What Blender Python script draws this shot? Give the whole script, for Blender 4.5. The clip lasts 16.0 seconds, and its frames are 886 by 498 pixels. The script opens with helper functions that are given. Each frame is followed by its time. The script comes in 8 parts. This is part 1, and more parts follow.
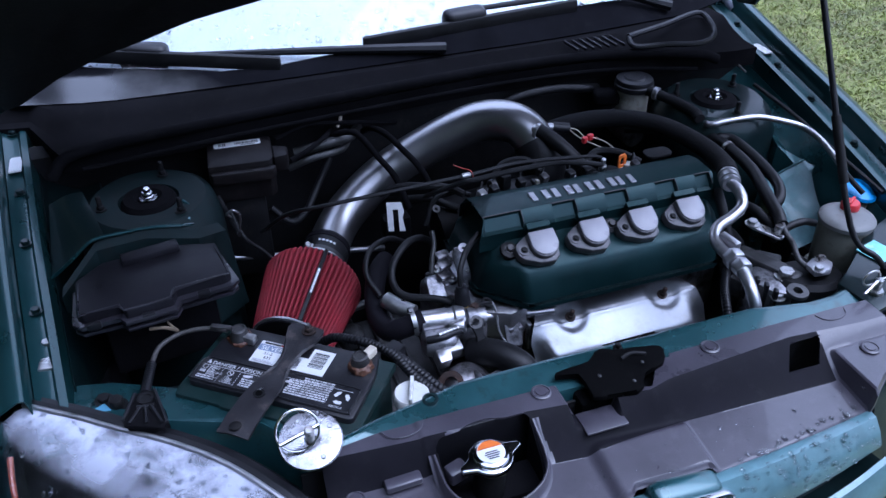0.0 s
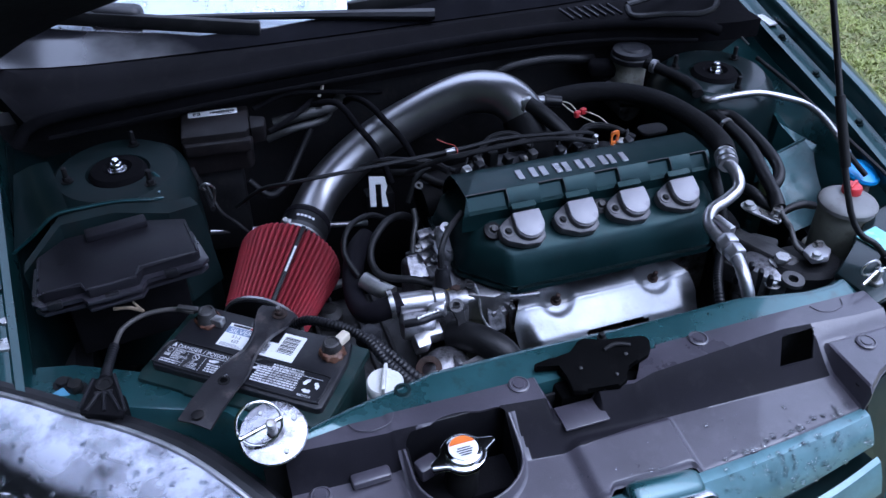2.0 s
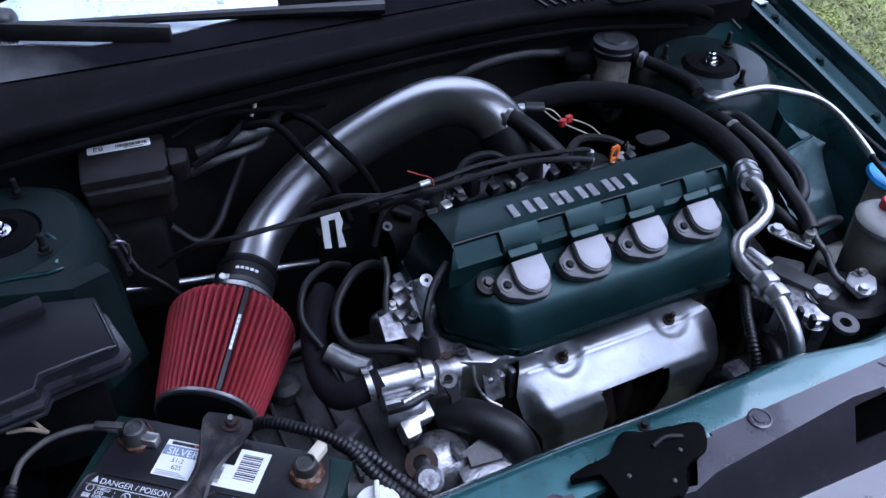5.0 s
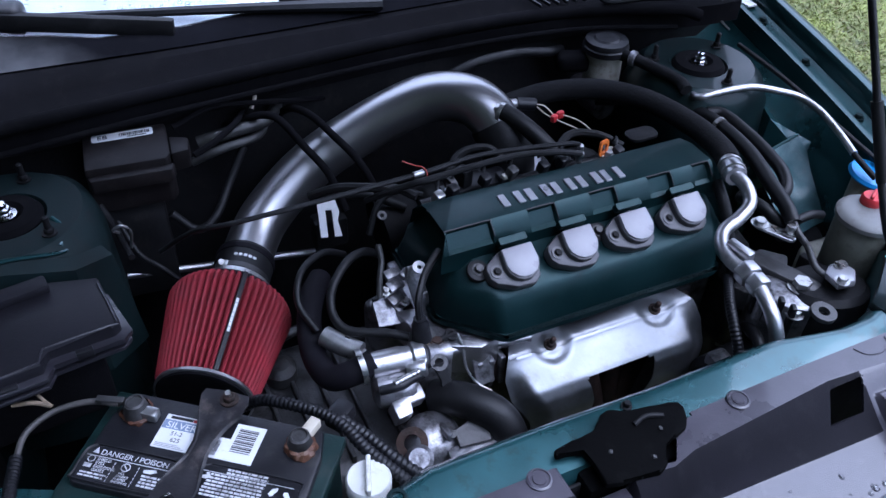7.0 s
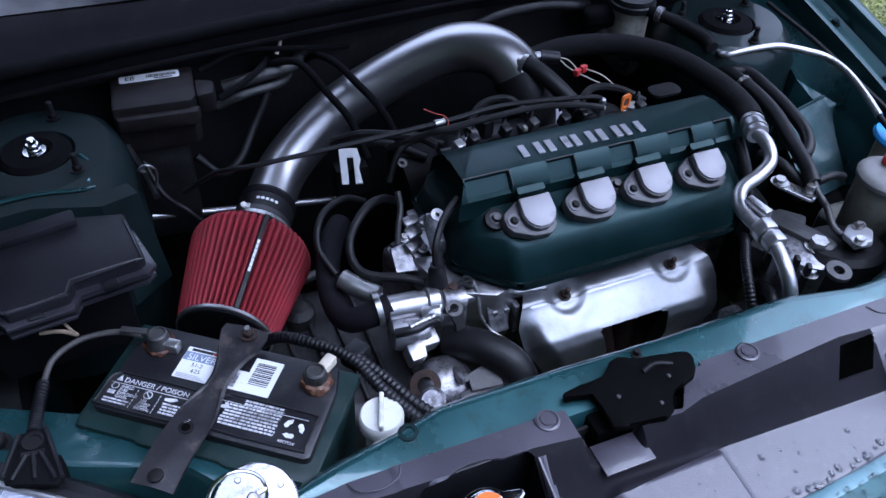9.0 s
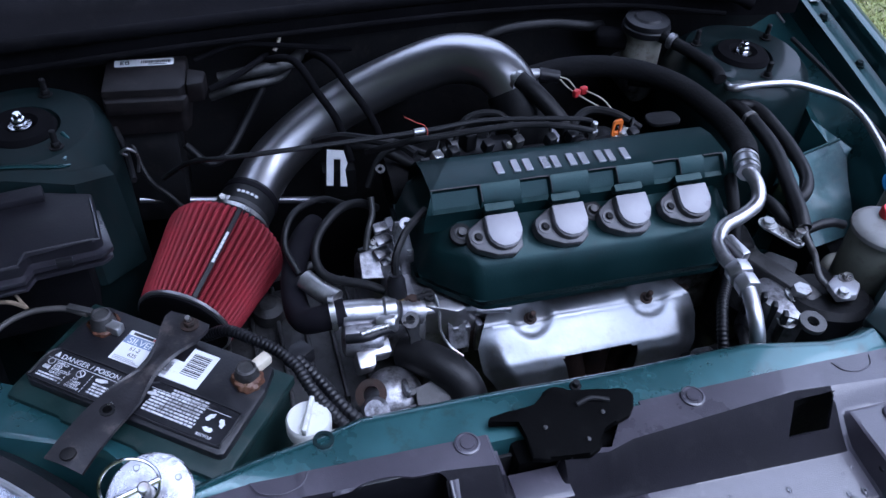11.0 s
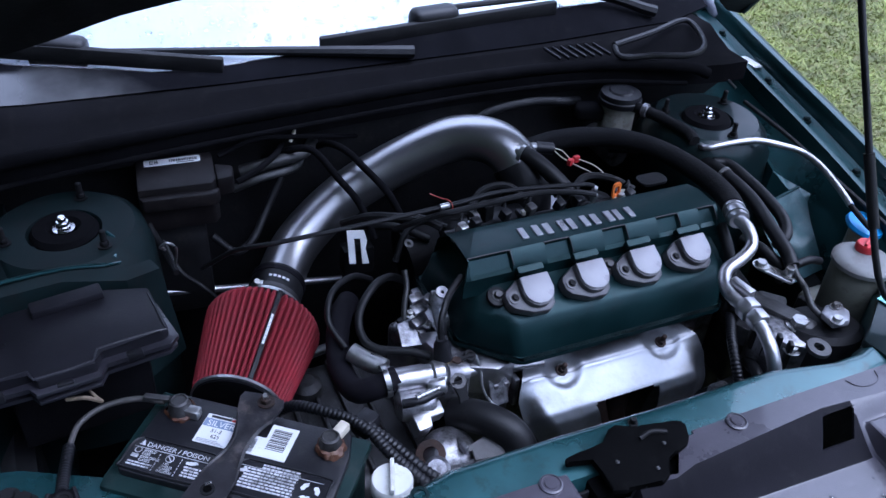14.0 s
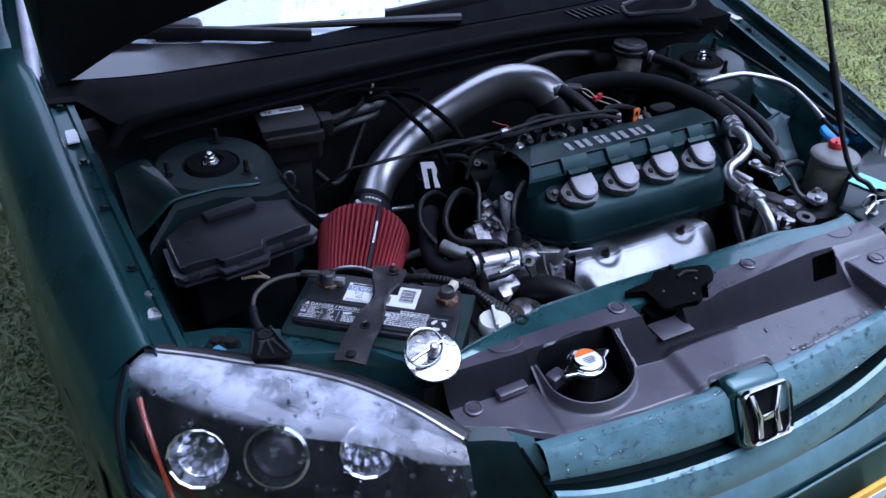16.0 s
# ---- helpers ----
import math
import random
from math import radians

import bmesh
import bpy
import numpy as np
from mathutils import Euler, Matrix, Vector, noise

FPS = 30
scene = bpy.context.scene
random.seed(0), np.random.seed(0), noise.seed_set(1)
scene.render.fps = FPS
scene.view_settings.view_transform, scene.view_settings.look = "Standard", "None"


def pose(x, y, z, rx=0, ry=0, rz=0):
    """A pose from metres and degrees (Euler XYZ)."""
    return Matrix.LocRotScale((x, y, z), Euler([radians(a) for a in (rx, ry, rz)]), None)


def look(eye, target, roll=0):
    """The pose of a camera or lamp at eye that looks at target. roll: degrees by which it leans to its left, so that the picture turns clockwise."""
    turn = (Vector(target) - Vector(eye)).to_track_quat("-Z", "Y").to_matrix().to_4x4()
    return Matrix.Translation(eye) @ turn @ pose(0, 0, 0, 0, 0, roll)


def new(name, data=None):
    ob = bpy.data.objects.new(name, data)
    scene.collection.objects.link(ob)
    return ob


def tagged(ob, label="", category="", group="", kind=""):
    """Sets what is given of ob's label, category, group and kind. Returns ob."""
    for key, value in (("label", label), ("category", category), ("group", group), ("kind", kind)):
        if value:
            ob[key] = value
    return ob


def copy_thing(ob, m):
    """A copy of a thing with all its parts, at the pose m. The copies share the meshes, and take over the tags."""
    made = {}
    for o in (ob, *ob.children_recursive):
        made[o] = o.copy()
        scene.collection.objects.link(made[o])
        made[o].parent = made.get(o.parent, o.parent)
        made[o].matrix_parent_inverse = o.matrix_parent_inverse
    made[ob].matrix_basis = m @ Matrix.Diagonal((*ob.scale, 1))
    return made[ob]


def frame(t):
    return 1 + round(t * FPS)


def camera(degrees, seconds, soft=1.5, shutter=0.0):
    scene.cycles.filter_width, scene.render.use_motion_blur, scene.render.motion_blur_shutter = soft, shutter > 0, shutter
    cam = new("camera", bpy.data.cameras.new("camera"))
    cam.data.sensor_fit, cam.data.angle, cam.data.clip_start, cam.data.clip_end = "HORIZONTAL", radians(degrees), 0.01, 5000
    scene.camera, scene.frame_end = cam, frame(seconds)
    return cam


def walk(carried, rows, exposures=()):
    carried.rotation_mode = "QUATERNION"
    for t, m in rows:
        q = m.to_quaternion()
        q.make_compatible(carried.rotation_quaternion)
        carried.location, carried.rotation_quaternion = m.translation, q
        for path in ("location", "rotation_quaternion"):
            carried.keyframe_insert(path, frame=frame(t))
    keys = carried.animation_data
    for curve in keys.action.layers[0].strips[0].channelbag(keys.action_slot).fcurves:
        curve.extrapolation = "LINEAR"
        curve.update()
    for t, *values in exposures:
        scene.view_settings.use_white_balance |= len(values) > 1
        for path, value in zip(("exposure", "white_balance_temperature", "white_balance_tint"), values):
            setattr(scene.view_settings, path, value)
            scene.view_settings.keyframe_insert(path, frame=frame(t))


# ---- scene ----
cam = camera(56.0, 16.0)
PATH = [
    (0, (-0.447, -0.65, 1.471), (0.084, 0.887, 0.307), -0.6),
    (0.5, (-0.455, -0.671, 1.454), (0.06, 0.834, 0.241), -1.1),
    (1, (-0.441, -0.672, 1.462), (0.07, 0.804, 0.214), -0.7),
    (1.5, (-0.43, -0.651, 1.467), (0.082, 0.837, 0.233), -0.3),
    (2, (-0.398, -0.605, 1.459), (0.11, 0.884, 0.223), 0.2),
    (2.5, (-0.329, -0.516, 1.429), (0.161, 0.947, 0.157), 1.4),
    (3, (-0.318, -0.435, 1.396), (0.141, 1.001, 0.081), 1.1),
    (3.5, (-0.369, -0.355, 1.4), (0.174, 1.045, 0.08), 0.4),
    (4, (-0.391, -0.335, 1.404), (0.265, 1.018, 0.085), 1.7),
    (4.2, (-0.385, -0.333, 1.406), (0.289, 1.011, 0.087), 1.7),
    (6.3, (-0.393, -0.347, 1.407), (0.28, 1.027, 0.119), 1.7),
    (6.5, (-0.395, -0.354, 1.403), (0.282, 1.014, 0.11), 1.9),
    (7, (-0.396, -0.372, 1.411), (0.287, 0.989, 0.115), 2.4),
    (7.5, (-0.402, -0.386, 1.412), (0.266, 0.974, 0.107), 2.5),
    (8, (-0.418, -0.399, 1.412), (0.218, 0.957, 0.086), 1.8),
    (8.5, (-0.414, -0.397, 1.409), (0.203, 0.947, 0.062), 2.3),
    (9, (-0.401, -0.396, 1.405), (0.213, 0.933, 0.043), 2.9),
    (9.2, (-0.395, -0.394, 1.405), (0.232, 0.926, 0.039), 3.6),
    (11.3, (-0.278, -0.429, 1.402), (0.193, 0.972, 0.055), 4.5),
    (11.5, (-0.29, -0.43, 1.405), (0.191, 0.972, 0.063), 4.6),
    (12, (-0.331, -0.424, 1.41), (0.191, 0.982, 0.087), 4.1),
    (12.5, (-0.386, -0.402, 1.405), (0.216, 0.981, 0.093), 3.4),
    (13, (-0.428, -0.404, 1.417), (0.243, 0.96, 0.117), 4.3),
    (13.5, (-0.436, -0.409, 1.425), (0.289, 0.977, 0.179), 4.6),
    (14, (-0.452, -0.439, 1.434), (0.247, 1.003, 0.237), 4.1),
    (14.5, (-0.427, -0.534, 1.437), (0.187, 0.96, 0.256), 2.1),
    (15, (-0.472, -0.607, 1.448), (0.12, 0.882, 0.251), 1.0),
    (15.5, (-0.619, -0.66, 1.476), (0.053, 0.816, 0.306), 0.5),
    (16, (-0.722, -0.687, 1.475), (0.018, 0.755, 0.304), 1.2),
]
EXPOSURES = [(0, 0.76, 5100, 19), (3.5, 1.00, 5250, 18), (12.5, 1.00, 5200, 18), (16, 0.82, 5150, 19)]
walk(cam, [(t, look(eye, target, roll)) for t, eye, target, roll in PATH], EXPOSURES)

# ---- world and light ----
SUN_EL, SUN_AZ = radians(62), radians(115)
world = bpy.data.worlds.new("overcast_dusk")
scene.world = world
world.use_nodes = True
wn, wl = world.node_tree.nodes, world.node_tree.links
sky = wn.new("ShaderNodeTexSky")
sky.sky_type, sky.sun_disc = "NISHITA", False
sky.sun_elevation, sky.sun_rotation = SUN_EL, SUN_AZ
sky.air_density, sky.dust_density, sky.ozone_density = 1.0, 4.0, 2.0
soft_sky = wn.new("ShaderNodeHueSaturation")
soft_sky.inputs["Saturation"].default_value = 0.45
wl.new(sky.outputs["Color"], soft_sky.inputs["Color"])
cloud = wn.new("ShaderNodeMix")
cloud.data_type = "RGBA"
cloud.inputs["Factor"].default_value = 0.72
cloud.inputs["B"].default_value = (8.2, 8.8, 10.2, 1)
wl.new(soft_sky.outputs["Color"], cloud.inputs["A"])
# an overcast sky is brighter overhead than at the horizon
way, split, rise = wn.new("ShaderNodeTexCoord"), wn.new("ShaderNodeSeparateXYZ"), wn.new("ShaderNodeMapRange")
wl.new(way.outputs["Generated"], split.inputs["Vector"])
wl.new(split.outputs["Z"], rise.inputs["Value"])
rise.inputs["To Min"].default_value, rise.inputs["To Max"].default_value = 0.42, 1.4
grade = wn.new("ShaderNodeMix")
grade.data_type, grade.blend_type = "RGBA", "MULTIPLY"
grade.inputs["Factor"].default_value = 1
wl.new(cloud.outputs["Result"], grade.inputs["A"])
wl.new(rise.outputs["Result"], grade.inputs["B"])
wl.new(grade.outputs["Result"], wn["Background"].inputs["Color"])
wn["Background"].inputs["Strength"].default_value = 0.15
sun = new("sun", bpy.data.lights.new("sun", "SUN"))
sun.data.energy, sun.data.angle, sun.data.color = 0.9, radians(50), (0.93, 0.95, 1.0)
sun.matrix_world = look((0, 0, 0), (-math.sin(SUN_AZ) * math.cos(SUN_EL), -math.cos(SUN_AZ) * math.cos(SUN_EL), -math.sin(SUN_EL)))


# ---- materials ----
def mat(name, color, rough=0.5, metal=0.0, coat=0.0, grain=0.0, grain_scale=300.0, vary=0.25, vary_scale=14.0, dirt=None, dirt_amount=0.0,
        rough_vary=0.12, spec=0.5, coords="Object", aniso=0.0):
    """A painted, plastic, rubber or metal surface: colour varied at two scales, worn roughness and fine relief."""
    m = bpy.data.materials.new(name)
    m.use_nodes = True
    n, l = m.node_tree.nodes, m.node_tree.links
    b = n["Principled BSDF"]
    tc = n.new("ShaderNodeTexCoord")
    big = n.new("ShaderNodeTexNoise")
    big.inputs["Scale"].default_value, big.inputs["Detail"].default_value, big.inputs["Roughness"].default_value = vary_scale, 6, 0.62
    l.new(tc.outputs[coords], big.inputs["Vector"])
    ramp = n.new("ShaderNodeMapRange")
    ramp.inputs["From Min"].default_value, ramp.inputs["From Max"].default_value = 0.3, 0.7
    ramp.inputs["To Min"].default_value, ramp.inputs["To Max"].default_value = 1 - vary, 1 + vary
    l.new(big.outputs["Fac"], ramp.inputs["Value"])
    mul = n.new("ShaderNodeMix")
    mul.data_type, mul.blend_type = "RGBA", "MULTIPLY"
    mul.inputs["Factor"].default_value = 1
    mul.inputs["A"].default_value = (*color, 1)
    l.new(ramp.outputs["Result"], mul.inputs["B"])
    out = mul.outputs["Result"]
    if dirt:
        dn = n.new("ShaderNodeTexNoise")
        dn.inputs["Scale"].default_value, dn.inputs["Detail"].default_value, dn.inputs["Roughness"].default_value = 38, 8, 0.7
        l.new(tc.outputs[coords], dn.inputs["Vector"])
        dr = n.new("ShaderNodeMapRange")
        dr.inputs["From Min"].default_value, dr.inputs["From Max"].default_value = 0.62 - 0.3 * dirt_amount, 0.78 - 0.2 * dirt_amount
        l.new(dn.outputs["Fac"], dr.inputs["Value"])
        dm = n.new("ShaderNodeMix")
        dm.data_type = "RGBA"
        l.new(dr.outputs["Result"], dm.inputs["Factor"])
        l.new(out, dm.inputs["A"])
        dm.inputs["B"].default_value = (*dirt, 1)
        out = dm.outputs["Result"]
    l.new(out, b.inputs["Base Color"])
    fine = n.new("ShaderNodeTexNoise")
    fine.inputs["Scale"].default_value, fine.inputs["Detail"].default_value = grain_scale, 3
    l.new(tc.outputs[coords], fine.inputs["Vector"])
    rr = n.new("ShaderNodeMapRange")
    rr.inputs["From Min"].default_value, rr.inputs["From Max"].default_value = 0.3, 0.7
    rr.inputs["To Min"].default_value, rr.inputs["To Max"].default_value = max(0.02, rough - rough_vary), min(1, rough + rough_vary)
    l.new(big.outputs["Fac"], rr.inputs["Value"])
    l.new(rr.outputs["Result"], b.inputs["Roughness"])
    b.inputs["Metallic"].default_value, b.inputs["Specular IOR Level"].default_value = metal, spec
    b.inputs["Coat Weight"].default_value, b.inputs["Coat Roughness"].default_value = coat, 0.06
    b.inputs["Anisotropic"].default_value = aniso
    if grain:
        bump = n.new("ShaderNodeBump")
        bump.inputs["Strength"].default_value, bump.inputs["Distance"].default_value = grain, 0.001
        l.new(fine.outputs["Fac"], bump.inputs["Height"])
        l.new(bump.outputs["Normal"], b.inputs["Normal"])
    return m


def glass(name, tint=(1, 1, 1), rough=0.02, haze=0.0, haze_color=(0.6, 0.62, 0.66)):
    m = bpy.data.materials.new(name)
    m.use_nodes = True
    n, l = m.node_tree.nodes, m.node_tree.links
    b = n["Principled BSDF"]
    b.inputs["Base Color"].default_value, b.inputs["Roughness"].default_value = (*tint, 1), rough
    b.inputs["Transmission Weight"].default_value, b.inputs["IOR"].default_value = 1.0, 1.48
    if haze:
        tc, no, mr, df, mx = (n.new("ShaderNode" + k) for k in ("TexCoord", "TexNoise", "MapRange", "BsdfDiffuse", "MixShader"))
        no.inputs["Scale"].default_value, no.inputs["Detail"].default_value, no.inputs["Roughness"].default_value = 15, 7, 0.6
        mr.inputs["From Min"].default_value, mr.inputs["From Max"].default_value, mr.inputs["To Min"].default_value, mr.inputs["To Max"].default_value = 0.36, 0.60, 0.12 * haze, haze
        df.inputs["Color"].default_value = (*haze_color, 1)
        l.new(tc.outputs["Object"], no.inputs["Vector"])
        l.new(no.outputs["Fac"], mr.inputs["Value"])
        l.new(mr.outputs["Result"], mx.inputs["Fac"])
        l.new(b.outputs["BSDF"], mx.inputs[1])
        l.new(df.outputs["BSDF"], mx.inputs[2])
        l.new(mx.outputs["Shader"], n["Material Output"].inputs["Surface"])
    return m


PAINT = mat("green_car_paint", (0.010, 0.046, 0.049), 0.33, 0.5, 0.5, 0.05, 900, 0.18, 6, (0.018, 0.045, 0.046), 0.15)
# paler car paint for the grille: drizzle film plus painted sky light
WETLIT = mat("drizzle_wet_lit_paint", (0.105, 0.200, 0.222), 0.40, 0.25, 0.6, 0.12, 700, 0.22, 24, (0.14, 0.24, 0.26), 0.3)
DULL = mat("grimy_cast_metal", (0.07, 0.069, 0.07), 0.5, 0.6, 0, 0.6, 200, 0.4, 22, (0.02, 0.018, 0.017), 0.4)
# BAY to RAIL: one car paint, bay shade and sky light put in
BAY = mat("dusty_shaded_bay_paint", (0.0045, 0.0150, 0.0160), 0.42, 0.45, 0.35, 0.08, 500, 0.45, 9, (0.010, 0.015, 0.015), 0.3, spec=0.35)
DUSTYLIT = mat("scuffed_dusty_lit_paint", (0.050, 0.120, 0.130), 0.42, 0.3, 0.3, 0.3, 160, 0.45, 16, (0.10, 0.18, 0.19), 0.35)
DIMBAY = mat("dusty_deep_shade_bay_paint", (0.0050, 0.0130, 0.0138), 0.6, 0.1, 0, 0.2, 500, 0.45, 9, (0.009, 0.012, 0.012), 0.35, spec=0.2)
RAIL = mat("wet_lit_bay_paint", (0.024, 0.082, 0.089), 0.30, 0.45, 0.9, 0.06, 500, 0.32, 7, (0.02, 0.05, 0.052), 0.25)
COVER = mat("valve_cover_paint", (0.0075, 0.027, 0.0285), 0.40, 0.5, 0.05, 0.2, 420, 0.22, 16, (0.009, 0.02, 0.021), 0.2, spec=0.3)
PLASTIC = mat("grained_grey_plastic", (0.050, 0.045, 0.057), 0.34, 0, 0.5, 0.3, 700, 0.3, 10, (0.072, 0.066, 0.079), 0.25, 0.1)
# dark rubber and plastic parts; on the cover step it paints shade
DARKSHADE = mat("dark_and_step_shade_plastic", (0.009, 0.0083, 0.011), 0.6, 0, 0, 0.2, 700, 0.3, 14, (0.015, 0.014, 0.017), 0.25, spec=0.08)
GREASE = mat("greasy_black_steel", (0.0022, 0.0022, 0.0024), 0.7, 0, 0, 0.5, 300, 0.3, 20, (0.006, 0.006, 0.006), 0.2, spec=0.03)
BLACK = mat("black_plastic", (0.007, 0.007, 0.009), 0.42, 0, 0, 0.25, 600, 0.3, 12, (0.016, 0.015, 0.016), 0.2, spec=0.4)
DARK = mat("dirty_dark_metal", (0.009, 0.009, 0.010), 0.62, 0.2, 0, 0.5, 160, 0.4, 18, (0.02, 0.018, 0.017), 0.3, spec=0.25)
RUBBER = mat("black_rubber", (0.007, 0.007, 0.008), 0.5, 0, 0, 0.2, 400, 0.3, 25, (0.017, 0.017, 0.018), 0.25, spec=0.3)
FUSE = mat("satin_black_lid_plastic", (0.010, 0.0095, 0.0125), 0.48, 0, 0, 0.25, 600, 0.3, 12, (0.016, 0.015, 0.017), 0.25, spec=0.2)
# paler copy of the lid plastic, painting the highlight on its edges
LIP = mat("highlight_lip_plastic", (0.016, 0.015, 0.020), 0.35, 0, 0.3, 0.2, 600, 0.3, 12, (0.03, 0.028, 0.034), 0.3, spec=0.5)
MODULE = mat("dusty_brown_black_plastic", (0.008, 0.0065, 0.0068), 0.6, 0, 0, 0.3, 500, 0.35, 18, (0.022, 0.018, 0.017), 0.3, spec=0.2)
FOAM = mat("hose_insulation", (0.006, 0.006, 0.007), 0.85, 0, 0, 0.7, 260, 0.35, 30, (0.014, 0.014, 0.015), 0.2, spec=0.25)
ALU = mat("cast_aluminium", (0.34, 0.335, 0.355), 0.40, 0.9, 0, 0.6, 240, 0.35, 26, (0.05, 0.045, 0.042), 0.5)
TUBE = mat("drawn_aluminium_tube", (0.48, 0.475, 0.49), 0.36, 0.95, 0, 0.2, 400, 0.14, 30, (0.25, 0.245, 0.25), 0.2, 0.07)
PIPE = mat("satin_aluminium_pipe", (0.36, 0.355, 0.365), 0.31, 0.95, 0, 0.04, 900, 0.05, 6, None, 0, 0.03)
SHIELD = mat("pressed_steel_shield", (0.26, 0.27, 0.29), 0.44, 0.95, 0, 0.5, 70, 0.2, 14, (0.22, 0.215, 0.21), 0.33)
CHROME = mat("chrome", (0.62, 0.62, 0.64), 0.13, 1.0, 0, 0, 300, 0.12, 20, None, 0, 0.06)
SCUFFED = mat("scuffed_bright_plate", (0.42, 0.415, 0.44), 0.24, 1.0, 0, 0.35, 120, 0.3, 45, (0.22, 0.21, 0.22), 0.35)
STEEL = mat("zinc_steel", (0.42, 0.42, 0.42), 0.34, 0.9, 0, 0.2, 300, 0.25, 60, (0.16, 0.1, 0.06), 0.3)
RUST = mat("rusty_steel", (0.042, 0.024, 0.018), 0.75, 0.3, 0, 0.8, 350, 0.5, 60, (0.02, 0.016, 0.014), 0.5)
CORRODED = mat("corroded_terminal", (0.085, 0.032, 0.016), 0.45, 0.0, 0, 0.9, 500, 0.5, 90, (0.13, 0.075, 0.045), 0.35)
CLOTH = mat("red_filter_cotton", (0.225, 0.010, 0.019), 0.75, 0, 0, 0.8, 900, 0.2, 25, (0.11, 0.008, 0.012), 0.2)
WHITE = mat("white_label", (0.74, 0.75, 0.76), 0.45, 0, 0, 0, 300, 0.06, 30, (0.5, 0.48, 0.45), 0.15)
WHITE_PLASTIC = mat("white_plastic_cap", (0.66, 0.66, 0.63), 0.4, 0, 0, 0.1, 300, 0.1, 20, (0.4, 0.38, 0.33), 0.15)
INK = mat("print_black", (0.02, 0.02, 0.022), 0.5)
INKBLUE = mat("print_blue", (0.20, 0.26, 0.38), 0.5)
INKRED = mat("print_red", (0.5, 0.03, 0.03), 0.5)
SILVER = mat("silver_badge", (0.42, 0.42, 0.45), 0.36, 0.5, 0, 0.05, 400, 0.1, 40)
COILGREY = mat("grey_coil_plastic", (0.095, 0.092, 0.098), 0.4, 0, 0, 0.1, 400, 0.12, 20, (0.06, 0.06, 0.06), 0.2)
CASE = mat("battery_case", (0.007, 0.021, 0.020), 0.42, 0, 0, 0.2, 400, 0.3, 20, (0.025, 0.032, 0.03), 0.25, spec=0.35)
CASETOP = mat("battery_lid", (0.010, 0.010, 0.013), 0.45, 0, 0, 0.2, 400, 0.3, 20, (0.030, 0.028, 0.027), 0.25)
RESERVOIR = mat("milky_reservoir", (0.36, 0.35, 0.30), 0.4, 0, 0, 0.1, 200, 0.2, 20, (0.16, 0.14, 0.1), 0.3)
AMBERTANK = mat("stained_reservoir", (0.12, 0.125, 0.10), 0.4, 0, 0, 0.1, 200, 0.25, 20, (0.06, 0.055, 0.04), 0.35)
LIDGREY = mat("grey_lid", (0.15, 0.15, 0.145), 0.45, 0, 0, 0.1, 300, 0.15, 30, (0.1, 0.09, 0.08), 0.3)
REDCAP = mat("red_cap", (0.52, 0.03, 0.035), 0.4, 0, 0, 0.05)
BLUECAP = mat("blue_cap", (0.03, 0.26, 0.62), 0.4, 0, 0, 0.05)
TIE = mat("red_nylon_tie", (0.42, 0.05, 0.03), 0.5)
ORANGE = mat("orange_plastic", (0.60, 0.14, 0.015), 0.45)
CYAN = mat("pale_turquoise_label", (0.24, 0.62, 0.60), 0.4, 0, 0, 0, 300, 0.25, 40, (0.7, 0.75, 0.72), 0.3)
CREAM = mat("cream_wire", (0.55, 0.50, 0.40), 0.6)
TAN = mat("grubby_tan_wire", (0.26, 0.20, 0.14), 0.7, 0, 0, 0.3, 500, 0.4, 60, (0.12, 0.09, 0.07), 0.3)
GREYCABLE = mat("dusty_grey_cable", (0.050, 0.046, 0.044), 0.55, 0, 0, 0.2, 500, 0.3, 50, (0.08, 0.07, 0.062), 0.3)
BRASS = mat("brass", (0.60, 0.42, 0.12), 0.35, 0.9)
AMBER = mat("amber_reflector", (0.34, 0.055, 0.015), 0.3, 0, 0.4)
YELLOW = mat("yellow_plate_frame", (0.75, 0.36, 0.02), 0.45)
PILLAR = mat("pillar_sheen_grey", (0.22, 0.225, 0.27), 0.35, 0, 0.3, 0.1, 300, 0.15, 20, (0.15, 0.15, 0.18), 0.3)
SHADE = mat("pale_sunshade", (0.56, 0.60, 0.70), 0.6, 0.0, 0, 0.05, 300, 0.05, 3)
LENS = glass("hazy_sheen_headlight_lens", (0.95, 0.96, 1.0), 0.03, 0.72, (0.66, 0.69, 0.80))
# lens haze grows paler towards the top: oxidation plus painted sky reflection
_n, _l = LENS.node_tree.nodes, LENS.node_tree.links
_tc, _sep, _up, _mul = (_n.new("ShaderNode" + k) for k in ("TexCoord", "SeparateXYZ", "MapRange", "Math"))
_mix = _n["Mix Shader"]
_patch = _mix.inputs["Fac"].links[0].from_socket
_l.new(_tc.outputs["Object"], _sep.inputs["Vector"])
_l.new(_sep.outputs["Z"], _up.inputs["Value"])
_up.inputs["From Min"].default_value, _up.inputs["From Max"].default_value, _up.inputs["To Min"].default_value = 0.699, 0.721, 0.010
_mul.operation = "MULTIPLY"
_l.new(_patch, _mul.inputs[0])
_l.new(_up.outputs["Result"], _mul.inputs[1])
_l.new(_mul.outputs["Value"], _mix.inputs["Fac"])
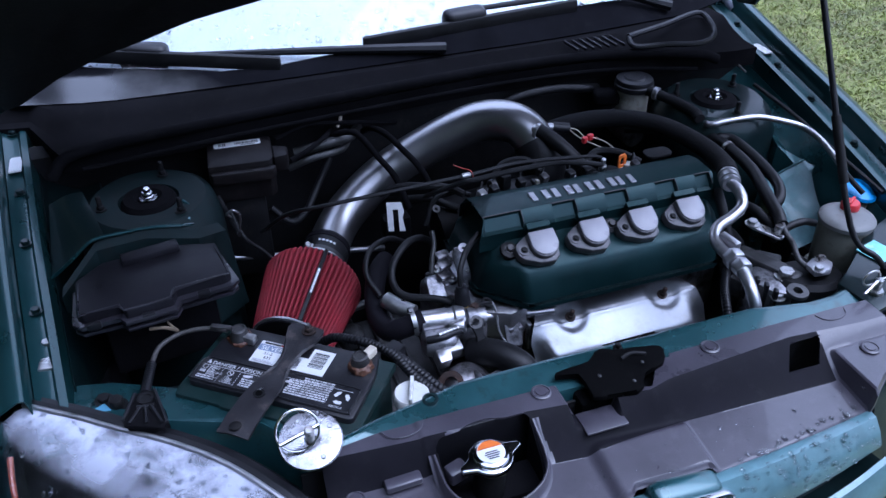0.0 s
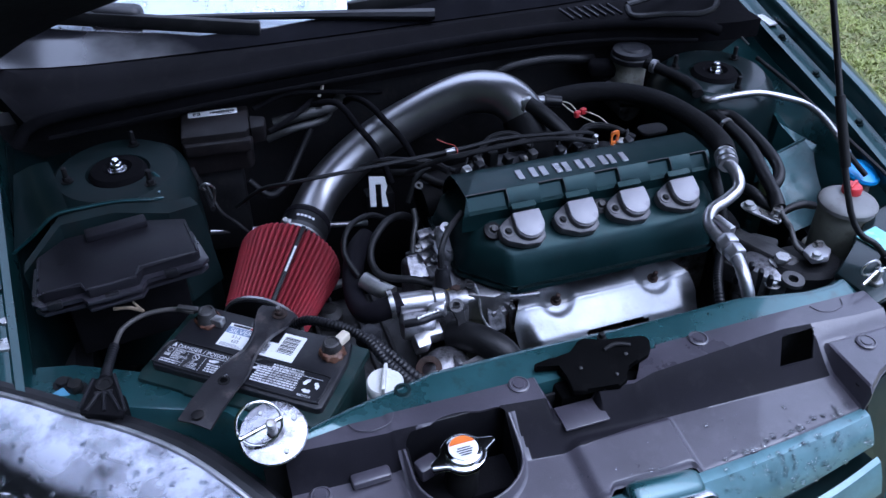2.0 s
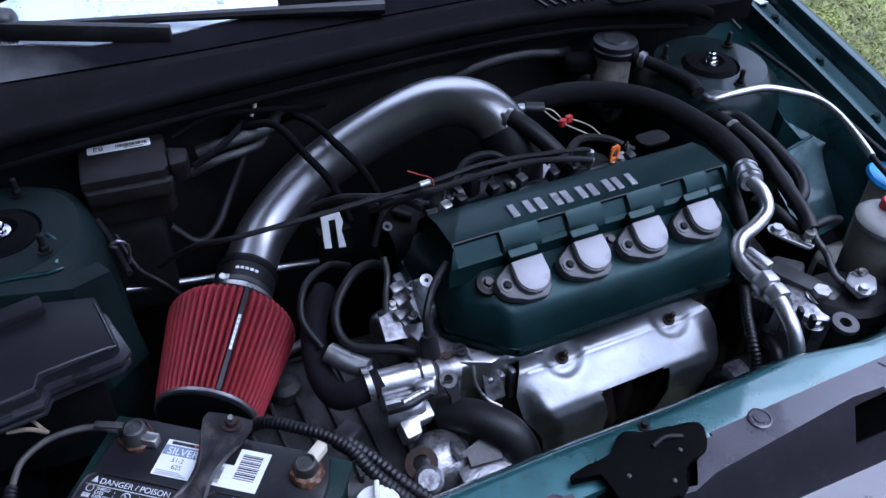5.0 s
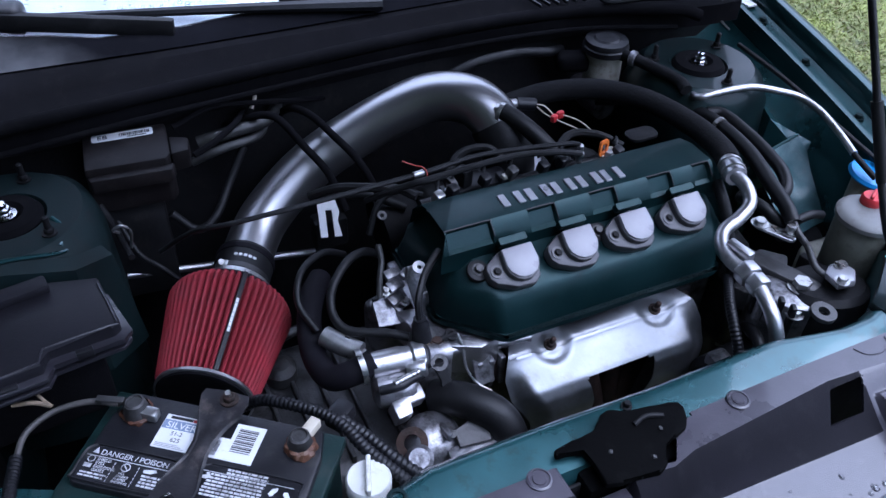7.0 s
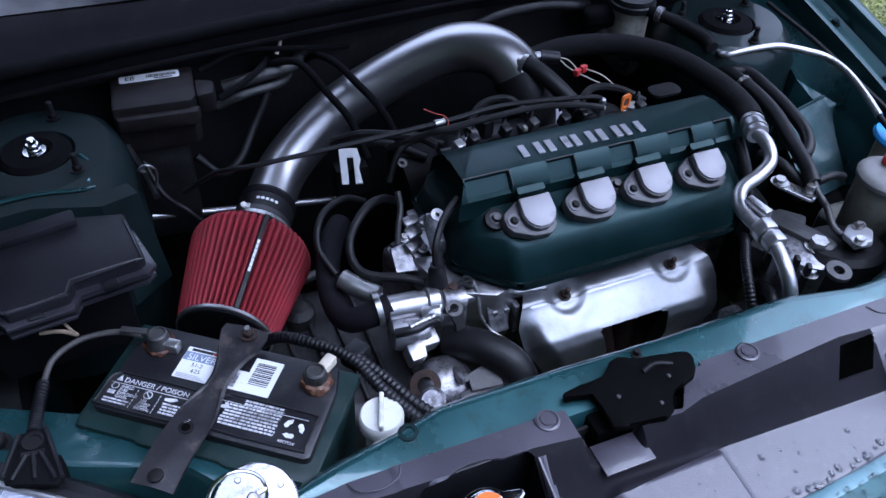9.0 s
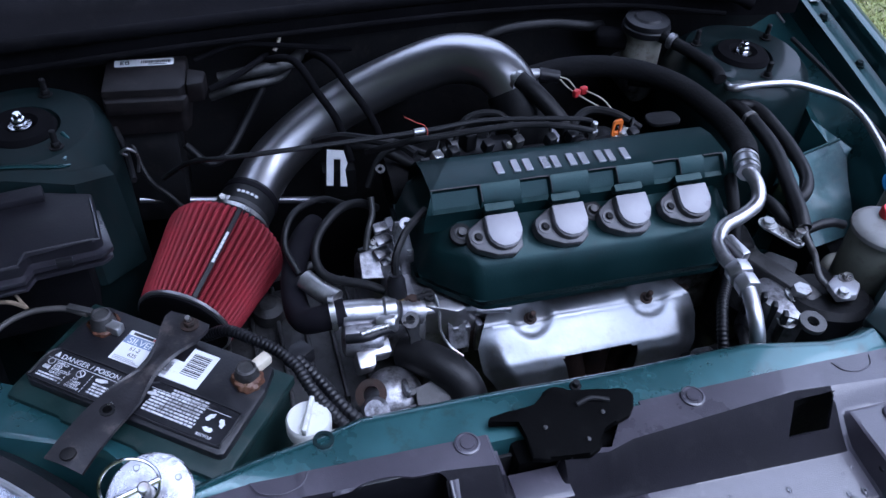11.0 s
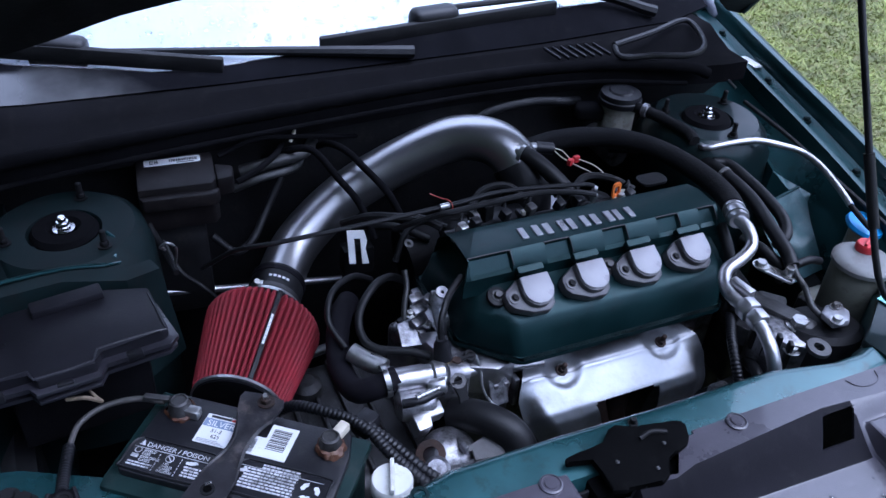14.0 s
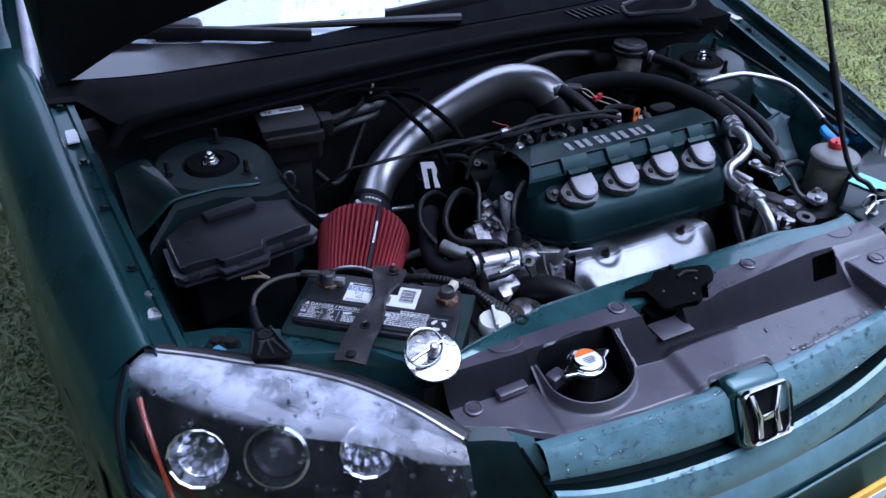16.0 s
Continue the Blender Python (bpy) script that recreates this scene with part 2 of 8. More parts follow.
# the trim's sheen fades along x: reflection fall-off set in roughness and specular
SHEENTRIM = mat("sheen_fade_black_trim", (0.005, 0.005, 0.0065), 0.2, 0, 0, 0.08, 500, 0.3, 12, (0.010, 0.010, 0.011), 0.25, spec=0.4)
_n, _l = SHEENTRIM.node_tree.nodes, SHEENTRIM.node_tree.links
_tc, _sep, _no, _ad, _sheen_rough, _sheen_spec = (_n.new("ShaderNode" + k) for k in ("TexCoord", "SeparateXYZ", "TexNoise", "Math", "MapRange", "MapRange"))
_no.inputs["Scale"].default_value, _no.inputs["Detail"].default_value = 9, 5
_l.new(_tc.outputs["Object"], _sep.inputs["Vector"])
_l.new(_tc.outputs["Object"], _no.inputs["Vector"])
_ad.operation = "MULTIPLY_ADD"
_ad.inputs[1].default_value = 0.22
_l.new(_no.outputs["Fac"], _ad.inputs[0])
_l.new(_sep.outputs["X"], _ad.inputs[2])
for _node, _a, _b, _to in ((_sheen_rough, 0.14, 0.85, "Roughness"), (_sheen_spec, 1.0, 0.03, "Specular IOR Level")):
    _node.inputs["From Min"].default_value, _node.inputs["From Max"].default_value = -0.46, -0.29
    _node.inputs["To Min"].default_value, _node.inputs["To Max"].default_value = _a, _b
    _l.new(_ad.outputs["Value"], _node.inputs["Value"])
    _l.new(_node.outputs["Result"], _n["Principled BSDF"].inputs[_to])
CLEAR = glass("windscreen_glass", (0.92, 0.95, 0.95), 0.01)
WATER = glass("water_drops", (0.80, 0.83, 0.85), 0.0)
WATER.node_tree.nodes["Principled BSDF"].inputs["IOR"].default_value = 1.33
DARKPIPE = mat("dull_grey_pipe", (0.07, 0.07, 0.07), 0.45, 0.6, 0, 0.2, 300, 0.3, 40, (0.03, 0.03, 0.03), 0.3)
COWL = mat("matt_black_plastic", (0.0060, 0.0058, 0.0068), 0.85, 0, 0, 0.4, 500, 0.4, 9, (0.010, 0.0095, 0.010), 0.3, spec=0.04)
SURROUND = mat("added_dark_surround", (0.030, 0.045, 0.020), 0.9, 0, 0, 0.4, 8, 0.5, 0.8, (0.012, 0.02, 0.01), 0.5)
GLOSS = mat("glossy_black_trim", (0.008, 0.008, 0.011), 0.2, 0, 0.15, 0.05, 500, 0.3, 12, (0.016, 0.016, 0.018), 0.2, spec=0.35)
GRASS = mat("lawn_grass", (0.165, 0.18, 0.06), 0.75, 0, 0, 0, 300, 0.5, 7, (0.22, 0.18, 0.09), 0.4)


def lawn_shade(material, green):
    """Lets the lawn go from painted shade, dark green, to yellow across the car."""
    n, l = material.node_tree.nodes, material.node_tree.links
    tc, sep, mr, mx, no, ad = (n.new("ShaderNode" + k) for k in ("TexCoord", "SeparateXYZ", "MapRange", "Mix", "TexNoise", "Math"))
    mx.data_type = "RGBA"
    l.new(tc.outputs["Object"], sep.inputs["Vector"])
    l.new(tc.outputs["Object"], no.inputs["Vector"])
    no.inputs["Scale"].default_value = 1.3
    l.new(sep.outputs["X"], ad.inputs[0])
    l.new(no.outputs["Fac"], ad.inputs[1])
    l.new(ad.outputs["Value"], mr.inputs["Value"])
    mr.inputs["From Min"].default_value, mr.inputs["From Max"].default_value = -0.6, 1.6
    b = n["Principled BSDF"]
    old = b.inputs["Base Color"].links[0].from_socket
    l.new(mr.outputs["Result"], mx.inputs["Factor"])
    mx.inputs["A"].default_value = (*green, 1)
    l.new(old, mx.inputs["B"])
    l.new(mx.outputs["Result"], b.inputs["Base Color"])


lawn_shade(GRASS, (0.045, 0.060, 0.020))


# ---- helpers of this scene ----
BASE = {}


def thing(name, at, label, category, group="", kind=""):
    e = new(name)
    e.location = at
    e.empty_display_size = 0.02
    BASE[e.name] = Vector(at)
    return tagged(e, label, category, group, kind)


def mesh_of(name, bm, material, smooth=38):
    bmesh.ops.recalc_face_normals(bm, faces=bm.faces)
    me = bpy.data.meshes.new(name)
    bm.to_mesh(me)
    bm.free()
    for m in material if isinstance(material, (list, tuple)) else [material]:
        me.materials.append(m)
    if smooth:
        me.shade_smooth()
        me.set_sharp_from_angle(angle=radians(smooth))
    return me


def part(name, bm, material, parent, label="", smooth=38):
    ob = new(name, mesh_of(name, bm, material, smooth))
    ob.parent = parent
    ob.matrix_parent_inverse = Matrix.Translation(-BASE.get(parent.name, Vector((0, 0, 0))))
    return tagged(ob, label)


def rbox(bm, size, at, turn=None, bevel=0.003, seg=2):
    made = bmesh.ops.create_cube(bm, size=1)["verts"]
    m = Matrix.Translation(at) @ (turn.to_4x4() if turn else Matrix()) @ Matrix.Diagonal((*size, 1))
    bmesh.ops.transform(bm, matrix=m, verts=made)
    if bevel:
        edges = list({e for v in made for e in v.link_edges})
        bmesh.ops.bevel(bm, geom=edges, offset=bevel, segments=seg, profile=0.5, affect="EDGES", clamp_overlap=True)
    return bm


def box(size, at, turn=None, bevel=0.003, seg=2):
    return rbox(bmesh.new(), size, at, turn, bevel, seg)


def axis_turn(direction):
    return Vector(direction).normalized().to_track_quat("Z", "Y").to_matrix()


def lathe(bm, profile, at, direction=(0, 0, 1), seg=28, wave=None):
    """Turns a profile of (radius, height) about an axis; closed at both ends where the radius is 0."""
    m = Matrix.Translation(at) @ axis_turn(direction).to_4x4()
    rings = []
    for r, h in profile:
        if r <= 1e-6:
            rings.append([bm.verts.new(m @ Vector((0, 0, h)))])
        else:
            rings.append([bm.verts.new(m @ Vector(((r + (wave(i, r) if wave else 0)) * math.cos(math.tau * i / seg), (r + (wave(i, r) if wave else 0)) * math.sin(math.tau * i / seg), h)))
                          for i in range(seg)])
    for a, b in zip(rings, rings[1:]):
        for i in range(seg):
            j = (i + 1) % seg
            if len(a) == 1 and len(b) == 1:
                continue
            if len(a) == 1:
                bm.faces.new((a[0], b[i], b[j]))
            elif len(b) == 1:
                bm.faces.new((a[i], a[j], b[0]))
            else:
                bm.faces.new((a[i], a[j], b[j], b[i]))
    return bm


def lathed(profile, at, direction=(0, 0, 1), seg=28):
    return lathe(bmesh.new(), profile, at, direction, seg)


def cyl(bm, r, h, at, direction=(0, 0, 1), seg=20, bev=0.0015):
    b = min(bev, r * 0.4, h * 0.4)
    return lathe(bm, [(0, 0), (r - b, 0), (r, b), (r, h - b), (r - b, h), (0, h)], at, direction, seg)


def spline(pts, sub=6):
    p = [Vector(q) for q in pts]
    p = [p[0] * 2 - p[1]] + p + [p[-1] * 2 - p[-2]]
    out = []
    for i in range(1, len(p) - 2):
        a, b, c, d = p[i - 1:i + 3]
        for k in range(sub):
            t = k / sub
            out.append(0.5 * ((2 * b) + (c - a) * t + (2 * a - 5 * b + 4 * c - d) * t * t + (3 * b - a - 3 * c + d) * t ** 3))
    out.append(p[-2])
    return out


def tube(bm, pts, r, seg=12, sub=6, smooth=True):
    """A round tube along a curve; r is a number or a function of the way along it (0 to 1)."""
    path = spline(pts, sub) if smooth else [Vector(q) for q in pts]
    n, rings, up = len(path), [], None
    for i, p in enumerate(path):
        d = (path[min(i + 1, n - 1)] - path[max(i - 1, 0)]).normalized()
        if up is None:
            up = d.orthogonal().normalized()
        up = (up - d * up.dot(d)).normalized()
        side = d.cross(up)
        rad = r(i / (n - 1)) if callable(r) else r
        rings.append([bm.verts.new(p + rad * (math.cos(math.tau * k / seg) * up + math.sin(math.tau * k / seg) * side)) for k in range(seg)])
    for a, b in zip(rings, rings[1:]):
        for k in range(seg):
            bm.faces.new((a[k], a[(k + 1) % seg], b[(k + 1) % seg], b[k]))
    bm.faces.new(rings[0][::-1])
    bm.faces.new(rings[-1])
    return bm


def hose(pts, r, seg=12, sub=6, smooth=True):
    return tube(bmesh.new(), pts, r, seg, sub, smooth)


def ribbed(pts, r, pitch=0.006):
    """A corrugated conduit along a curve."""
    path = spline(pts, 10)
    length = sum((b - a).length for a, b in zip(path, path[1:]))
    n = max(8, int(length / pitch) * 4)
    fine, acc, want, i = [path[0]], 0.0, length / n, 0
    for a, b in zip(path, path[1:]):
        seg = (b - a).length
        while acc + seg >= want and len(fine) < n:
            k = (want - acc) / seg
            fine.append(a.lerp(b, k))
            want += length / n
        acc += seg
    fine.append(path[-1])
    bm = bmesh.new()
    count = len(fine) - 1
    return tube(bm, fine, lambda t: r * (1.0 if int(round(t * count)) % 4 < 2 else 0.86), 10, smooth=False)


def prism(bm, outline, z0, z1, bevel=0.0, seg=2, m=None):
    """A flat outline of (x, y) given a thickness."""
    low = [bm.verts.new((x, y, z0)) for x, y in outline]
    high = [bm.verts.new((x, y, z1)) for x, y in outline]
    faces = [bm.faces.new(low[::-1]), bm.faces.new(high)]
    for i in range(len(outline)):
        j = (i + 1) % len(outline)
        faces.append(bm.faces.new((low[i], low[j], high[j], high[i])))
    if m:
        bmesh.ops.transform(bm, matrix=m, verts=low + high)
    if bevel:
        edges = list({e for f in faces for e in f.edges})
        bmesh.ops.bevel(bm, geom=edges, offset=bevel, segments=seg, profile=0.5, affect="EDGES", clamp_overlap=True)
    return bm


def slab(outline, z0, z1, bevel=0.0, seg=2, m=None):
    return prism(bmesh.new(), outline, z0, z1, bevel, seg, m)


def sweep(bm, rails, close=False):
    """Joins rows of points of equal length into a sheet."""
    rows = [[bm.verts.new(p) for p in row] for row in rails]
    for a, b in zip(rows, rows[1:]):
        for i in range(len(a) - (0 if close else 1)):
            j = (i + 1) % len(a)
            bm.faces.new((a[i], a[j], b[j], b[i]))
    return bm


def thick(bm, t):
    """Gives an open sheet a thickness."""
    bmesh.ops.recalc_face_normals(bm, faces=bm.faces)
    bmesh.ops.solidify(bm, geom=bm.faces[:], thickness=t)
    return bm


def hexagon(r):
    return [(r * math.cos(math.tau * k / 6), r * math.sin(math.tau * k / 6)) for k in range(6)]


def frame_at(at, direction=(0, 0, 1), spin=0):
    return Matrix.Translation(at) @ axis_turn(direction).to_4x4() @ Matrix.Rotation(radians(spin), 4, "Z")


def bolt(name, at, direction=(0, 0, 1), r=0.006, parent=None, material=None, label="", washer=1.5, h=0.006):
    bm = slab(hexagon(r), 0.0015, 0.0015 + h, 0.0006, 1, frame_at(at, direction, 17))
    lathe(bm, [(0, 0), (r * washer, 0), (r * washer, 0.0015), (0, 0.0015)], at, direction, 18)
    return part(name, bm, material or STEEL, parent, label)


def letters(name, text, size, m, material, parent, depth=0.0003):
    c = bpy.data.curves.new(name, "FONT")
    c.body, c.size, c.extrude = text, size, depth
    ob = bpy.data.objects.new(name, c)
    me = bpy.data.meshes.new_from_object(ob)
    me.transform(m)
    bpy.data.objects.remove(ob)
    me.materials.append(material)
    o = new(name, me)
    o.parent = parent
    o.matrix_parent_inverse = Matrix.Translation(-BASE.get(parent.name, Vector((0, 0, 0))))
    return o


def lerp(a, b, t):
    return a + (b - a) * t


def table(x, knots):
    """A value read off a list of (x, value) by straight lines."""
    for (x0, v0), (x1, v1) in zip(knots, knots[1:]):
        if x <= x1:
            t = max(0.0, (x - x0) / (x1 - x0))
            return lerp(v0, v1, t)
    return knots[-1][1]


def ease(x, a, b):
    t = min(1, max(0, (x - a) / (b - a)))
    return t * t * (3 - 2 * t)


# ---- ground ----
bm = bmesh.new()
g = [-300, -60, -15, -6, -3, 3, 6, 15, 60, 300]
sweep(bm, [[(x, y, 0.0) for x in g] for y in g])
tagged(new("ground", mesh_of("ground", bm, GRASS, 0)), "damp yellow-green lawn around the car", "lawn", kind="structure")

# unseen ring added to block low sky light, tallest on the car's left
rows = []
for j, h in enumerate((-0.05, 0.2, 0.45, 0.65, 0.85, 1.0)):
    row = []
    for k in range(240):
        a = math.tau * k / 240
        top = 1.8 + 6.7 * max(ease(-math.cos(a - 0.35), -0.1, 0.85), ease(-math.cos(a - 0.65), -0.1, 0.85)) + 1.6 * ease(math.sin(a), 0.2, 0.9)
        p = Vector((math.cos(a) * 4, math.sin(a) * 4, h * top * 0.8))
        rad = 12.5 - 7.3 * max(ease(-math.cos(a), 0.1, 0.8), ease(-math.cos(a - 0.35), 0.1, 0.8)) + 1.2 * noise.noise(p) + 0.8 * noise.noise(p * 3.1) - 0.9 * h
        row.append((rad * math.cos(a), 0.6 + rad * math.sin(a), h * top + (top * 0.16 * noise.noise(p * 1.7) + 0.3 * noise.noise(p * 5) if j > 2 else 0)))
    rows.append(row)
bm = sweep(bmesh.new(), rows, True)
tagged(new("backdrop", mesh_of("backdrop", bm, SURROUND, 0)), "unseen dark tree ring added to block low sky light", "hedge", kind="structure")


# ---- car body ----
car = thing("car", (0, 0.6, 0.0), "dark green compact car with its bonnet open, parked on grass", "car")
CREST = [(0.10, 0.735), (0.19, 0.745), (0.40, 0.785), (0.65, 0.825), (0.85, 0.86), (1.2, 0.90)]


def fender(side):
    rails, gutter = [], []
    for k in range(18):
        y = 0.185 + k * 0.045
        z = table(y, CREST)
        c = table(y, [(0.18, 0.692), (0.5, 0.722), (0.9, 0.752), (1.4, 0.765)])
        w = table(y, [(0.18, 0.10), (0.5, 0.115), (1.3, 0.10)])
        prof = [(c - 0.006, z - 0.055), (c - 0.004, z - 0.008), (c, z), (c + 0.008, z + 0.001), (c + 0.3 * w, z - 0.012), (c + 0.65 * w, z - 0.042),
                (c + 0.9 * w, z - 0.095), (c + 0.93 * w, z - 0.105), (c + 1.02 * w, z - 0.16), (c + 1.08 * w, z - 0.3), (c + 1.05 * w, z - 0.45)]
        rails.append([(side * x, y, zz) for x, zz in prof])
        gutter.append([(side * x, y, zz) for x, zz in ((c - 0.0065, z - 0.03), (c - 0.016, z - 0.034), (c - 0.030, z - 0.034), (c - 0.034, z - 0.028), (c - 0.044, z - 0.028), (c - 0.048, z - 0.05), (c - 0.051, z - 0.09), (c - 0.053, z - 0.2))])
    f = part("fender", thick(sweep(bmesh.new(), rails), 0.002), PAINT, car, "dark green front wing, wet and dusty", 50)
    part("gutter", thick(sweep(bmesh.new(), gutter), 0.002), PAINT, f, "green wing channel with seams", 30)
    nose = []
    for y in (0.19, 0.15, 0.11, 0.07, 0.045):
        xl, zl = table(y, [(0.045, 0.752), (0.09, 0.757), (0.14, 0.748), (0.19, 0.722)]), table(y, [(0.045, 0.615), (0.09, 0.665), (0.14, 0.700), (0.19, 0.728)])
        xo = table(y, [(0.045, 0.762), (0.10, 0.779), (0.19, 0.800)])
        nose.append([(side * x, y, z) for x, z in ((xl + 0.003, zl - 0.04), (xl + 0.0035, zl - 0.012), (xl + 0.007, zl - 0.008), (lerp(xl, xo, 0.45), zl - 0.022), (lerp(xl, xo, 0.85), lerp(zl, 0.60, 0.55)), (xo, 0.600), (xo - 0.006, 0.592))])
    part("nose", thick(sweep(bmesh.new(), nose), 0.002), PAINT, f, "wing nose beside the headlight", 50)
    part("gap_seal", hose([(row[1][0] + side * 0.002, row[1][1] - 0.001, row[1][2] + 0.004) for row in nose], 0.0032, 8), COWL, f, "dark gap along the headlight")
    return f


def fender_label(side, y, parent):
    z, c = table(y, CREST), table(y, [(0.18, 0.692), (0.5, 0.722), (0.9, 0.752)])
    m = Matrix.Translation((side * (c - 0.0225), y, z - 0.0325))
    part("sticker", slab([(-0.0095, -0.033), (0.0095, -0.033), (0.0095, 0.033), (-0.0095, 0.033)], -0.0015, 0.0012, 0, 1, m), WHITE, parent, "small white sticker")


wing_l, wing_r = fender(-1), fender(1)
stop = part("bump_stop_bracket", box((0.022, 0.055, 0.012), (-0.672, 0.285, 0.722), Matrix.Rotation(-0.12, 3, "Z"), 0.003), STEEL, wing_l, "dull steel bracket in the wing channel")
bolt("bolt", (-0.674, 0.305, 0.728), r=0.007, parent=wing_l)
for yy in (0.36, 0.50, 0.62, 0.78):
    for sd, wg in ((-1, wing_l), (1, wing_r)):
        zz, cc = table(yy, CREST), table(yy, [(0.18, 0.692), (0.5, 0.722), (0.9, 0.752)])
        bolt("wing_bolt", (sd * (cc - 0.023), yy, zz - 0.033), r=0.006, parent=wg, material=BAY)
fender_label(-1, 0.702, wing_l)
fender_label(1, 0.690, wing_r)

# bonnet, standing open on its rod
HP, HA = Vector((0, 0.74, 0.90)), radians(52)
hood_up, hood_n = Vector((0, -math.cos(HA), math.sin(HA))), Vector((0, math.sin(HA), math.cos(HA)))
rails = []
for k in range(41):
    x = -0.724 + 1.448 * k / 40
    a = abs(x)
    low = table(a, [(0.0, 0.20), (0.28, 0.177), (0.41, 0.144), (0.525, 0.092), (0.60, 0.046), (0.628, 0.034), (0.68, -0.018), (0.745, -0.03)])
    high = 0.98 - 0.10 * (a / 0.745) ** 2
    row = []
    for j in range(13):
        s = lerp(low, high, j / 12)
        rib = 0.010 * ease(abs(math.sin(j * 0.9 + a * 5)), 0.3, 0.7)
        row.append(HP + hood_up * s + Vector((x, 0, 0)) + hood_n * (0.03 * (1 - (a / 0.745) ** 2) - rib))
    rails.append(row)
hood = thing("hood", HP, "open dark green bonnet seen from its black underside", "bonnet")
part("panel", thick(sweep(bmesh.new(), rails), 0.012), DARK, hood, "", 50)


def hood_point(x, s, lift):
    return HP + hood_up * s + Vector((x, 0, 0)) + hood_n * (0.03 * (1 - (abs(x) / 0.745) ** 2) + lift)


for side in (-1, 1):
    part("edge_flange", hose([hood_point(side * 0.721, s, -0.012) for s in (-0.02, 0.2, 0.45, 0.7, 0.87)], 0.009, 10), BAY, hood, "folded green edge")
    part("brace", thick(sweep(bmesh.new(), [[hood_point(side * (x0 + 0.30 * s) + dx, s, lift) for dx, lift in ((-0.03, -0.012), (-0.022, -0.03), (0.022, -0.03), (0.03, -0.012))] for x0, s in ((0.2, 0.25), (0.2, 0.5), (0.2, 0.8))]), 0.002), DARK, hood, "pressed stiffening brace")
part("insulation_pad", thick(sweep(bmesh.new(), [[hood_point(x, s, -0.022) for x in (-0.42, -0.3, -0.1, 0.1, 0.3, 0.42)] for s in (0.3, 0.5, 0.7)]), 0.008), FOAM, hood, "black insulation pad")

# inner wings, strut towers, bulkhead
def strut_tower(side):
    cx, cy = side * 0.52, 0.555
    rows = []
    for r, z, sq in ((0.015, 0.765, 0), (0.042, 0.764, 0), (0.047, 0.775, 0), (0.088, 0.778, 0.0), (0.100, 0.766, 0.15), (0.108, 0.735, 0.3), (0.112, 0.64, 0.4), (0.115, 0.48, 0.5)):
        ring = []
        for k in range(40):
            a = math.tau * k / 40
            c, s = math.cos(a), math.sin(a)
            q = 1 / max(abs(c), abs(s))
            f = lerp(1.0, min(q, 1.3), sq)
            ring.append((cx + r * f * c, cy + r * f * s, z))
        rows.append(ring)
    # the left tower takes a darker copy of the paint: shade put in
    tower = part("strut_tower", sweep(bmesh.new(), rows, True), DIMBAY if side < 0 else BAY, car, "green strut tower, dusty paint in a shaded tone", 40)
    part("strut_ring", lathed([(0.016, 0.765), (0.040, 0.765), (0.043, 0.773), (0.038, 0.780), (0.022, 0.782), (0.016, 0.775)], (cx, cy, 0)), COWL, tower, "black rubber strut mount")
    nut = slab(hexagon(0.009), 0, 0.009, 0.001, 1, frame_at((cx, cy, 0.780)))
    lathe(nut, [(0, 0), (0.014, 0), (0.014, 0.003), (0, 0.003)], (cx, cy, 0.776), (0, 0, 1), 20)
    cyl(nut, 0.0055, 0.016, (cx, cy, 0.78))
    part("strut_nut", nut, CHROME, tower, "bright strut top nut")
    for k in range(3):
        a = math.tau * k / 3 + (0.5 if side > 0 else 1.2)
        bolt("stud", (cx + 0.072 * math.cos(a), cy + 0.072 * math.sin(a), 0.7775), r=0.006, parent=tower, h=0.007, material=DARK)
        part("stud_thread", cyl(bmesh.new(), 0.004, 0.024, (cx + 0.072 * math.cos(a), cy + 0.072 * math.sin(a), 0.778)), DARK, tower)
    # panel from the tower to the wing channel, and forward along the bay
    rows = []
    for k in range(13):
        y = 0.20 + k * 0.05
        z = table(y, CREST)
        c = table(y, [(0.18, 0.692), (0.5, 0.722), (0.9, 0.752)])
        near = 0.60 if y > 0.43 else min(c - 0.062, 0.60 + 0.9 * (0.43 - y)) if side < 0 else c - 0.061
        rows.append([(side * (c - 0.050), y, z - 0.058), (side * (c - 0.056), y, z - 0.075), (side * lerp(c - 0.06, near, 0.5), y, z - 0.10), (side * near, y, table(y, [(0.2, 0.60), (0.38, 0.63), (0.47, 0.735), (0.8, 0.74)])), (side * (near - 0.02), y, 0.40)])
    # left wing in the shaded paint tone, right wing in the lit one
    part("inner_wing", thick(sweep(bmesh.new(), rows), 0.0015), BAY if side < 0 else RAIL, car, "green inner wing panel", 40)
    return tower


tower_l, tower_r = strut_tower(-1), strut_tower(1)
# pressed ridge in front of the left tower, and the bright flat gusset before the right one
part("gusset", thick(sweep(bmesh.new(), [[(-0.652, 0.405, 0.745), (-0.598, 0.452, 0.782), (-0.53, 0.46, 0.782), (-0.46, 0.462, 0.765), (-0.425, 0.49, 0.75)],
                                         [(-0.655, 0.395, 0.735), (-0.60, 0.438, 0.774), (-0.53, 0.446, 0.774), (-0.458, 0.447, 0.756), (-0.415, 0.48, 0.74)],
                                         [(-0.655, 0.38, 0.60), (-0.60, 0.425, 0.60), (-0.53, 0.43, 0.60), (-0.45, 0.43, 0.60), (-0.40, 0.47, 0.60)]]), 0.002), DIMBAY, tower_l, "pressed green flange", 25)
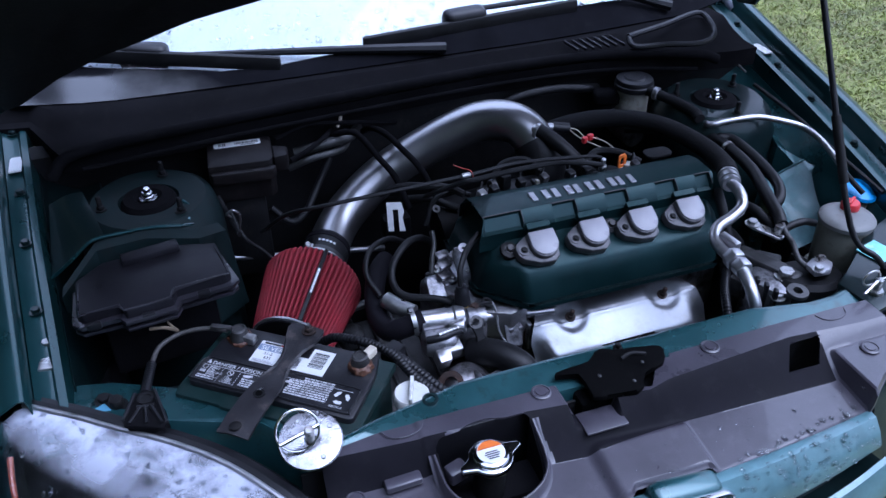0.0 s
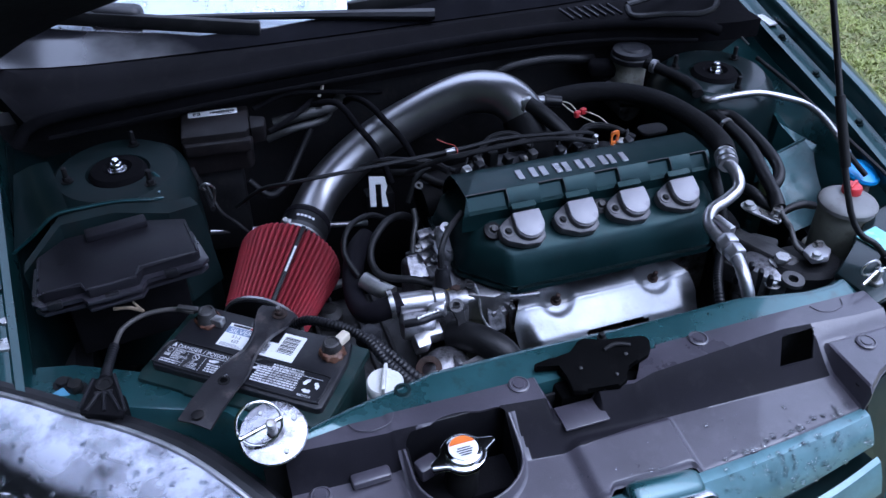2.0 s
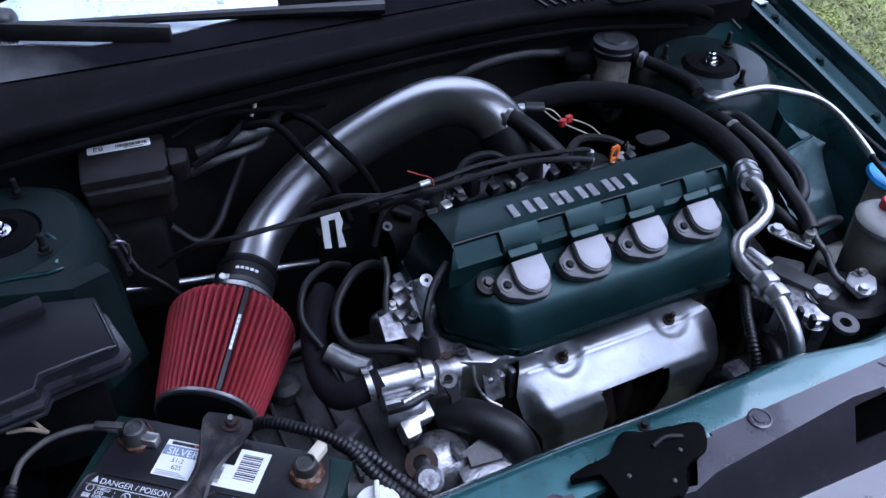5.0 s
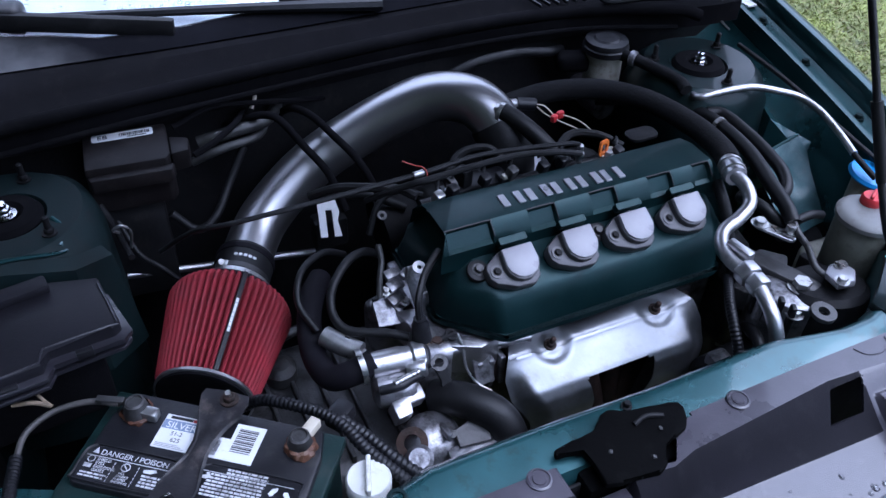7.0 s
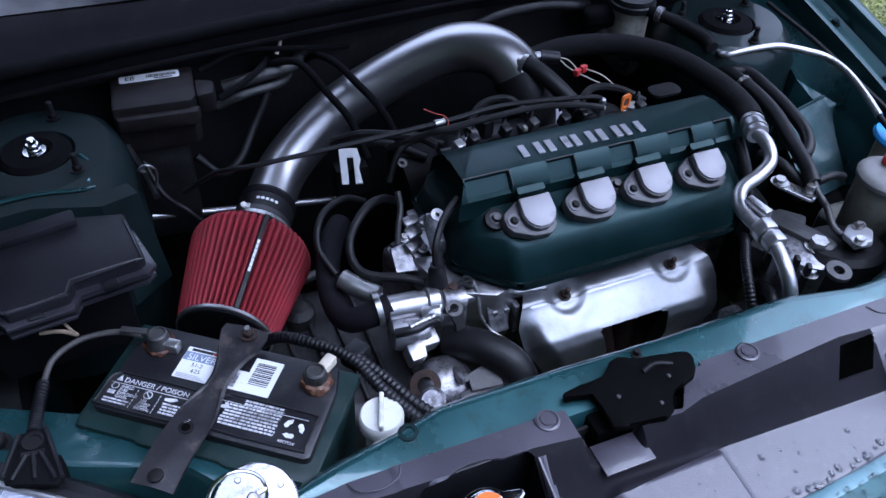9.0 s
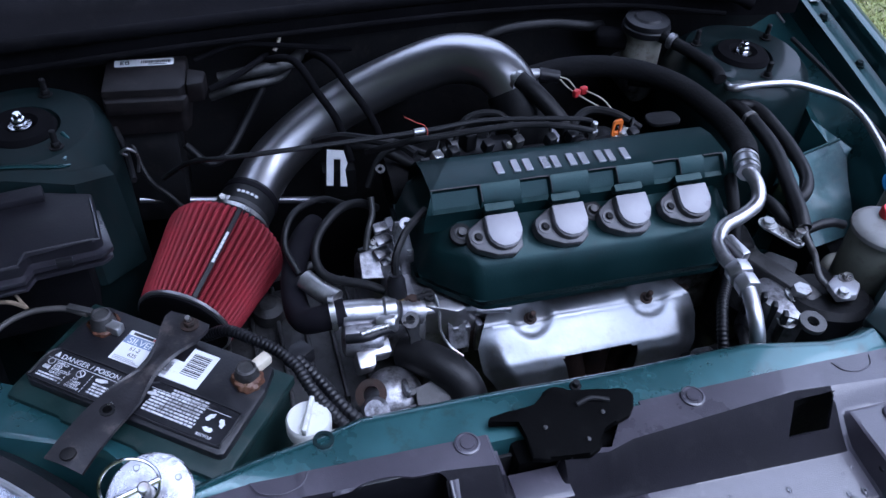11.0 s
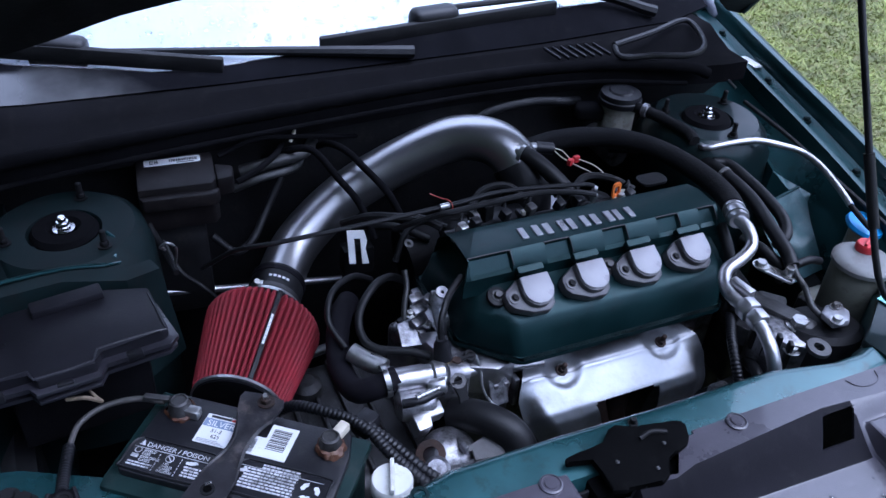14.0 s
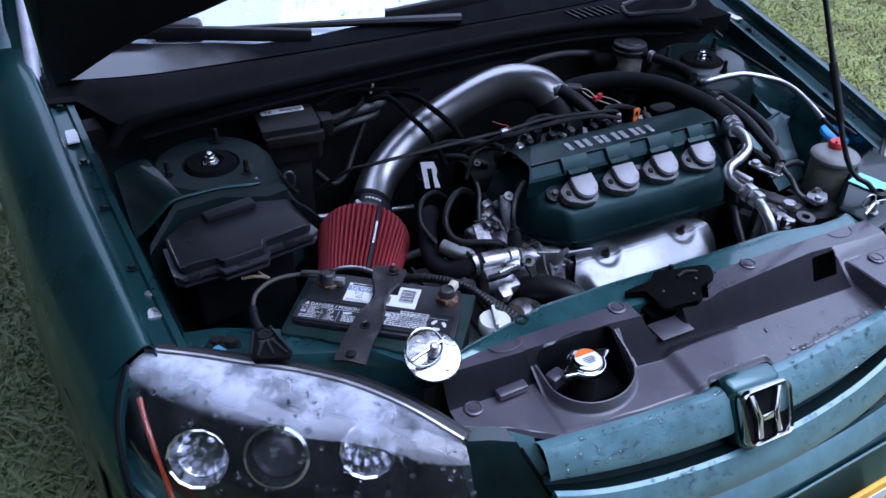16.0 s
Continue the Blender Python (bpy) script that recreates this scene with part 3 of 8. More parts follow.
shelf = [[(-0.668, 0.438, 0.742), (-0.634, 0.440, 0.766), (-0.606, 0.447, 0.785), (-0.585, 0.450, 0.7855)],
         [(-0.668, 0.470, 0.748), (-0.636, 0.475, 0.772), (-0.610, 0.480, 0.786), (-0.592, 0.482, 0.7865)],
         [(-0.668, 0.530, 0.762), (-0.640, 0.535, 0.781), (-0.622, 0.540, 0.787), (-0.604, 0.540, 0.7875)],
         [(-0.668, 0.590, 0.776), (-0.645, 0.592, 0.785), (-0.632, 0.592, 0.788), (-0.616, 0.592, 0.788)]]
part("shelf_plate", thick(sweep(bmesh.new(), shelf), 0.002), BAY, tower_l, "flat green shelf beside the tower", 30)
# lighter paint along the edges draws their highlights
part("flange_edge", hose([(-0.668, 0.436, 0.743), (-0.634, 0.438, 0.767), (-0.603, 0.446, 0.787), (-0.56, 0.454, 0.786), (-0.52, 0.459, 0.783), (-0.47, 0.468, 0.770), (-0.448, 0.492, 0.757), (-0.440, 0.515, 0.757)], 0.0026, 8), PAINT, tower_l, "flange edge, its highlight painted lighter")
part("tower_ridge", hose([(-0.467, 0.477, 0.772), (-0.458, 0.505, 0.773), (-0.470, 0.53, 0.776)], 0.003, 8), RAIL, tower_l, "pressed ridge")
rows = []
for k in range(9):
    t = k / 8
    top, low = Vector((0.562, 0.4275, 0.653)).lerp(Vector((0.672, 0.419, 0.701)), t), Vector((0.575, 0.315, 0.570)).lerp(Vector((0.690, 0.315, 0.600)), t)
    row = [top + Vector((0, 0.004, -0.05)), top + Vector((0, 0.003, 0.001))]
    for j in range(9):
        v = j / 8
        dish = 0.007 * math.exp(-((t - 0.5) / 0.28) ** 2 - ((v - 0.38) / 0.22) ** 2)
        row.append(top.lerp(low, v) + Vector((0, 0.6 * dish, -dish)))
    rows.append(row)
# gusset brightened by a lighter paint copy; scuffs and dust are its own
part("gusset", thick(sweep(bmesh.new(), rows), 0.002), DUSTYLIT, tower_r, "green gusset plate, scuffed and dusty, painted as lit", 30)
part("gusset_edge", hose([(0.560, 0.428, 0.652), (0.625, 0.422, 0.682), (0.672, 0.419, 0.702)], 0.0022, 8), DUSTYLIT, tower_r, "bright folded edge")
fw = sweep(bmesh.new(), [[(x, y, z) for x in (-0.70, -0.4, 0, 0.4, 0.70)] for y, z in ((0.70, 0.25), (0.69, 0.60), (0.705, 0.80), (0.73, 0.81))])
part("bulkhead", thick(fw, 0.004), DARK, car, "black soundproofed bulkhead")
part("undertray", box((1.3, 0.75, 0.01), (0, 0.35, 0.24), bevel=0), DARK, car, "dark undertray")

# cowl: seal, scuttle tray, wiper panel
SEAL = [(-0.66, 0.63, 0.80), (-0.61, 0.645, 0.83), (-0.4, 0.665, 0.835), (-0.2, 0.68, 0.837), (0.12, 0.70, 0.837), (0.35, 0.69, 0.835), (0.52, 0.64, 0.832), (0.565, 0.625, 0.82)]
cowl = part("cowl", thick(sweep(bmesh.new(), [[(x, lerp(table(x, [(-0.74, 0.785), (-0.69, 0.775), (-0.672, 0.656), (-0.4, 0.665), (0.1, 0.70), (0.35, 0.69), (0.6, 0.64)]), table(abs(x), [(0, 0.785), (0.4, 0.80), (0.7, 0.87)]), t), z)
                                              for x in [-0.74 + 0.0485 * i for i in range(30)]] for t, z in ((0, 0.79), (0.0, 0.825), (0.25, 0.825), (0.42, 0.838), (0.55, 0.850), (1.0, 0.846), (1.1, 0.842))]), 0.003), COWL, car, "black plastic scuttle panel, wet", 40)
part("bonnet_seal", hose(SEAL, 0.010, 10), COWL, cowl, "rubber bonnet seal")
part("cowl_lip", hose([(p[0], p[1] - 0.016, p[2] - 0.024) for p in SEAL[1:-1]], 0.004, 8), COWL, cowl)
part("tray_rim", hose([(0.405, 0.70, 0.862), (0.50, 0.725, 0.864), (0.60, 0.765, 0.862), (0.612, 0.735, 0.856), (0.585, 0.675, 0.850), (0.54, 0.655, 0.846), (0.47, 0.668, 0.848), (0.408, 0.676, 0.850), (0.405, 0.70, 0.860)], 0.0055, 8), BLACK, cowl, "raised rim of the scuttle corner")
for k in range(7):
    part("grille_slat", box((0.004, 0.05, 0.006), (0.29 + 0.016 * k, 0.715 - 0.001 * k, 0.853), Matrix.Rotation(0.12, 3, "Z"), 0.0015), BLACK, cowl)

# windscreen
def screen_point(x, s):
    return Vector((x, table(abs(x), [(0, 0.80), (0.3, 0.805), (0.5, 0.83), (0.70, 0.885)]) + s * 0.86, 0.868 + s * 0.50 - 0.02 * (abs(x) / 0.7) ** 2))


def screen_foot(x):
    return table(x, [(-0.66, 0.040), (-0.60, 0.035), (-0.54, 0.025), (-0.45, 0.013), (-0.36, -0.008), (-0.26, -0.010), (-0.14, -0.004), (0.0, 0.02), (0.1, 0.03)])


xs = [-0.72 + 0.06 * i for i in range(25)]
part("windscreen", thick(sweep(bmesh.new(), [[screen_point(x * (1 - 0.12 * s), s) for x in xs] for s in (-0.025, 0.2, 0.5, 0.8, 1.0)]), 0.004), CLEAR, car, "rain-spotted windscreen").visible_shadow = False
part("sunshade", thick(sweep(bmesh.new(), [[screen_point(x * 0.97, screen_foot(x) + 0.012 + 0.98 * s) + Vector((0, 0.006, -0.012)) for x in xs] for s in (0, 0.2, 0.5, 0.8, 1.0)]), 0.003), SHADE, car, "pale shade behind the windscreen")
part("screen_border", thick(sweep(bmesh.new(), [[screen_point(x, screen_foot(x) + s) + Vector((0, 0.004, -0.008)) for x in xs] for s in (-0.03, 0.012)]), 0.001), BLACK, car)
part("scuttle_trim", thick(sweep(bmesh.new(), [[(x, lerp(table(x, [(-0.70, 0.815), (-0.64, 0.79), (-0.55, 0.775), (-0.44, 0.770), (-0.27, 0.762), (-0.1, 0.762), (0.29, 0.765), (0.6, 0.79), (0.72, 0.84)]), screen_point(x, screen_foot(x)).y, t), lerp(0.8515, screen_point(x, screen_foot(x)).z + 0.0035, t) + 0.003 * math.sin(math.pi * t)) for x in xs] for t in (0, 0.3, 0.6, 1.0)]), 0.003), SHEENTRIM, car, "black trim below the windscreen, painted sheen at its corner", 60)
for side in (-1, 1):
    part("pillar", thick(sweep(bmesh.new(), [[screen_point(side * 0.72 * (1 - 0.12 * s), s) + Vector((side * dx, 0, dz)) for dx, dz in ((0, 0.004), (0.03, 0.006), (0.06, -0.02), (0.075, -0.08))] for s in (0, 0.3, 0.6, 1.0)]), 0.004), PAINT, car)
    # pale strip added in place of the sky's reflection on the pillar
    part("pillar_trim", hose([screen_point(side * 0.72 * (1 - 0.12 * s_), s_) + Vector((side * 0.026, 0, 0.012)) for s_ in (-0.06, 0.15, 0.3, 0.6, 1.0)], 0.013, 10), PILLAR, car, "pale strip added to paint the pillar's sky reflection")
    part("side_window", box((0.012, 1.35, 0.42), (side * 0.792, 1.72, 1.06), Matrix.Rotation(side * -0.28, 3, "Y"), 0.004), GLOSS, car, "dark side window")
    part("door_panel", box((0.10, 1.5, 0.57), (side * 0.800, 1.70, 0.590), bevel=0.02), PAINT, car)
part("roof", box((1.15, 1.2, 0.04), (0, 2.25, 1.40), bevel=0.015), PAINT, car)
for wx in (-0.70, 0.70):
    part("wheel", cyl(bmesh.new(), 0.30, 0.19, (wx - 0.095, 0.42, 0.30), (1, 0, 0), 32, 0.02), RUBBER, car, "black tyre")


def wiper(pivot, elbow, tip, blade_a, blade_b, hub):
    w = thing("wiper", pivot, "black wiper arm and blade resting on the wet windscreen", "wiper", "wipers")
    part("arm", hose([pivot, elbow, tip], lambda t: lerp(0.011, 0.005, t), 8), BLACK, w)
    d = (Vector(blade_b) - Vector(blade_a)).normalized()
    turn = d.to_track_quat("X", "Z").to_matrix()
    mid, L = (Vector(blade_a) + Vector(blade_b)) / 2, (Vector(blade_b) - Vector(blade_a)).length
    part("blade", box((L, 0.014, 0.026), mid, turn, 0.004), RUBBER, w)
    part("head", box((0.088, 0.040, 0.052), Vector(hub), turn, 0.014, 3), BLACK, w, "bulky black blade joint")
    return w


wiper((0.05, 0.762, 0.866), (-0.15, 0.796, 0.877), (-0.49, 0.876, 0.882), (-0.66, 0.918, 0.897), (-0.257, 0.785, 0.871), (-0.486, 0.876, 0.882))
wiper((0.56, 0.80, 0.870), (0.42, 0.845, 0.900), (0.12, 0.835, 0.905), (-0.10, 0.795, 0.882), (0.355, 0.828, 0.888), (0.112, 0.826, 0.888))

# ---- front end ----
beam = thing("radiator_support", (0, 0.03, 0.60), "dark green upper radiator support beam", "crossmember")
rails = []
for k in range(41):
    x = -0.36 + 0.86 * k / 40
    y1 = table(x, [(-0.36, 0.012), (-0.30, 0.03), (-0.22, 0.045), (-0.19, 0.054), (-0.06, 0.054), (0.08, 0.05), (0.24, 0.052), (0.33, 0.035), (0.38, 0.036), (0.43, 0.06), (0.50, 0.12)])
    rails.append([(x, y1 + 0.012, 0.56), (x, y1 + 0.010, 0.715), (x, y1, 0.728), (x, y1 - 0.006, 0.733), (x, y1 - 0.012, 0.7325), (x, -0.002, 0.7265), (x, -0.006, 0.715), (x, -0.006, 0.57)])
# lit tone of the bay paint, sky sheen put into its colour
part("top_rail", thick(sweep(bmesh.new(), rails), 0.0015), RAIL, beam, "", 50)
edge_front = [(-0.36, 0.0), (-0.40, 0.045), (-0.43, 0.082), (-0.47, 0.098), (-0.52, 0.118), (-0.60, 0.155), (-0.69, 0.175)]
edge_back = [(-0.30, 0.045), (-0.355, 0.07), (-0.40, 0.105), (-0.45, 0.142), (-0.52, 0.20), (-0.60, 0.24), (-0.69, 0.26)]
rows = []
for (fx, fy), (bx, by) in zip(edge_front, edge_back):
    rows.append([(fx, fy - 0.002, 0.62), (fx, fy, 0.70), (fx + 0.002, fy + 0.004, 0.711), (fx + 0.005, fy + 0.012, 0.7085), (lerp(fx, bx, 0.5), lerp(fy, by, 0.5), 0.70), (bx, by, 0.694), (bx + 0.004, by + 0.006, 0.60)])
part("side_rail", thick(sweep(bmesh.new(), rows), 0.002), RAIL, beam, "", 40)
part("ring_plug", lathed([(0.010, 0), (0.010, 0.003), (0.0065, 0.003), (0.0065, 0.001), (0, 0.001)], (-0.229, 0.034, 0.731)), BAY, beam, "round green hole plug")
# added black sheet so that the openings of the cover look dark
part("front_panel", box((0.80, 0.004, 0.12), (0.0, -0.012, 0.655), bevel=0.001), DARK, beam, "black sheet added to darken the cover's openings")
for hx, hy in ((0.03, 0.038), (-0.61, 0.20)):
    bolt("bolt", (hx, hy, 0.7325 if hx > 0 else 0.703), r=0.008 if hx < 0 else 0.004, parent=beam, material=DARK)
part("tape", box((0.018, 0.022, 0.004), (-0.612, 0.178, 0.7045), Matrix.Rotation(0.5, 3, "Z"), 0.001), mat("blue_tape", (0.10, 0.28, 0.42), 0.5), beam, "scrap of blue tape")

# grey plastic shroud over the radiator
FRONT = [(-0.376, -0.072), (-0.32, -0.098), (-0.27, -0.132), (-0.15, -0.146), (-0.05, -0.151), (-0.042, -0.144), (0.055, -0.144), (0.066, -0.155), (0.18, -0.147), (0.30, -0.135), (0.33, -0.115), (0.40, -0.085)]


def shroud_lines(x):
    """The lower and the upper line of the step across the cover."""
    fold = table(x, [(-0.376, -0.014), (-0.26, -0.022), (-0.13, -0.026), (0.03, -0.044), (0.06, -0.036), (0.25, -0.022), (0.36, -0.03), (0.40, -0.03)])
    low = table(x, [(-0.376, -0.040), (-0.25, -0.046), (-0.15, -0.075), (-0.05, -0.086), (0.07, -0.074), (0.28, -0.080), (0.32, -0.078)])
    return low, fold


def shroud_z(x, y):
    lowline, foldline = shroud_lines(x)
    rise = min(1, max(0, (y - lowline) / (foldline - lowline)))
    low = 0.695 - 0.10 * max(0, lowline - y)
    z = lerp(low, 0.735, lerp(rise, rise * rise * (3 - 2 * rise), 0.3))
    tongue = ease(x, -0.075, -0.055) * (1 - ease(x, 0.058, 0.068)) * (1 - ease(y, -0.085, -0.07))
    z += 0.010 * tongue
    left = ease(x, -0.262, -0.256)
    z = lerp(z - 0.002, z, left)
    end = ease(x, 0.295, 0.303) * (1 - ease(y, -0.052, -0.047))
    z = lerp(z, max(z, 0.722), end)
    pocket = ease(x, -0.077, -0.072) * (1 - ease(x, -0.020, -0.014)) * ease(y, -0.075, -0.07)
    z = lerp(z, min(z, 0.716), pocket)
    return z


def shroud_gap(x, y):
    """Below zero inside an opening of the shroud, about the distance from its edge."""
    qx, qy = abs(x + 0.186) - 0.048, abs(y + 0.051) - 0.013
    box_d = math.hypot(max(qx, 0), max(qy, 0)) + min(0, max(qx, qy)) - 0.012
    arc_d = (math.hypot((x + 0.186) / 0.060, (y + 0.070) / 0.050) - 1) * 0.05
    edge = table(x, [(-0.068, -0.036), (-0.02, -0.036), (0.0, -0.032), (0.035, -0.04), (0.05, -0.02), (0.062, -0.004), (0.085, 0.0)])
    notch = max(-0.068 - x, x - 0.085, edge - y)
    xc = x - 0.6 * (y + 0.04)
    slot = max(0.240 - xc, xc - 0.288, -0.058 - y, y + 0.030)
    return min(box_d, arc_d, notch, slot)


def shroud_open(x, y):
    return shroud_gap(x, y) < 0


bm = bmesh.new()
NX, N1, N2, N3 = 300, 44, 26, 24
NY = N1 + N2 + N3
grid = {}
for i in range(NX + 1):
    x = -0.376 + 0.776 * i / NX
    yb = table(x, [(-0.376, -0.006), (-0.30, 0.004), (-0.06, 0.002), (0.08, 0.004), (0.25, 0.006), (0.40, 0.006)])
    yf = table(x, FRONT)
    y1, y2 = shroud_lines(x)
    for j in range(NY + 1):
        y = lerp(yf, y1, j / N1) if j <= N1 else lerp(y1, y2, (j - N1) / N2) if j <= N1 + N2 else lerp(y2, yb, (j - N1 - N2) / N3)
        grid[i, j] = (x, y, shroud_z(x, y) - 0.006 * (1 - ease(y, yf, yf + 0.006)))
used = {}
for i in range(NX):
    for j in range(NY):
        q = [grid[i, j], grid[i + 1, j], grid[i + 1, j + 1], grid[i, j + 1]]
        mx, my = sum(p[0] for p in q) / 4, sum(p[1] for p in q) / 4
        if shroud_open(mx, my):
            continue
        vs = []
        for key in ((i, j), (i + 1, j), (i + 1, j + 1), (i, j + 1)):
            if key not in used:
                used[key] = bm.verts.new(grid[key])
            vs.append(used[key])
        face = bm.faces.new(vs)
        # faces of the sloping step take the darker tone, shade put into colour
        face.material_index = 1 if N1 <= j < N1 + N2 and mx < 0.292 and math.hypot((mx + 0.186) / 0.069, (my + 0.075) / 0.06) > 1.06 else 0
# draw the stepped edges of the openings onto their outlines
for v in bm.verts:
    x, y = v.co.x, v.co.y
    if v.is_boundary and abs(shroud_gap(x, y)) < 0.0028 and y < -0.003:
        for _ in range(4):
            g0 = shroud_gap(x, y)
            gx, gy = (shroud_gap(x + 2e-4, y) - shroud_gap(x - 2e-4, y)) / 4e-4, (shroud_gap(x, y + 2e-4) - shroud_gap(x, y - 2e-4)) / 4e-4
            k = g0 / max(1e-6, gx * gx + gy * gy)
            x, y = x - max(-0.004, min(0.004, k * gx)), y - max(-0.004, min(0.004, k * gy))
        v.co = (x, y, v.co.z)
shroud = thing("radiator_shroud", (0, -0.06, 0.69), "grey grained plastic radiator cover with rain drops", "engine cover")
part("panel", thick(bm, 0.003), [PLASTIC, DARKSHADE], shroud, "", 28)
for cx, cy, cz in ((-0.099, -0.004, 0.735), (0.141, -0.004, 0.735), (0.347, -0.066, 0.7225), (-0.347, -0.05, 0.693)):
    part("clip", lathed([(0.0125, -0.001), (0.0125, 0.002), (0.0105, 0.003), (0.0095, 0.0018), (0.0072, 0.0018), (0.0066, 0.0032), (0, 0.0034)], (cx, cy, cz)), PLASTIC, shroud, "round push clip")
for cx, w in ((-0.275, 0.026), (0.335, 0.024)):
    part("moulded_arc", hose([(cx - w, 0.002, 0.7355), (cx - 0.7 * w, -0.010, 0.7355), (cx, -0.015, 0.7355), (cx + 0.7 * w, -0.010, 0.7355), (cx + w, 0.002, 0.7355)], 0.0008, 6), PLASTIC, shroud)
# wall of the opening round the filler neck
wall_bm = bmesh.new()
ring = [(-0.186 + 0.0605 * math.cos(a), -0.07 + 0.0505 * math.sin(a)) for a in [math.pi + math.pi * k / 20 for k in range(21)]]
ring = [(-0.2465, -0.035)] + ring + [(-0.1255, -0.035)]
sweep(wall_bm, [[(x, y, shroud_z(x, y) + 0.002) for x, y in ring], [(x, y, 0.64) for x, y in ring]])
rim_rows = []
for k, (x, y) in enumerate(ring):
    a, b = ring[max(0, k - 1)], ring[min(len(ring) - 1, k + 1)]
    d = Vector((b[1] - a[1], a[0] - b[0], 0)).normalized()
    lift = 0.017 * (1 - ease(y, -0.075, -0.035))
    rim_rows.append([Vector((x, y, shroud_z(x, y))) + d * (-o) * (-1 if (Vector((x + 0.186, y + 0.05, 0)).dot(d) < 0) else 1) * -1 + Vector((0, 0, h * lift + 0.0012)) for o, h in ((0.0, -0.4), (0.0, 0.92), (0.0008, 1.0), (0.0026, 1.0), (0.0034, 0.92), (0.0046, 0.1), (0.0062, 0.0), (0.009, -0.1))])
part("well_rim", sweep(bmesh.new(), rim_rows), PLASTIC, shroud, "raised rim round the filler well", 60)
part("moulded_block", box((0.044, 0.016, 0.010), (-0.29, -0.048, 0.700), Matrix.Rotation(0.03, 3, "Z"), 0.003), PLASTIC, shroud)
# well wall and back are black to paint the shade inside
part("well_wall", thick(wall_bm, 0.003), COWL, shroud, "filler well wall, painted black as shade", 40)
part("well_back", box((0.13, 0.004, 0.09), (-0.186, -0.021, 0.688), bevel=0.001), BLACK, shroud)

neck = thing("radiator_filler", (-0.19, -0.065, 0.66), "radiator filler neck with a metal cap and orange label", "radiator")
part("filler_neck", cyl(bmesh.new(), 0.019, 0.05, (-0.19, -0.065, 0.66), seg=24), DARK, neck)
part("tank", box((0.16, 0.05, 0.04), (-0.19, -0.06, 0.645), bevel=0.008), COWL, neck, "black radiator tank")
capm = Matrix.Translation((-0.19, -0.066, 0.716)) @ Matrix.Rotation(radians(12), 4, "Z")
part("cap", slab([(0.026 * math.cos(a) * (1.55 if abs(math.cos(a)) > 0.93 else 1), 0.026 * math.sin(a) * (0.75 if abs(math.cos(a)) > 0.93 else 1)) for a in [math.tau * k / 32 for k in range(32)]], 0, 0.009, 0.002, 2, capm), CHROME, neck, "winged metal cap")
part("cap_dome", lathed([(0.021, 0.0085), (0.02, 0.013), (0.014, 0.0155), (0, 0.016)], (-0.19, -0.066, 0.716)), CHROME, neck)
part("cap_label", lathed([(0, 0.0165), (0.0165, 0.0158), (0.0165, 0.0152), (0, 0.0155)], (-0.19, -0.066, 0.716)), WHITE, neck, "white warning label")
part("label_band", slab([(0.0155 * math.cos(a), 0.0155 * math.sin(a)) for a in [0.35 + (math.pi - 0.7) * k / 10 for k in range(11)]], 0.0166, 0.0172, 0, 1, Matrix.Translation((-0.19, -0.066, 0.716))), ORANGE, neck, "orange band")
for k in range(4):
    part("label_line", box((0.018 - 0.003 * abs(k - 1), 0.0013, 0.0004), (-0.19, -0.067 - 0.003 * k, 0.733), bevel=0), INK, neck)
part("core", box((0.66, 0.03, 0.36), (0, -0.05, 0.46), bevel=0.004), DARK, neck, "dark radiator core")
part("overflow_block", box((0.026, 0.02, 0.02), (-0.228, -0.055, 0.70), Matrix.Rotation(0.3, 3, "Z"), 0.004), PLASTIC, neck, "grey hose fitting")

# bonnet lock in the notch
lock = thing("hood_latch", (0.01, 0.01, 0.66), "black greasy bonnet latch bolted in the support", "latch")
part("plate", slab([(-0.071, 0.017), (-0.050, 0.020), (-0.021, 0.018), (-0.013, 0.028), (-0.007, 0.035), (0.004, 0.038), (0.015, 0.033), (0.022, 0.025), (0.045, 0.024), (0.068, 0.021), (0.078, 0.017), (0.080, 0.009), (0.074, -0.004), (0.066, -0.013), (0.050, -0.018), (0.034, -0.019), (0.024, -0.030), (0.024, -0.040), (0.010, -0.047), (-0.006, -0.040), (-0.030, -0.042), (-0.046, -0.037), (-0.043, -0.012), (-0.042, 0.007), (-0.074, 0.009)], 0.7335, 0.7415, 0.0025), GREASE, lock, "black silhouette of the latch plate", 30)
part("housing", box((0.11, 0.05, 0.08), (0.0, -0.005, 0.682), bevel=0.006), GREASE, lock)
part("catch", hose([(0.018, 0.010, 0.742), (0.034, 0.013, 0.744), (0.052, 0.008, 0.742)], 0.0028, 8), DARK, lock, "catch lever")
for px, py in ((-0.022, -0.008), (0.014, -0.030), (0.040, -0.004)):
    part("rivet", cyl(bmesh.new(), 0.0024, 0.002, (px, py, 0.7412)), DULL, lock)
part("shield_tab", box((0.055, 0.035, 0.003), (-0.04, -0.053, 0.7165), bevel=0.001), PLASTIC, lock, "grey plastic tab")

# grille with its bars and badge
def front_y(x):
    return -0.157 + 0.24 * x * x


grille = thing("grille", (0, -0.2, 0.55), "green painted grille bars beaded with rain", "grille")
xg = [-0.30 + 0.6 * k / 40 for k in range(41)]


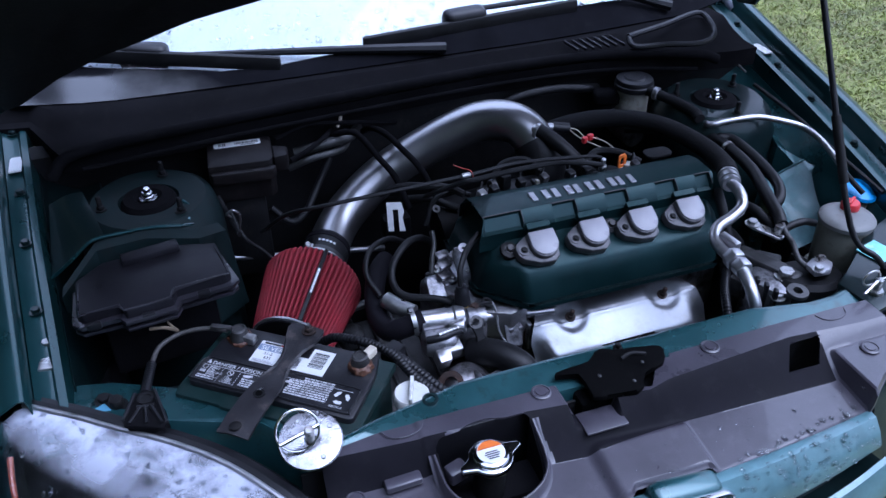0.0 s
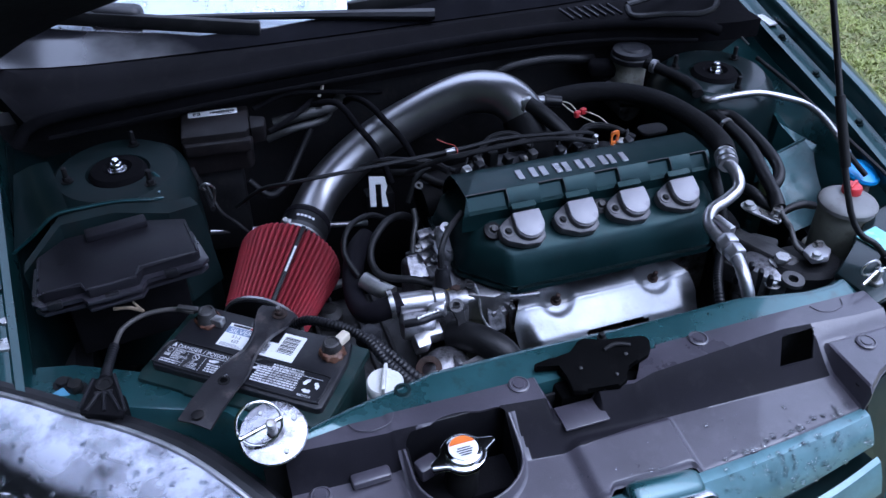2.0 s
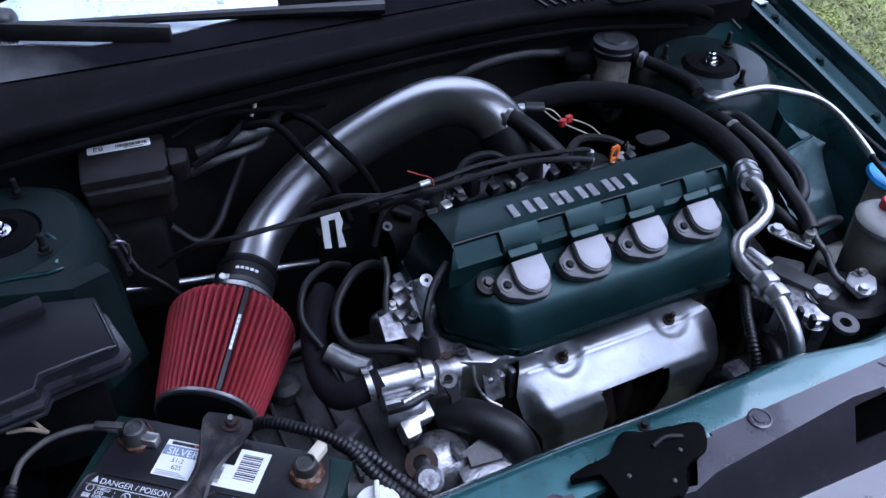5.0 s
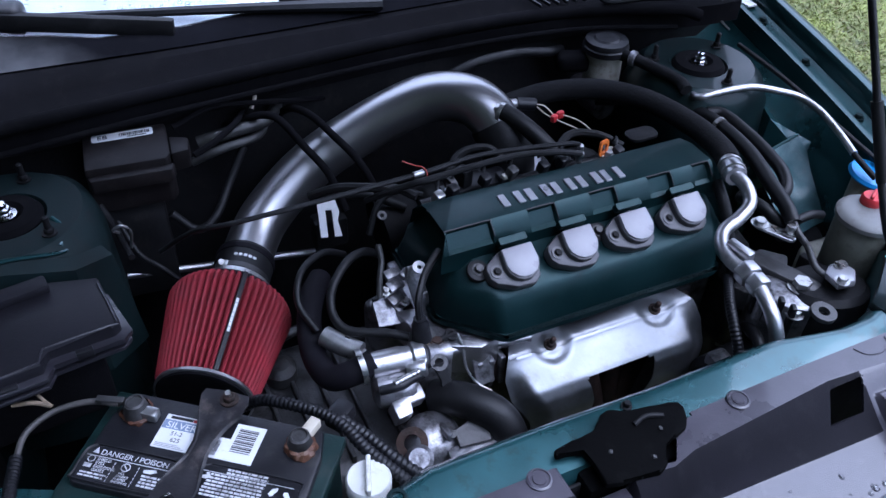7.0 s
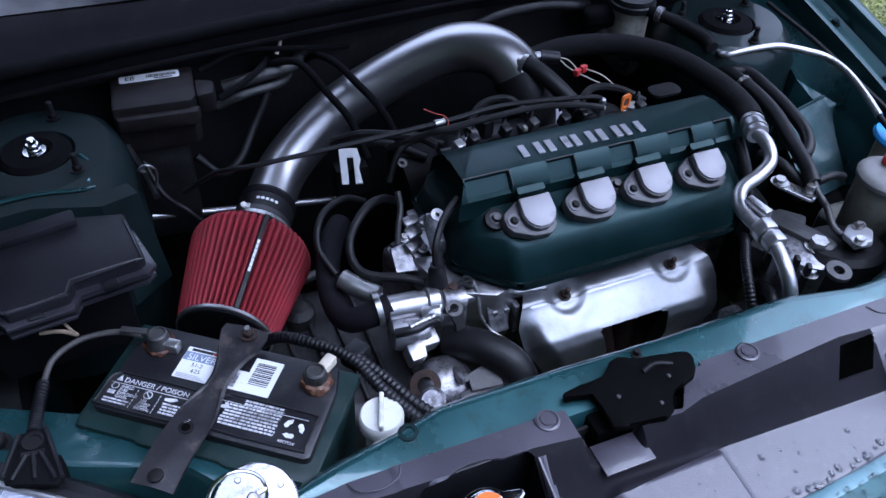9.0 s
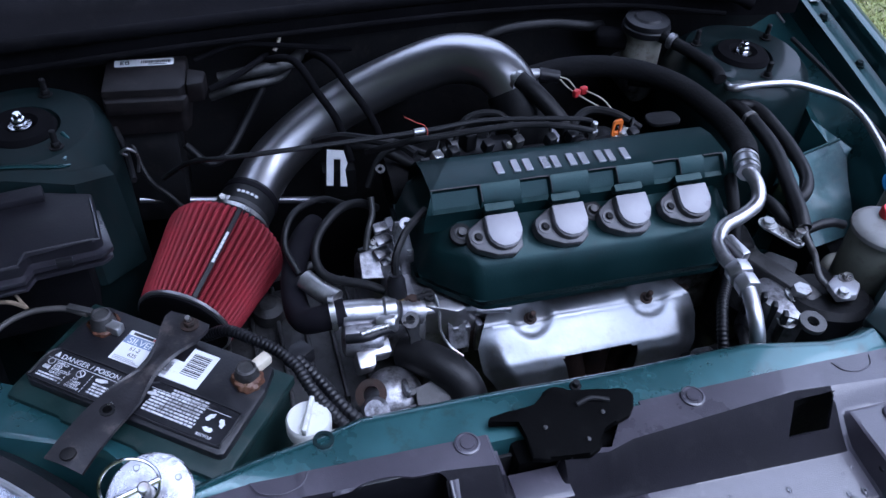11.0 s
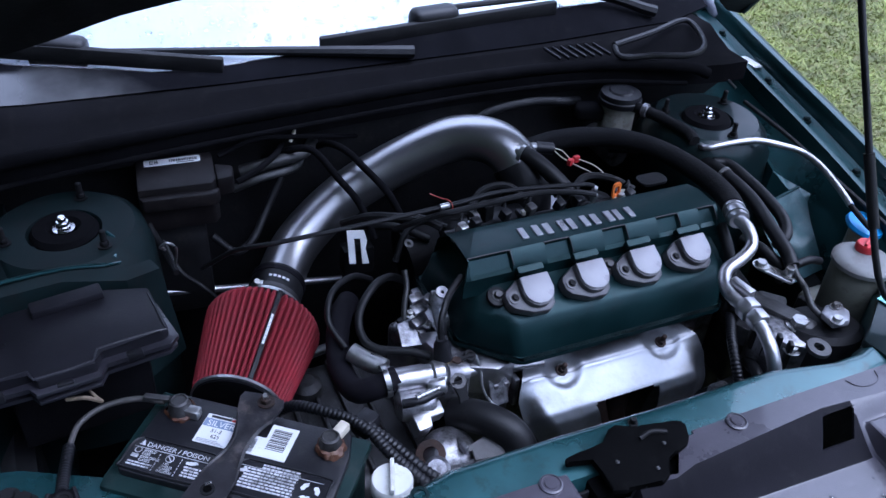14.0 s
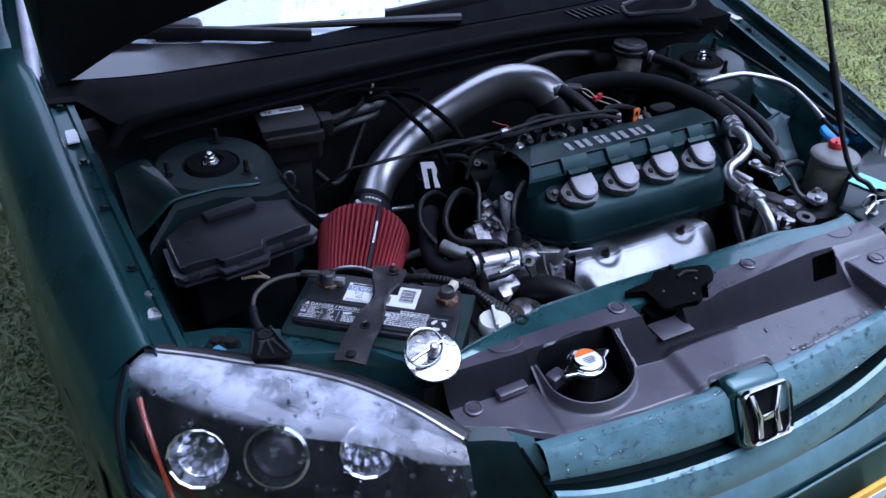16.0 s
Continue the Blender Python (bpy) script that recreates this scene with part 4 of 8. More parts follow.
def bar(name, pts, material, sag=0.0, first=0, shut=0.0, parent=grille):
    """A bar across the grille; its points from `first` on sag towards the middle."""
    rows = []
    for x in xg:
        s = sag * (1 - min(1, abs(x) / 0.292) ** 2)
        rows.append([(x, front_y(x) + dy - (0.5 * s if k >= first else 0), 0.693 + dz - (s if k >= first else 0) + shut * (abs(x) / 0.3) ** 6) for k, (dy, dz) in enumerate(pts)])
    return part(name, thick(sweep(bmesh.new(), rows), 0.002), material, parent, "", 40)


bar("bar", [(0.012, -0.010), (0.003, -0.004), (-0.008, -0.005), (-0.020, -0.018), (-0.029, -0.034), (-0.028, -0.040), (-0.015, -0.046)], WETLIT, 0.016, 3)
bar("bar", [(-0.034, -0.080), (-0.039, -0.061), (-0.046, -0.063), (-0.056, -0.080), (-0.064, -0.100), (-0.062, -0.107), (-0.048, -0.113)], WETLIT, 0.016, 0, 0.016)
# darker paint copy puts the overhang's shade into the recess
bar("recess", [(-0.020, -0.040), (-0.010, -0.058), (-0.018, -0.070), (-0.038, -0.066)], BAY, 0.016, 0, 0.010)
bar("bar", [(-0.058, -0.134), (-0.068, -0.124), (-0.080, -0.138), (-0.087, -0.158), (-0.065, -0.17)], WETLIT)
bar("mesh_back", [(0.03, -0.01), (0.02, -0.05), (0.0, -0.11), (-0.03, -0.18)], BLACK)
bar("trim_line", [(-0.052, -0.116), (-0.060, -0.113), (-0.062, -0.117), (-0.055, -0.120)], BLACK)
for side in (-1, 1):
    def mirrored(pts):
        return [(side * x, y, z) for x, y, z in pts]

    part("end_facet", thick(sweep(bmesh.new(), [mirrored(((0.386, -0.066, 0.692), (0.350, -0.080, 0.693), (0.326, -0.096, 0.692))), mirrored(((0.388, -0.084, 0.686), (0.350, -0.100, 0.687), (0.322, -0.115, 0.686)))]), 0.002), BAY, grille, "green facet beside the cover", 50)
    part("end_panel", thick(sweep(bmesh.new(), [mirrored(((0.389, -0.085, 0.686), (0.350, -0.101, 0.687), (0.321, -0.116, 0.686))), mirrored(((0.390, -0.094, 0.676), (0.350, -0.112, 0.674), (0.316, -0.127, 0.670))), mirrored(((0.384, -0.130, 0.600), (0.340, -0.150, 0.600), (0.290, -0.165, 0.610))), mirrored(((0.36, -0.175, 0.52), (0.32, -0.185, 0.53), (0.255, -0.195, 0.545)))]), 0.002), BAY, grille, "dark green corner panel", 50)
    part("end_gap", thick(sweep(bmesh.new(), [mirrored(((0.323, -0.098, 0.688), (0.298, -0.118, 0.684))), mirrored(((0.316, -0.120, 0.668), (0.296, -0.138, 0.664))), mirrored(((0.290, -0.158, 0.608), (0.272, -0.165, 0.612))), mirrored(((0.255, -0.188, 0.545), (0.238, -0.192, 0.552)))]), 0.002), WETLIT, grille, "green end of the grille beside a thin gap", 50)
    part("gap_bead", hose(mirrored(((0.318, -0.121, 0.678), (0.312, -0.131, 0.664), (0.288, -0.166, 0.610), (0.254, -0.197, 0.545))), 0.0026, 6), COWL, grille, "thin black gap")
badge = thing("badge", (0.02, -0.17, 0.65), "chrome framed car badge on a green plinth", "badge")
bx = Vector((1, 0.06, -0.12)).normalized()
bz = Vector((-0.02, 0.50, 0.86)).normalized()
bz = (bz - bx * bz.dot(bx)).normalized()
byv = bz.cross(bx)
bm4 = Matrix((bx, bz, -byv)).transposed().to_4x4()
if (bm4.to_3x3() @ Vector((0, 0, 1))).y > 0:
    bm4 = Matrix((bx, bz, byv)).transposed().to_4x4()
bm4 = Matrix.Translation((0.0215, -0.1945, 0.656)) @ bm4


def round_rect(w, h, r, n=5, taper=0.0):
    out = []
    for cx, cy, a0 in ((w / 2 - r, h / 2 - r, 0), (-w / 2 + r, h / 2 - r, 90), (-w / 2 + r, -h / 2 + r, 180), (w / 2 - r, -h / 2 + r, 270)):
        for k in range(n + 1):
            a = radians(a0 + 90 * k / n)
            x, y = cx + r * math.cos(a), cy + r * math.sin(a)
            out.append((x * (1 + taper * y / h), y))
    return out


part("plinth", slab(round_rect(0.102, 0.086, 0.02, 5, 0.08), -0.085, -0.010, 0.008, 3, bm4), PAINT, badge, "green plinth with drops")
# sky light on the plinth top is put in by paler paint
part("plinth_top", box((0.094, 0.034, 0.05), (0.0125, -0.1545, 0.6725), Matrix.Rotation(0.10, 3, "Y") @ Matrix.Rotation(0.20, 3, "X"), 0.012, 4), RAIL, badge, "green plinth back to the cover")
fr = bmesh.new()
o, i_ = round_rect(0.094, 0.078, 0.016, 6, 0.08), round_rect(0.083, 0.067, 0.012, 6, 0.08)
mid = round_rect(0.0885, 0.0725, 0.014, 6, 0.08)
sweep(fr, [[bm4 @ Vector((x, y, z)) for x, y in ol] for ol, z in ((o, -0.006), (o, 0.002), (mid, 0.006), (i_, 0.002), (i_, -0.008))], True)
part("frame", fr, CHROME, badge, "chrome frame", 60)
part("ground", slab(i_, -0.009, -0.005, 0, 1, bm4), COWL, badge, "black recess")
for sx in (-1, 1):
    part("slanted_bar", slab([(sx * 0.032, 0.031), (sx * 0.024, 0.031), (sx * 0.012, -0.002), (sx * 0.014, -0.031), (sx * 0.023, -0.031), (sx * 0.021, -0.004)][::sx], -0.006, 0.003, 0.0015, 2, bm4), CHROME, badge, "silver bar")
part("bridge", slab([(-0.011, 0.0), (0.011, 0.0), (0.010, -0.009), (-0.010, -0.009)], -0.006, 0.0025, 0.0015, 2, bm4), CHROME, badge)

bumper = thing("bumper", (0, -0.22, 0.25), "dark green front bumper", "bumper")
rows = []
for k in range(45):
    x = -0.815 + 1.63 * k / 44
    yf = table(abs(x), [(0, -0.245), (0.3, -0.225), (0.5, -0.16), (0.66, -0.04), (0.758, 0.085), (0.80, 0.20), (0.815, 0.32)])
    zt = table(abs(x), [(0, 0.535), (0.3, 0.53), (0.5, 0.50), (0.66, 0.50), (0.74, 0.57), (0.79, 0.585), (0.86, 0.59)])
    rows.append([(x * 0.97, yf + 0.05, zt - 0.005), (x, yf + 0.02, zt), (x, yf - 0.005, zt - 0.02), (x, yf - 0.03, zt - 0.1), (x, yf - 0.03, 0.30), (x, yf + 0.03, 0.18)])
part("skin", thick(sweep(bmesh.new(), rows), 0.003), PAINT, bumper, "", 45)
part("top_lip", hose([(p[2][0], p[2][1] - 0.001, p[2][2] + 0.004) for p in rows[9:36]], 0.004, 8, 2), PAINT, bumper)
part("intake_mesh", box((0.62, 0.02, 0.10), (0, -0.262, 0.30), None, 0.004), BLACK, bumper, "black lower air intake")
for side in (0, 1):
    part("panel_gap", hose([(p[1][0], p[1][1] - 0.012, p[1][2] + 0.002) for p in (rows[39:45] if side else rows[0:6])], 0.003, 6, 2), BLACK, bumper)
plate_m = Matrix.Translation((0.085, -0.278, 0.415)) @ Matrix.Rotation(radians(3), 4, "Z") @ Matrix.Rotation(radians(90), 4, "X")
lp = thing("number_plate", (0.085, -0.27, 0.40), "number plate in a yellow frame on the bumper", "number plate")
part("plate_frame", slab(round_rect(0.33, 0.17, 0.012), 0, 0.008, 0.002, 2, plate_m), YELLOW, lp, "yellow frame")
part("plate", slab(round_rect(0.30, 0.135, 0.008), 0.008, 0.0095, 0, 1, plate_m), WHITE, lp, "pale plate")
for k in range(6):
    part("bar", slab([(-0.12 + 0.042 * k, -0.035), (-0.095 + 0.042 * k, -0.035), (-0.095 + 0.042 * k, 0.035), (-0.12 + 0.042 * k, 0.035)], 0.0096, 0.0105, 0, 1, plate_m), INKRED, lp)

# headlamps
def headlight(side):
    h = thing("headlight", (side * 0.55, 0.05, 0.55), "clear plastic headlight, hazy and scratched, with rain drops", "headlight", "headlights")
    top = spline([(-0.700, 0.200, 0.722), (-0.64, 0.158, 0.722), (-0.594, 0.122, 0.722), (-0.535, 0.078, 0.722), (-0.48, 0.028, 0.720), (-0.43, -0.035, 0.715), (-0.385, -0.100, 0.700)], 5)
    n = len(top)
    dirs = [(0, (-0.97, -0.25)), (0.25, (-0.70, -0.71)), (0.6, (-0.52, -0.85)), (1, (-0.25, -0.97))]

    def shell(inset, t0=0.0, t1=1.0, drop=0.0):
        rows = []
        for i, p in enumerate(top):
            s = i / (n - 1)
            for (s0, d0), (s1, d1) in zip(dirs, dirs[1:]):
                if s <= s1 + 1e-6:
                    k = (s - s0) / (s1 - s0)
                    d = Vector((lerp(d0[0], d1[0], k), lerp(d0[1], d1[1], k), 0)).normalized()
                    break
            w = table(s, [(0, 0.42), (0.15, 0.75), (0.5, 1.0), (0.8, 0.85), (1, 0.5)])
            row = []
            for j in range(11):
                t = lerp(t0, t1, j / 10)
                o = w * table(t, [(0, 0.0), (0.12, 0.022), (0.3, 0.062), (0.5, 0.102), (0.7, 0.135), (0.85, 0.15), (1, 0.158)])
                z = table(t, [(0, 0.0), (0.12, -0.001), (0.3, -0.010), (0.5, -0.032), (0.7, -0.066), (0.85, -0.115), (1, -0.22)])
                q = p + d * (o - inset * w * min(1, t * 3)) + Vector((0, 0, z - drop * w - inset * w * 0.5))
                row.append((-side * q.x, q.y, q.z))
            rows.append(row)
        return rows

    part("lens", thick(sweep(bmesh.new(), shell(0)), 0.0025), LENS, h, "clear lens, hazy, with painted sky reflection", 60).visible_shadow = False
    part("housing", thick(sweep(bmesh.new(), shell(0.075, 0, 1, 0.03)), 0.002), COWL, h, "dark lamp housing", 40)
    part("edge_trim", hose([(-side * p.x, p.y + 0.004, p.z + 0.001) for p in top], 0.0035, 8), TUBE, h, "pale lens rim")
    for c, r, mtl, lab in (((-0.671, 0.057, 0.659), 0.036, CHROME, "faceted chrome turn lamp"), ((-0.582, 0.019, 0.660), 0.040, BLACK, "projector lamp with chrome ring"), ((-0.480, -0.019, 0.657), 0.034, CHROME, "faceted chrome main lamp")):
        ax = Vector((-0.35 if c[0] < -0.5 else -0.2, -0.72, 0.42))
        at = (-side * c[0], c[1], c[2])
        axs = (-side * ax.x, ax.y, ax.z)
        if mtl is CHROME:
            b = lathe(bmesh.new(), [(0, 0.0), (r * 0.5, 0.004), (r * 0.85, 0.018), (r, 0.036), (r * 1.08, 0.038)], Vector(at) - Vector(axs).normalized() * 0.02, axs, 14)
            bowl = part("reflector", b, CHROME, h, lab, 0)
            part("bulb", lathed([(0.007, 0), (0.007, 0.018), (0.005, 0.025), (0, 0.027)], Vector(at) - Vector(axs).normalized() * 0.018, axs, 14), CHROME, bowl)
        else:
            bowl = part("reflector", lathed([(r * 0.86, 0.012), (r, 0.016), (r * 1.02, 0.022), (r * 0.92, 0.024), (r * 0.84, 0.014), (r * 0.84, -0.01)], at, axs, 32), CHROME, h, "chrome ring")
            part("projector", lathed([(r * 0.84, 0.0), (r * 0.7, 0.014), (r * 0.4, 0.022), (0, 0.025)], at, axs, 28), BLACK, bowl, "dark glass projector")
    part("amber_strip", hose([(-side * -0.722, 0.158, 0.686), (-side * -0.722, 0.12, 0.66), (-side * -0.718, 0.07, 0.615), (-side * -0.714, 0.035, 0.58)], 0.0035, 8), AMBER, h, "amber side reflector")
    # black seal behind the lamp
    part("seal", thick(sweep(bmesh.new(), [[(-side * (p.x + k * 0.62), p.y + k * 0.68, p.z + dz) for k, dz in ((0.004, -0.02), (0.005, 0.0), (0.014, 0.003), (0.016, -0.006), (0.028, -0.005), (0.045, -0.03))] for p in top]), 0.002), BLACK, h, "black rubber lamp seal", 30)
    return h


headlight(-1)
headlight(1)


# hood pins
def pin(at, plate):
    p = thing("hood_pin", at, "chrome bonnet pin with a round scuff plate and ring clip" if plate else "steel bonnet pin with a wire clip", "bonnet pin", "bonnet pins")
    x, y, z = at
    tilt = Vector((-0.05, -0.32, 0.95)) if plate else Vector((0, 0, 1))
    part("post", cyl(bmesh.new(), 0.0055, 0.06 if plate else 0.045, Vector(at) - tilt * 0.03, tilt), STEEL, p)
    if plate:
        part("plate", lathed([(0.007, 0.0), (0.036, 0.0), (0.0365, 0.0015), (0.035, 0.003), (0.02, 0.0045), (0.007, 0.004)], at, tilt, 40), SCUFFED, p, "round chrome scuff plate")
        for k in range(4):
            a = math.tau * k / 4 + 0.5
            off = axis_turn(tilt) @ Vector((0.026 * math.cos(a), 0.026 * math.sin(a), 0.0035))
            part("screw", cyl(bmesh.new(), 0.003, 0.0018, Vector(at) + off, tilt), STEEL, p)
        c = Vector(at) + tilt * 0.018
        ringp = [c + Vector((-0.012 + 0.024 * math.cos(math.tau * k / 16), 0.004 + 0.012 * math.sin(math.tau * k / 16), 0.006 + 0.020 * math.sin(math.tau * k / 16))) for k in range(17)]
        part("ring_clip", hose(ringp, 0.0016, 8, 3), CHROME, p, "wire ring clip")
        part("cross_pin", hose([c + Vector((-0.034, -0.008, 0.002)), c + Vector((0.012, 0.004, 0.006))], 0.0026, 8), CHROME, p)
    else:
        part("nut", slab(hexagon(0.011), 0, 0.008, 0.001, 1, frame_at((x, y, z - 0.012))), STEEL, p)
        part("cross_pin", hose([(x - 0.035, y - 0.012, z + 0.006), (x, y, z + 0.012), (x + 0.03, y + 0.002, z + 0.008)], 0.0025, 8), CHROME, p)
        part("ring_clip", hose([(x + 0.014 * math.cos(math.tau * k / 14) - 0.012, y + 0.004, z + 0.016 + 0.012 * math.sin(math.tau * k / 14)) for k in range(15)], 0.0014, 8, 3), STEEL, p)


pin((-0.382, -0.002, 0.756), True)
pin((0.424, 0.014, 0.745), False)
tagq = slab([(-0.022, -0.028), (0.022, -0.028), (0.022, 0.028), (-0.022, 0.028)], 0, 0.0012, 0, 1, Matrix.Translation((0.497, 0.082, 0.737)) @ Matrix.Rotation(0.25, 4, "Z"))
part("emission_label", tagq, CYAN, beam, "pale turquoise sticker")
part("corner_plate", slab([(0.40, -0.02), (0.56, 0.02), (0.62, 0.10), (0.60, 0.17), (0.52, 0.14), (0.44, 0.08), (0.39, 0.05)], 0.722, 0.7355, 0.004), BAY, beam)

# bonnet stay
rod = thing("hood_prop_rod", (0.47, 0.05, 0.735), "thin black bonnet stay rod", "stay rod")
part("rod", hose([(0.475, 0.045, 0.735), (0.455, 0.055, 0.76), (0.425, 0.09, 0.80), (0.416, 0.19, 0.99), (0.413, 0.28, 1.16), (0.411, 0.375, 1.345)], 0.0045, 10), BLACK, rod)
part("grip", hose([(0.4215, 0.12, 0.855), (0.418, 0.165, 0.94)], 0.007, 10), RUBBER, rod)
part("grommet", lathed([(0.005, 0), (0.012, 0), (0.012, 0.012), (0.006, 0.016)], (0.475, 0.045, 0.734)), RUBBER, rod)


# ---- engine ----
engine = thing("engine", (0.1, 0.35, 0.25), "transverse four cylinder engine, dusty aluminium castings", "engine")
part("block", box((0.40, 0.19, 0.34), (0.14, 0.37, 0.43), bevel=0.015), DULL, engine)
part("gearbox", box((0.26, 0.26, 0.20), (-0.22, 0.34, 0.42), bevel=0.03, seg=3), DULL, engine, "dark gearbox casing")
part("head", box((0.43, 0.18, 0.10), (0.135, 0.345, 0.60), bevel=0.006), ALU, engine, "aluminium cylinder head")
part("head_deck", slab([(-0.105, 0.34), (-0.05, 0.33), (0.0, 0.245), (-0.03, 0.238), (-0.088, 0.266)], 0.600, 0.650, 0.003), TUBE, engine, "machined aluminium deck")
part("bracket_plate", slab([(-0.016, -0.03), (0.010, -0.03), (0.012, 0.028), (-0.016, 0.030)], 0, 0.004, 0.001, 1, Matrix.Translation((-0.024, 0.242, 0.618)) @ Matrix.Rotation(radians(62), 4, "X")), ALU, engine, "dull flat bracket")
part("front_rail", hose([(-0.075, 0.256, 0.640), (-0.03, 0.258, 0.638), (0.0, 0.252, 0.632), (0.045, 0.248, 0.628)], 0.008, 12), TUBE, engine, "bright water pipe")
for k in range(4):
    part("head_rib", box((0.008, 0.02, 0.05), (-0.03 + 0.016 * k, 0.245, 0.595), bevel=0.002), ALU, engine)

for k in range(6):
    part("gearbox_rib", box((0.006, 0.22, 0.02), (-0.31 + 0.035 * k, 0.34, 0.522), bevel=0.002), DULL, engine)
part("selector_rod", hose([(-0.33, 0.40, 0.56), (-0.25, 0.42, 0.575), (-0.18, 0.44, 0.57)], 0.007, 10), DARKPIPE, engine)
part("selector_boss", lathed([(0, 0), (0.022, 0), (0.022, 0.02), (0.012, 0.028), (0, 0.028)], (-0.25, 0.40, 0.525), (0, -0.1, 1), 20), DULL, engine)
part("chain_case", box((0.05, 0.20, 0.40), (0.385, 0.335, 0.46), bevel=0.015, seg=3), DULL, engine, "grimy timing case")
part("case_step", box((0.03, 0.06, 0.10), (0.372, 0.235, 0.56), bevel=0.012, seg=3), DULL, engine)
for z in (0.49, 0.55, 0.61):
    bolt("bolt", (0.388, 0.233, z), (0, -1, 0.1), r=0.006, parent=engine)

# rocker cover
cover = thing("valve_cover", (0.145, 0.32, 0.65), "dark green textured rocker cover with raised rear section", "engine cover")


def cover_ring(x0, x1, y0, y1, z, cut):
    return [(x0 + cut, y0, z), (x1 - cut * 0.6, y0, z), (x1, y0 + cut * 0.6, z), (x1, y1, z), (x0, y1, z), (x0, y0 + cut, z)]


rows = [cover_ring(-0.070, 0.365, 0.226, 0.44, 0.657, 0.068), cover_ring(-0.070, 0.365, 0.226, 0.44, 0.664, 0.068), cover_ring(-0.065, 0.360, 0.232, 0.435, 0.666, 0.062),
        cover_ring(-0.064, 0.359, 0.233, 0.435, 0.672, 0.060), cover_ring(-0.058, 0.355, 0.239, 0.43, 0.692, 0.050), cover_ring(-0.052, 0.351, 0.246, 0.43, 0.711, 0.044),
        cover_ring(-0.048, 0.348, 0.252, 0.425, 0.716, 0.040), cover_ring(-0.030, 0.340, 0.305, 0.42, 0.744, 0.010)]
bm = sweep(bmesh.new(), rows, True)
bm.verts.ensure_lookup_table()
bm.faces.new(bm.verts[-6:])
bmesh.ops.bevel(bm, geom=[e for e in bm.edges if len(e.link_faces) == 2 and abs(e.verts[0].co.z - e.verts[1].co.z) > 0.004 and e.verts[0].co.z < 0.73 and e.verts[1].co.z < 0.73], offset=0.010, segments=4, profile=0.5, affect="EDGES", clamp_overlap=True)
part("base", bm, COVER, cover, "", 30)
# raised section: a sloped front face with recessed pockets
prof = [(0.300, 0.730), (0.3005, 0.757), (0.303, 0.763), (0.315, 0.778), (0.319, 0.7805), (0.36, 0.7815), (0.385, 0.775), (0.41, 0.75), (0.42, 0.72)]
POCKETS = [(-0.050, 0.012), (0.064, 0.103), (0.155, 0.193), (0.245, 0.282), (0.318, 0.346)]


def cover_row(x, drop=0.0):
    return [(x, y + (0.75 * drop if k in (2, 3) else 0), z - (0.65 * drop if k in (2, 3) else 0)) for k, (y, z) in enumerate(prof)]


xs = [-0.058]
for a, b in POCKETS:
    xs += [a, a + 0.002, b - 0.002, b]
xs.append(0.352)
rails = [[(-0.058 + 0.62 * (y - 0.30), y, 0.738) for y, z in prof], [(-0.060 + 0.62 * (y - 0.30), y, lerp(z, 0.74, 0.5) if z > 0.74 else z) for y, z in prof]]
for x in xs:
    inside = any(a + 0.001 < x < b - 0.001 for a, b in POCKETS)
    rails.append([(px + (0.62 * (py - 0.30) if px < -0.053 else 0), py, pz) for px, py, pz in cover_row(x, 0.005 if inside else 0.0)])
rails.append([(0.355, y, lerp(z, 0.74, 0.5) if z > 0.74 else z) for y, z in prof])
bm = sweep(bmesh.new(), rails)
part("raised_section", bm, COVER, cover, "", 20)
# black lines paint the shadow along each pocket's edge
for a, b in POCKETS:
    part("pocket_lip", hose([(a, 0.3180, 0.7802), (b - 0.004, 0.3180, 0.7802), (b, 0.3150, 0.7780), (b + 0.0015, 0.3035, 0.7640)], 0.0012, 6, 4), BLACK, cover)
for k, x in enumerate((0.018, 0.108, 0.198, 0.288)):
    part("rib", box((0.012, 0.016, 0.020), (x + 0.003, 0.299, 0.746), None, 0.003), COVER, cover)
for k, w in enumerate((0.036, 0.038, 0.036, 0.038, 0.034)):
    x = 0.040 + 0.0375 * k
    m = Matrix.Translation((x, 0.343 - 0.0008 * k, 0.7820)) @ Matrix.Rotation(radians(4), 4, "X")
    frame_bm = bmesh.new()
    ww, hh = w - 0.004, 0.022
    for cx_, cy_, sx_, sy_ in ((ww * 0.16, 0, ww * 0.30, hh), (ww * 0.84, 0, ww * 0.30, hh)):
        prism(frame_bm, [(cx_ + p_ * sx_ / 2, cy_ + q_ * sy_ / 2) for p_, q_ in ((-1, -1), (1, -1), (1, 1), (-1, 1))], -0.002, 0.0016, 0.0006, 1, m)
    part("badge_block", frame_bm, SILVER, cover, "raised silver mark")
for x, y in ((0.0, 0.352), (0.292, 0.350)):
    part("boss", lathed([(0.009, 0), (0.009, 0.0012), (0.006, 0.0012), (0.0055, 0.0002), (0, 0.0002)], (x, y, 0.7795)), COVER, cover)
for x, y in ((-0.018, 0.285), (0.158, 0.292)):
    part("grommet", lathed([(0, 0), (0.0145, 0), (0.0135, 0.004), (0.009, 0.005), (0, 0.005)], (x, y, 0.7335), (0, -0.45, 0.89)), RUBBER, cover)
    bolt("cover_bolt", (x, y - 0.002, 0.7375), (0, -0.45, 0.89), r=0.0058, parent=cover, washer=1.4, h=0.006, material=DULL)


CAPGREY = mat("pale_grey_cap", (0.30, 0.29, 0.315), 0.33, 0, 0, 0.08, 400, 0.1, 25)


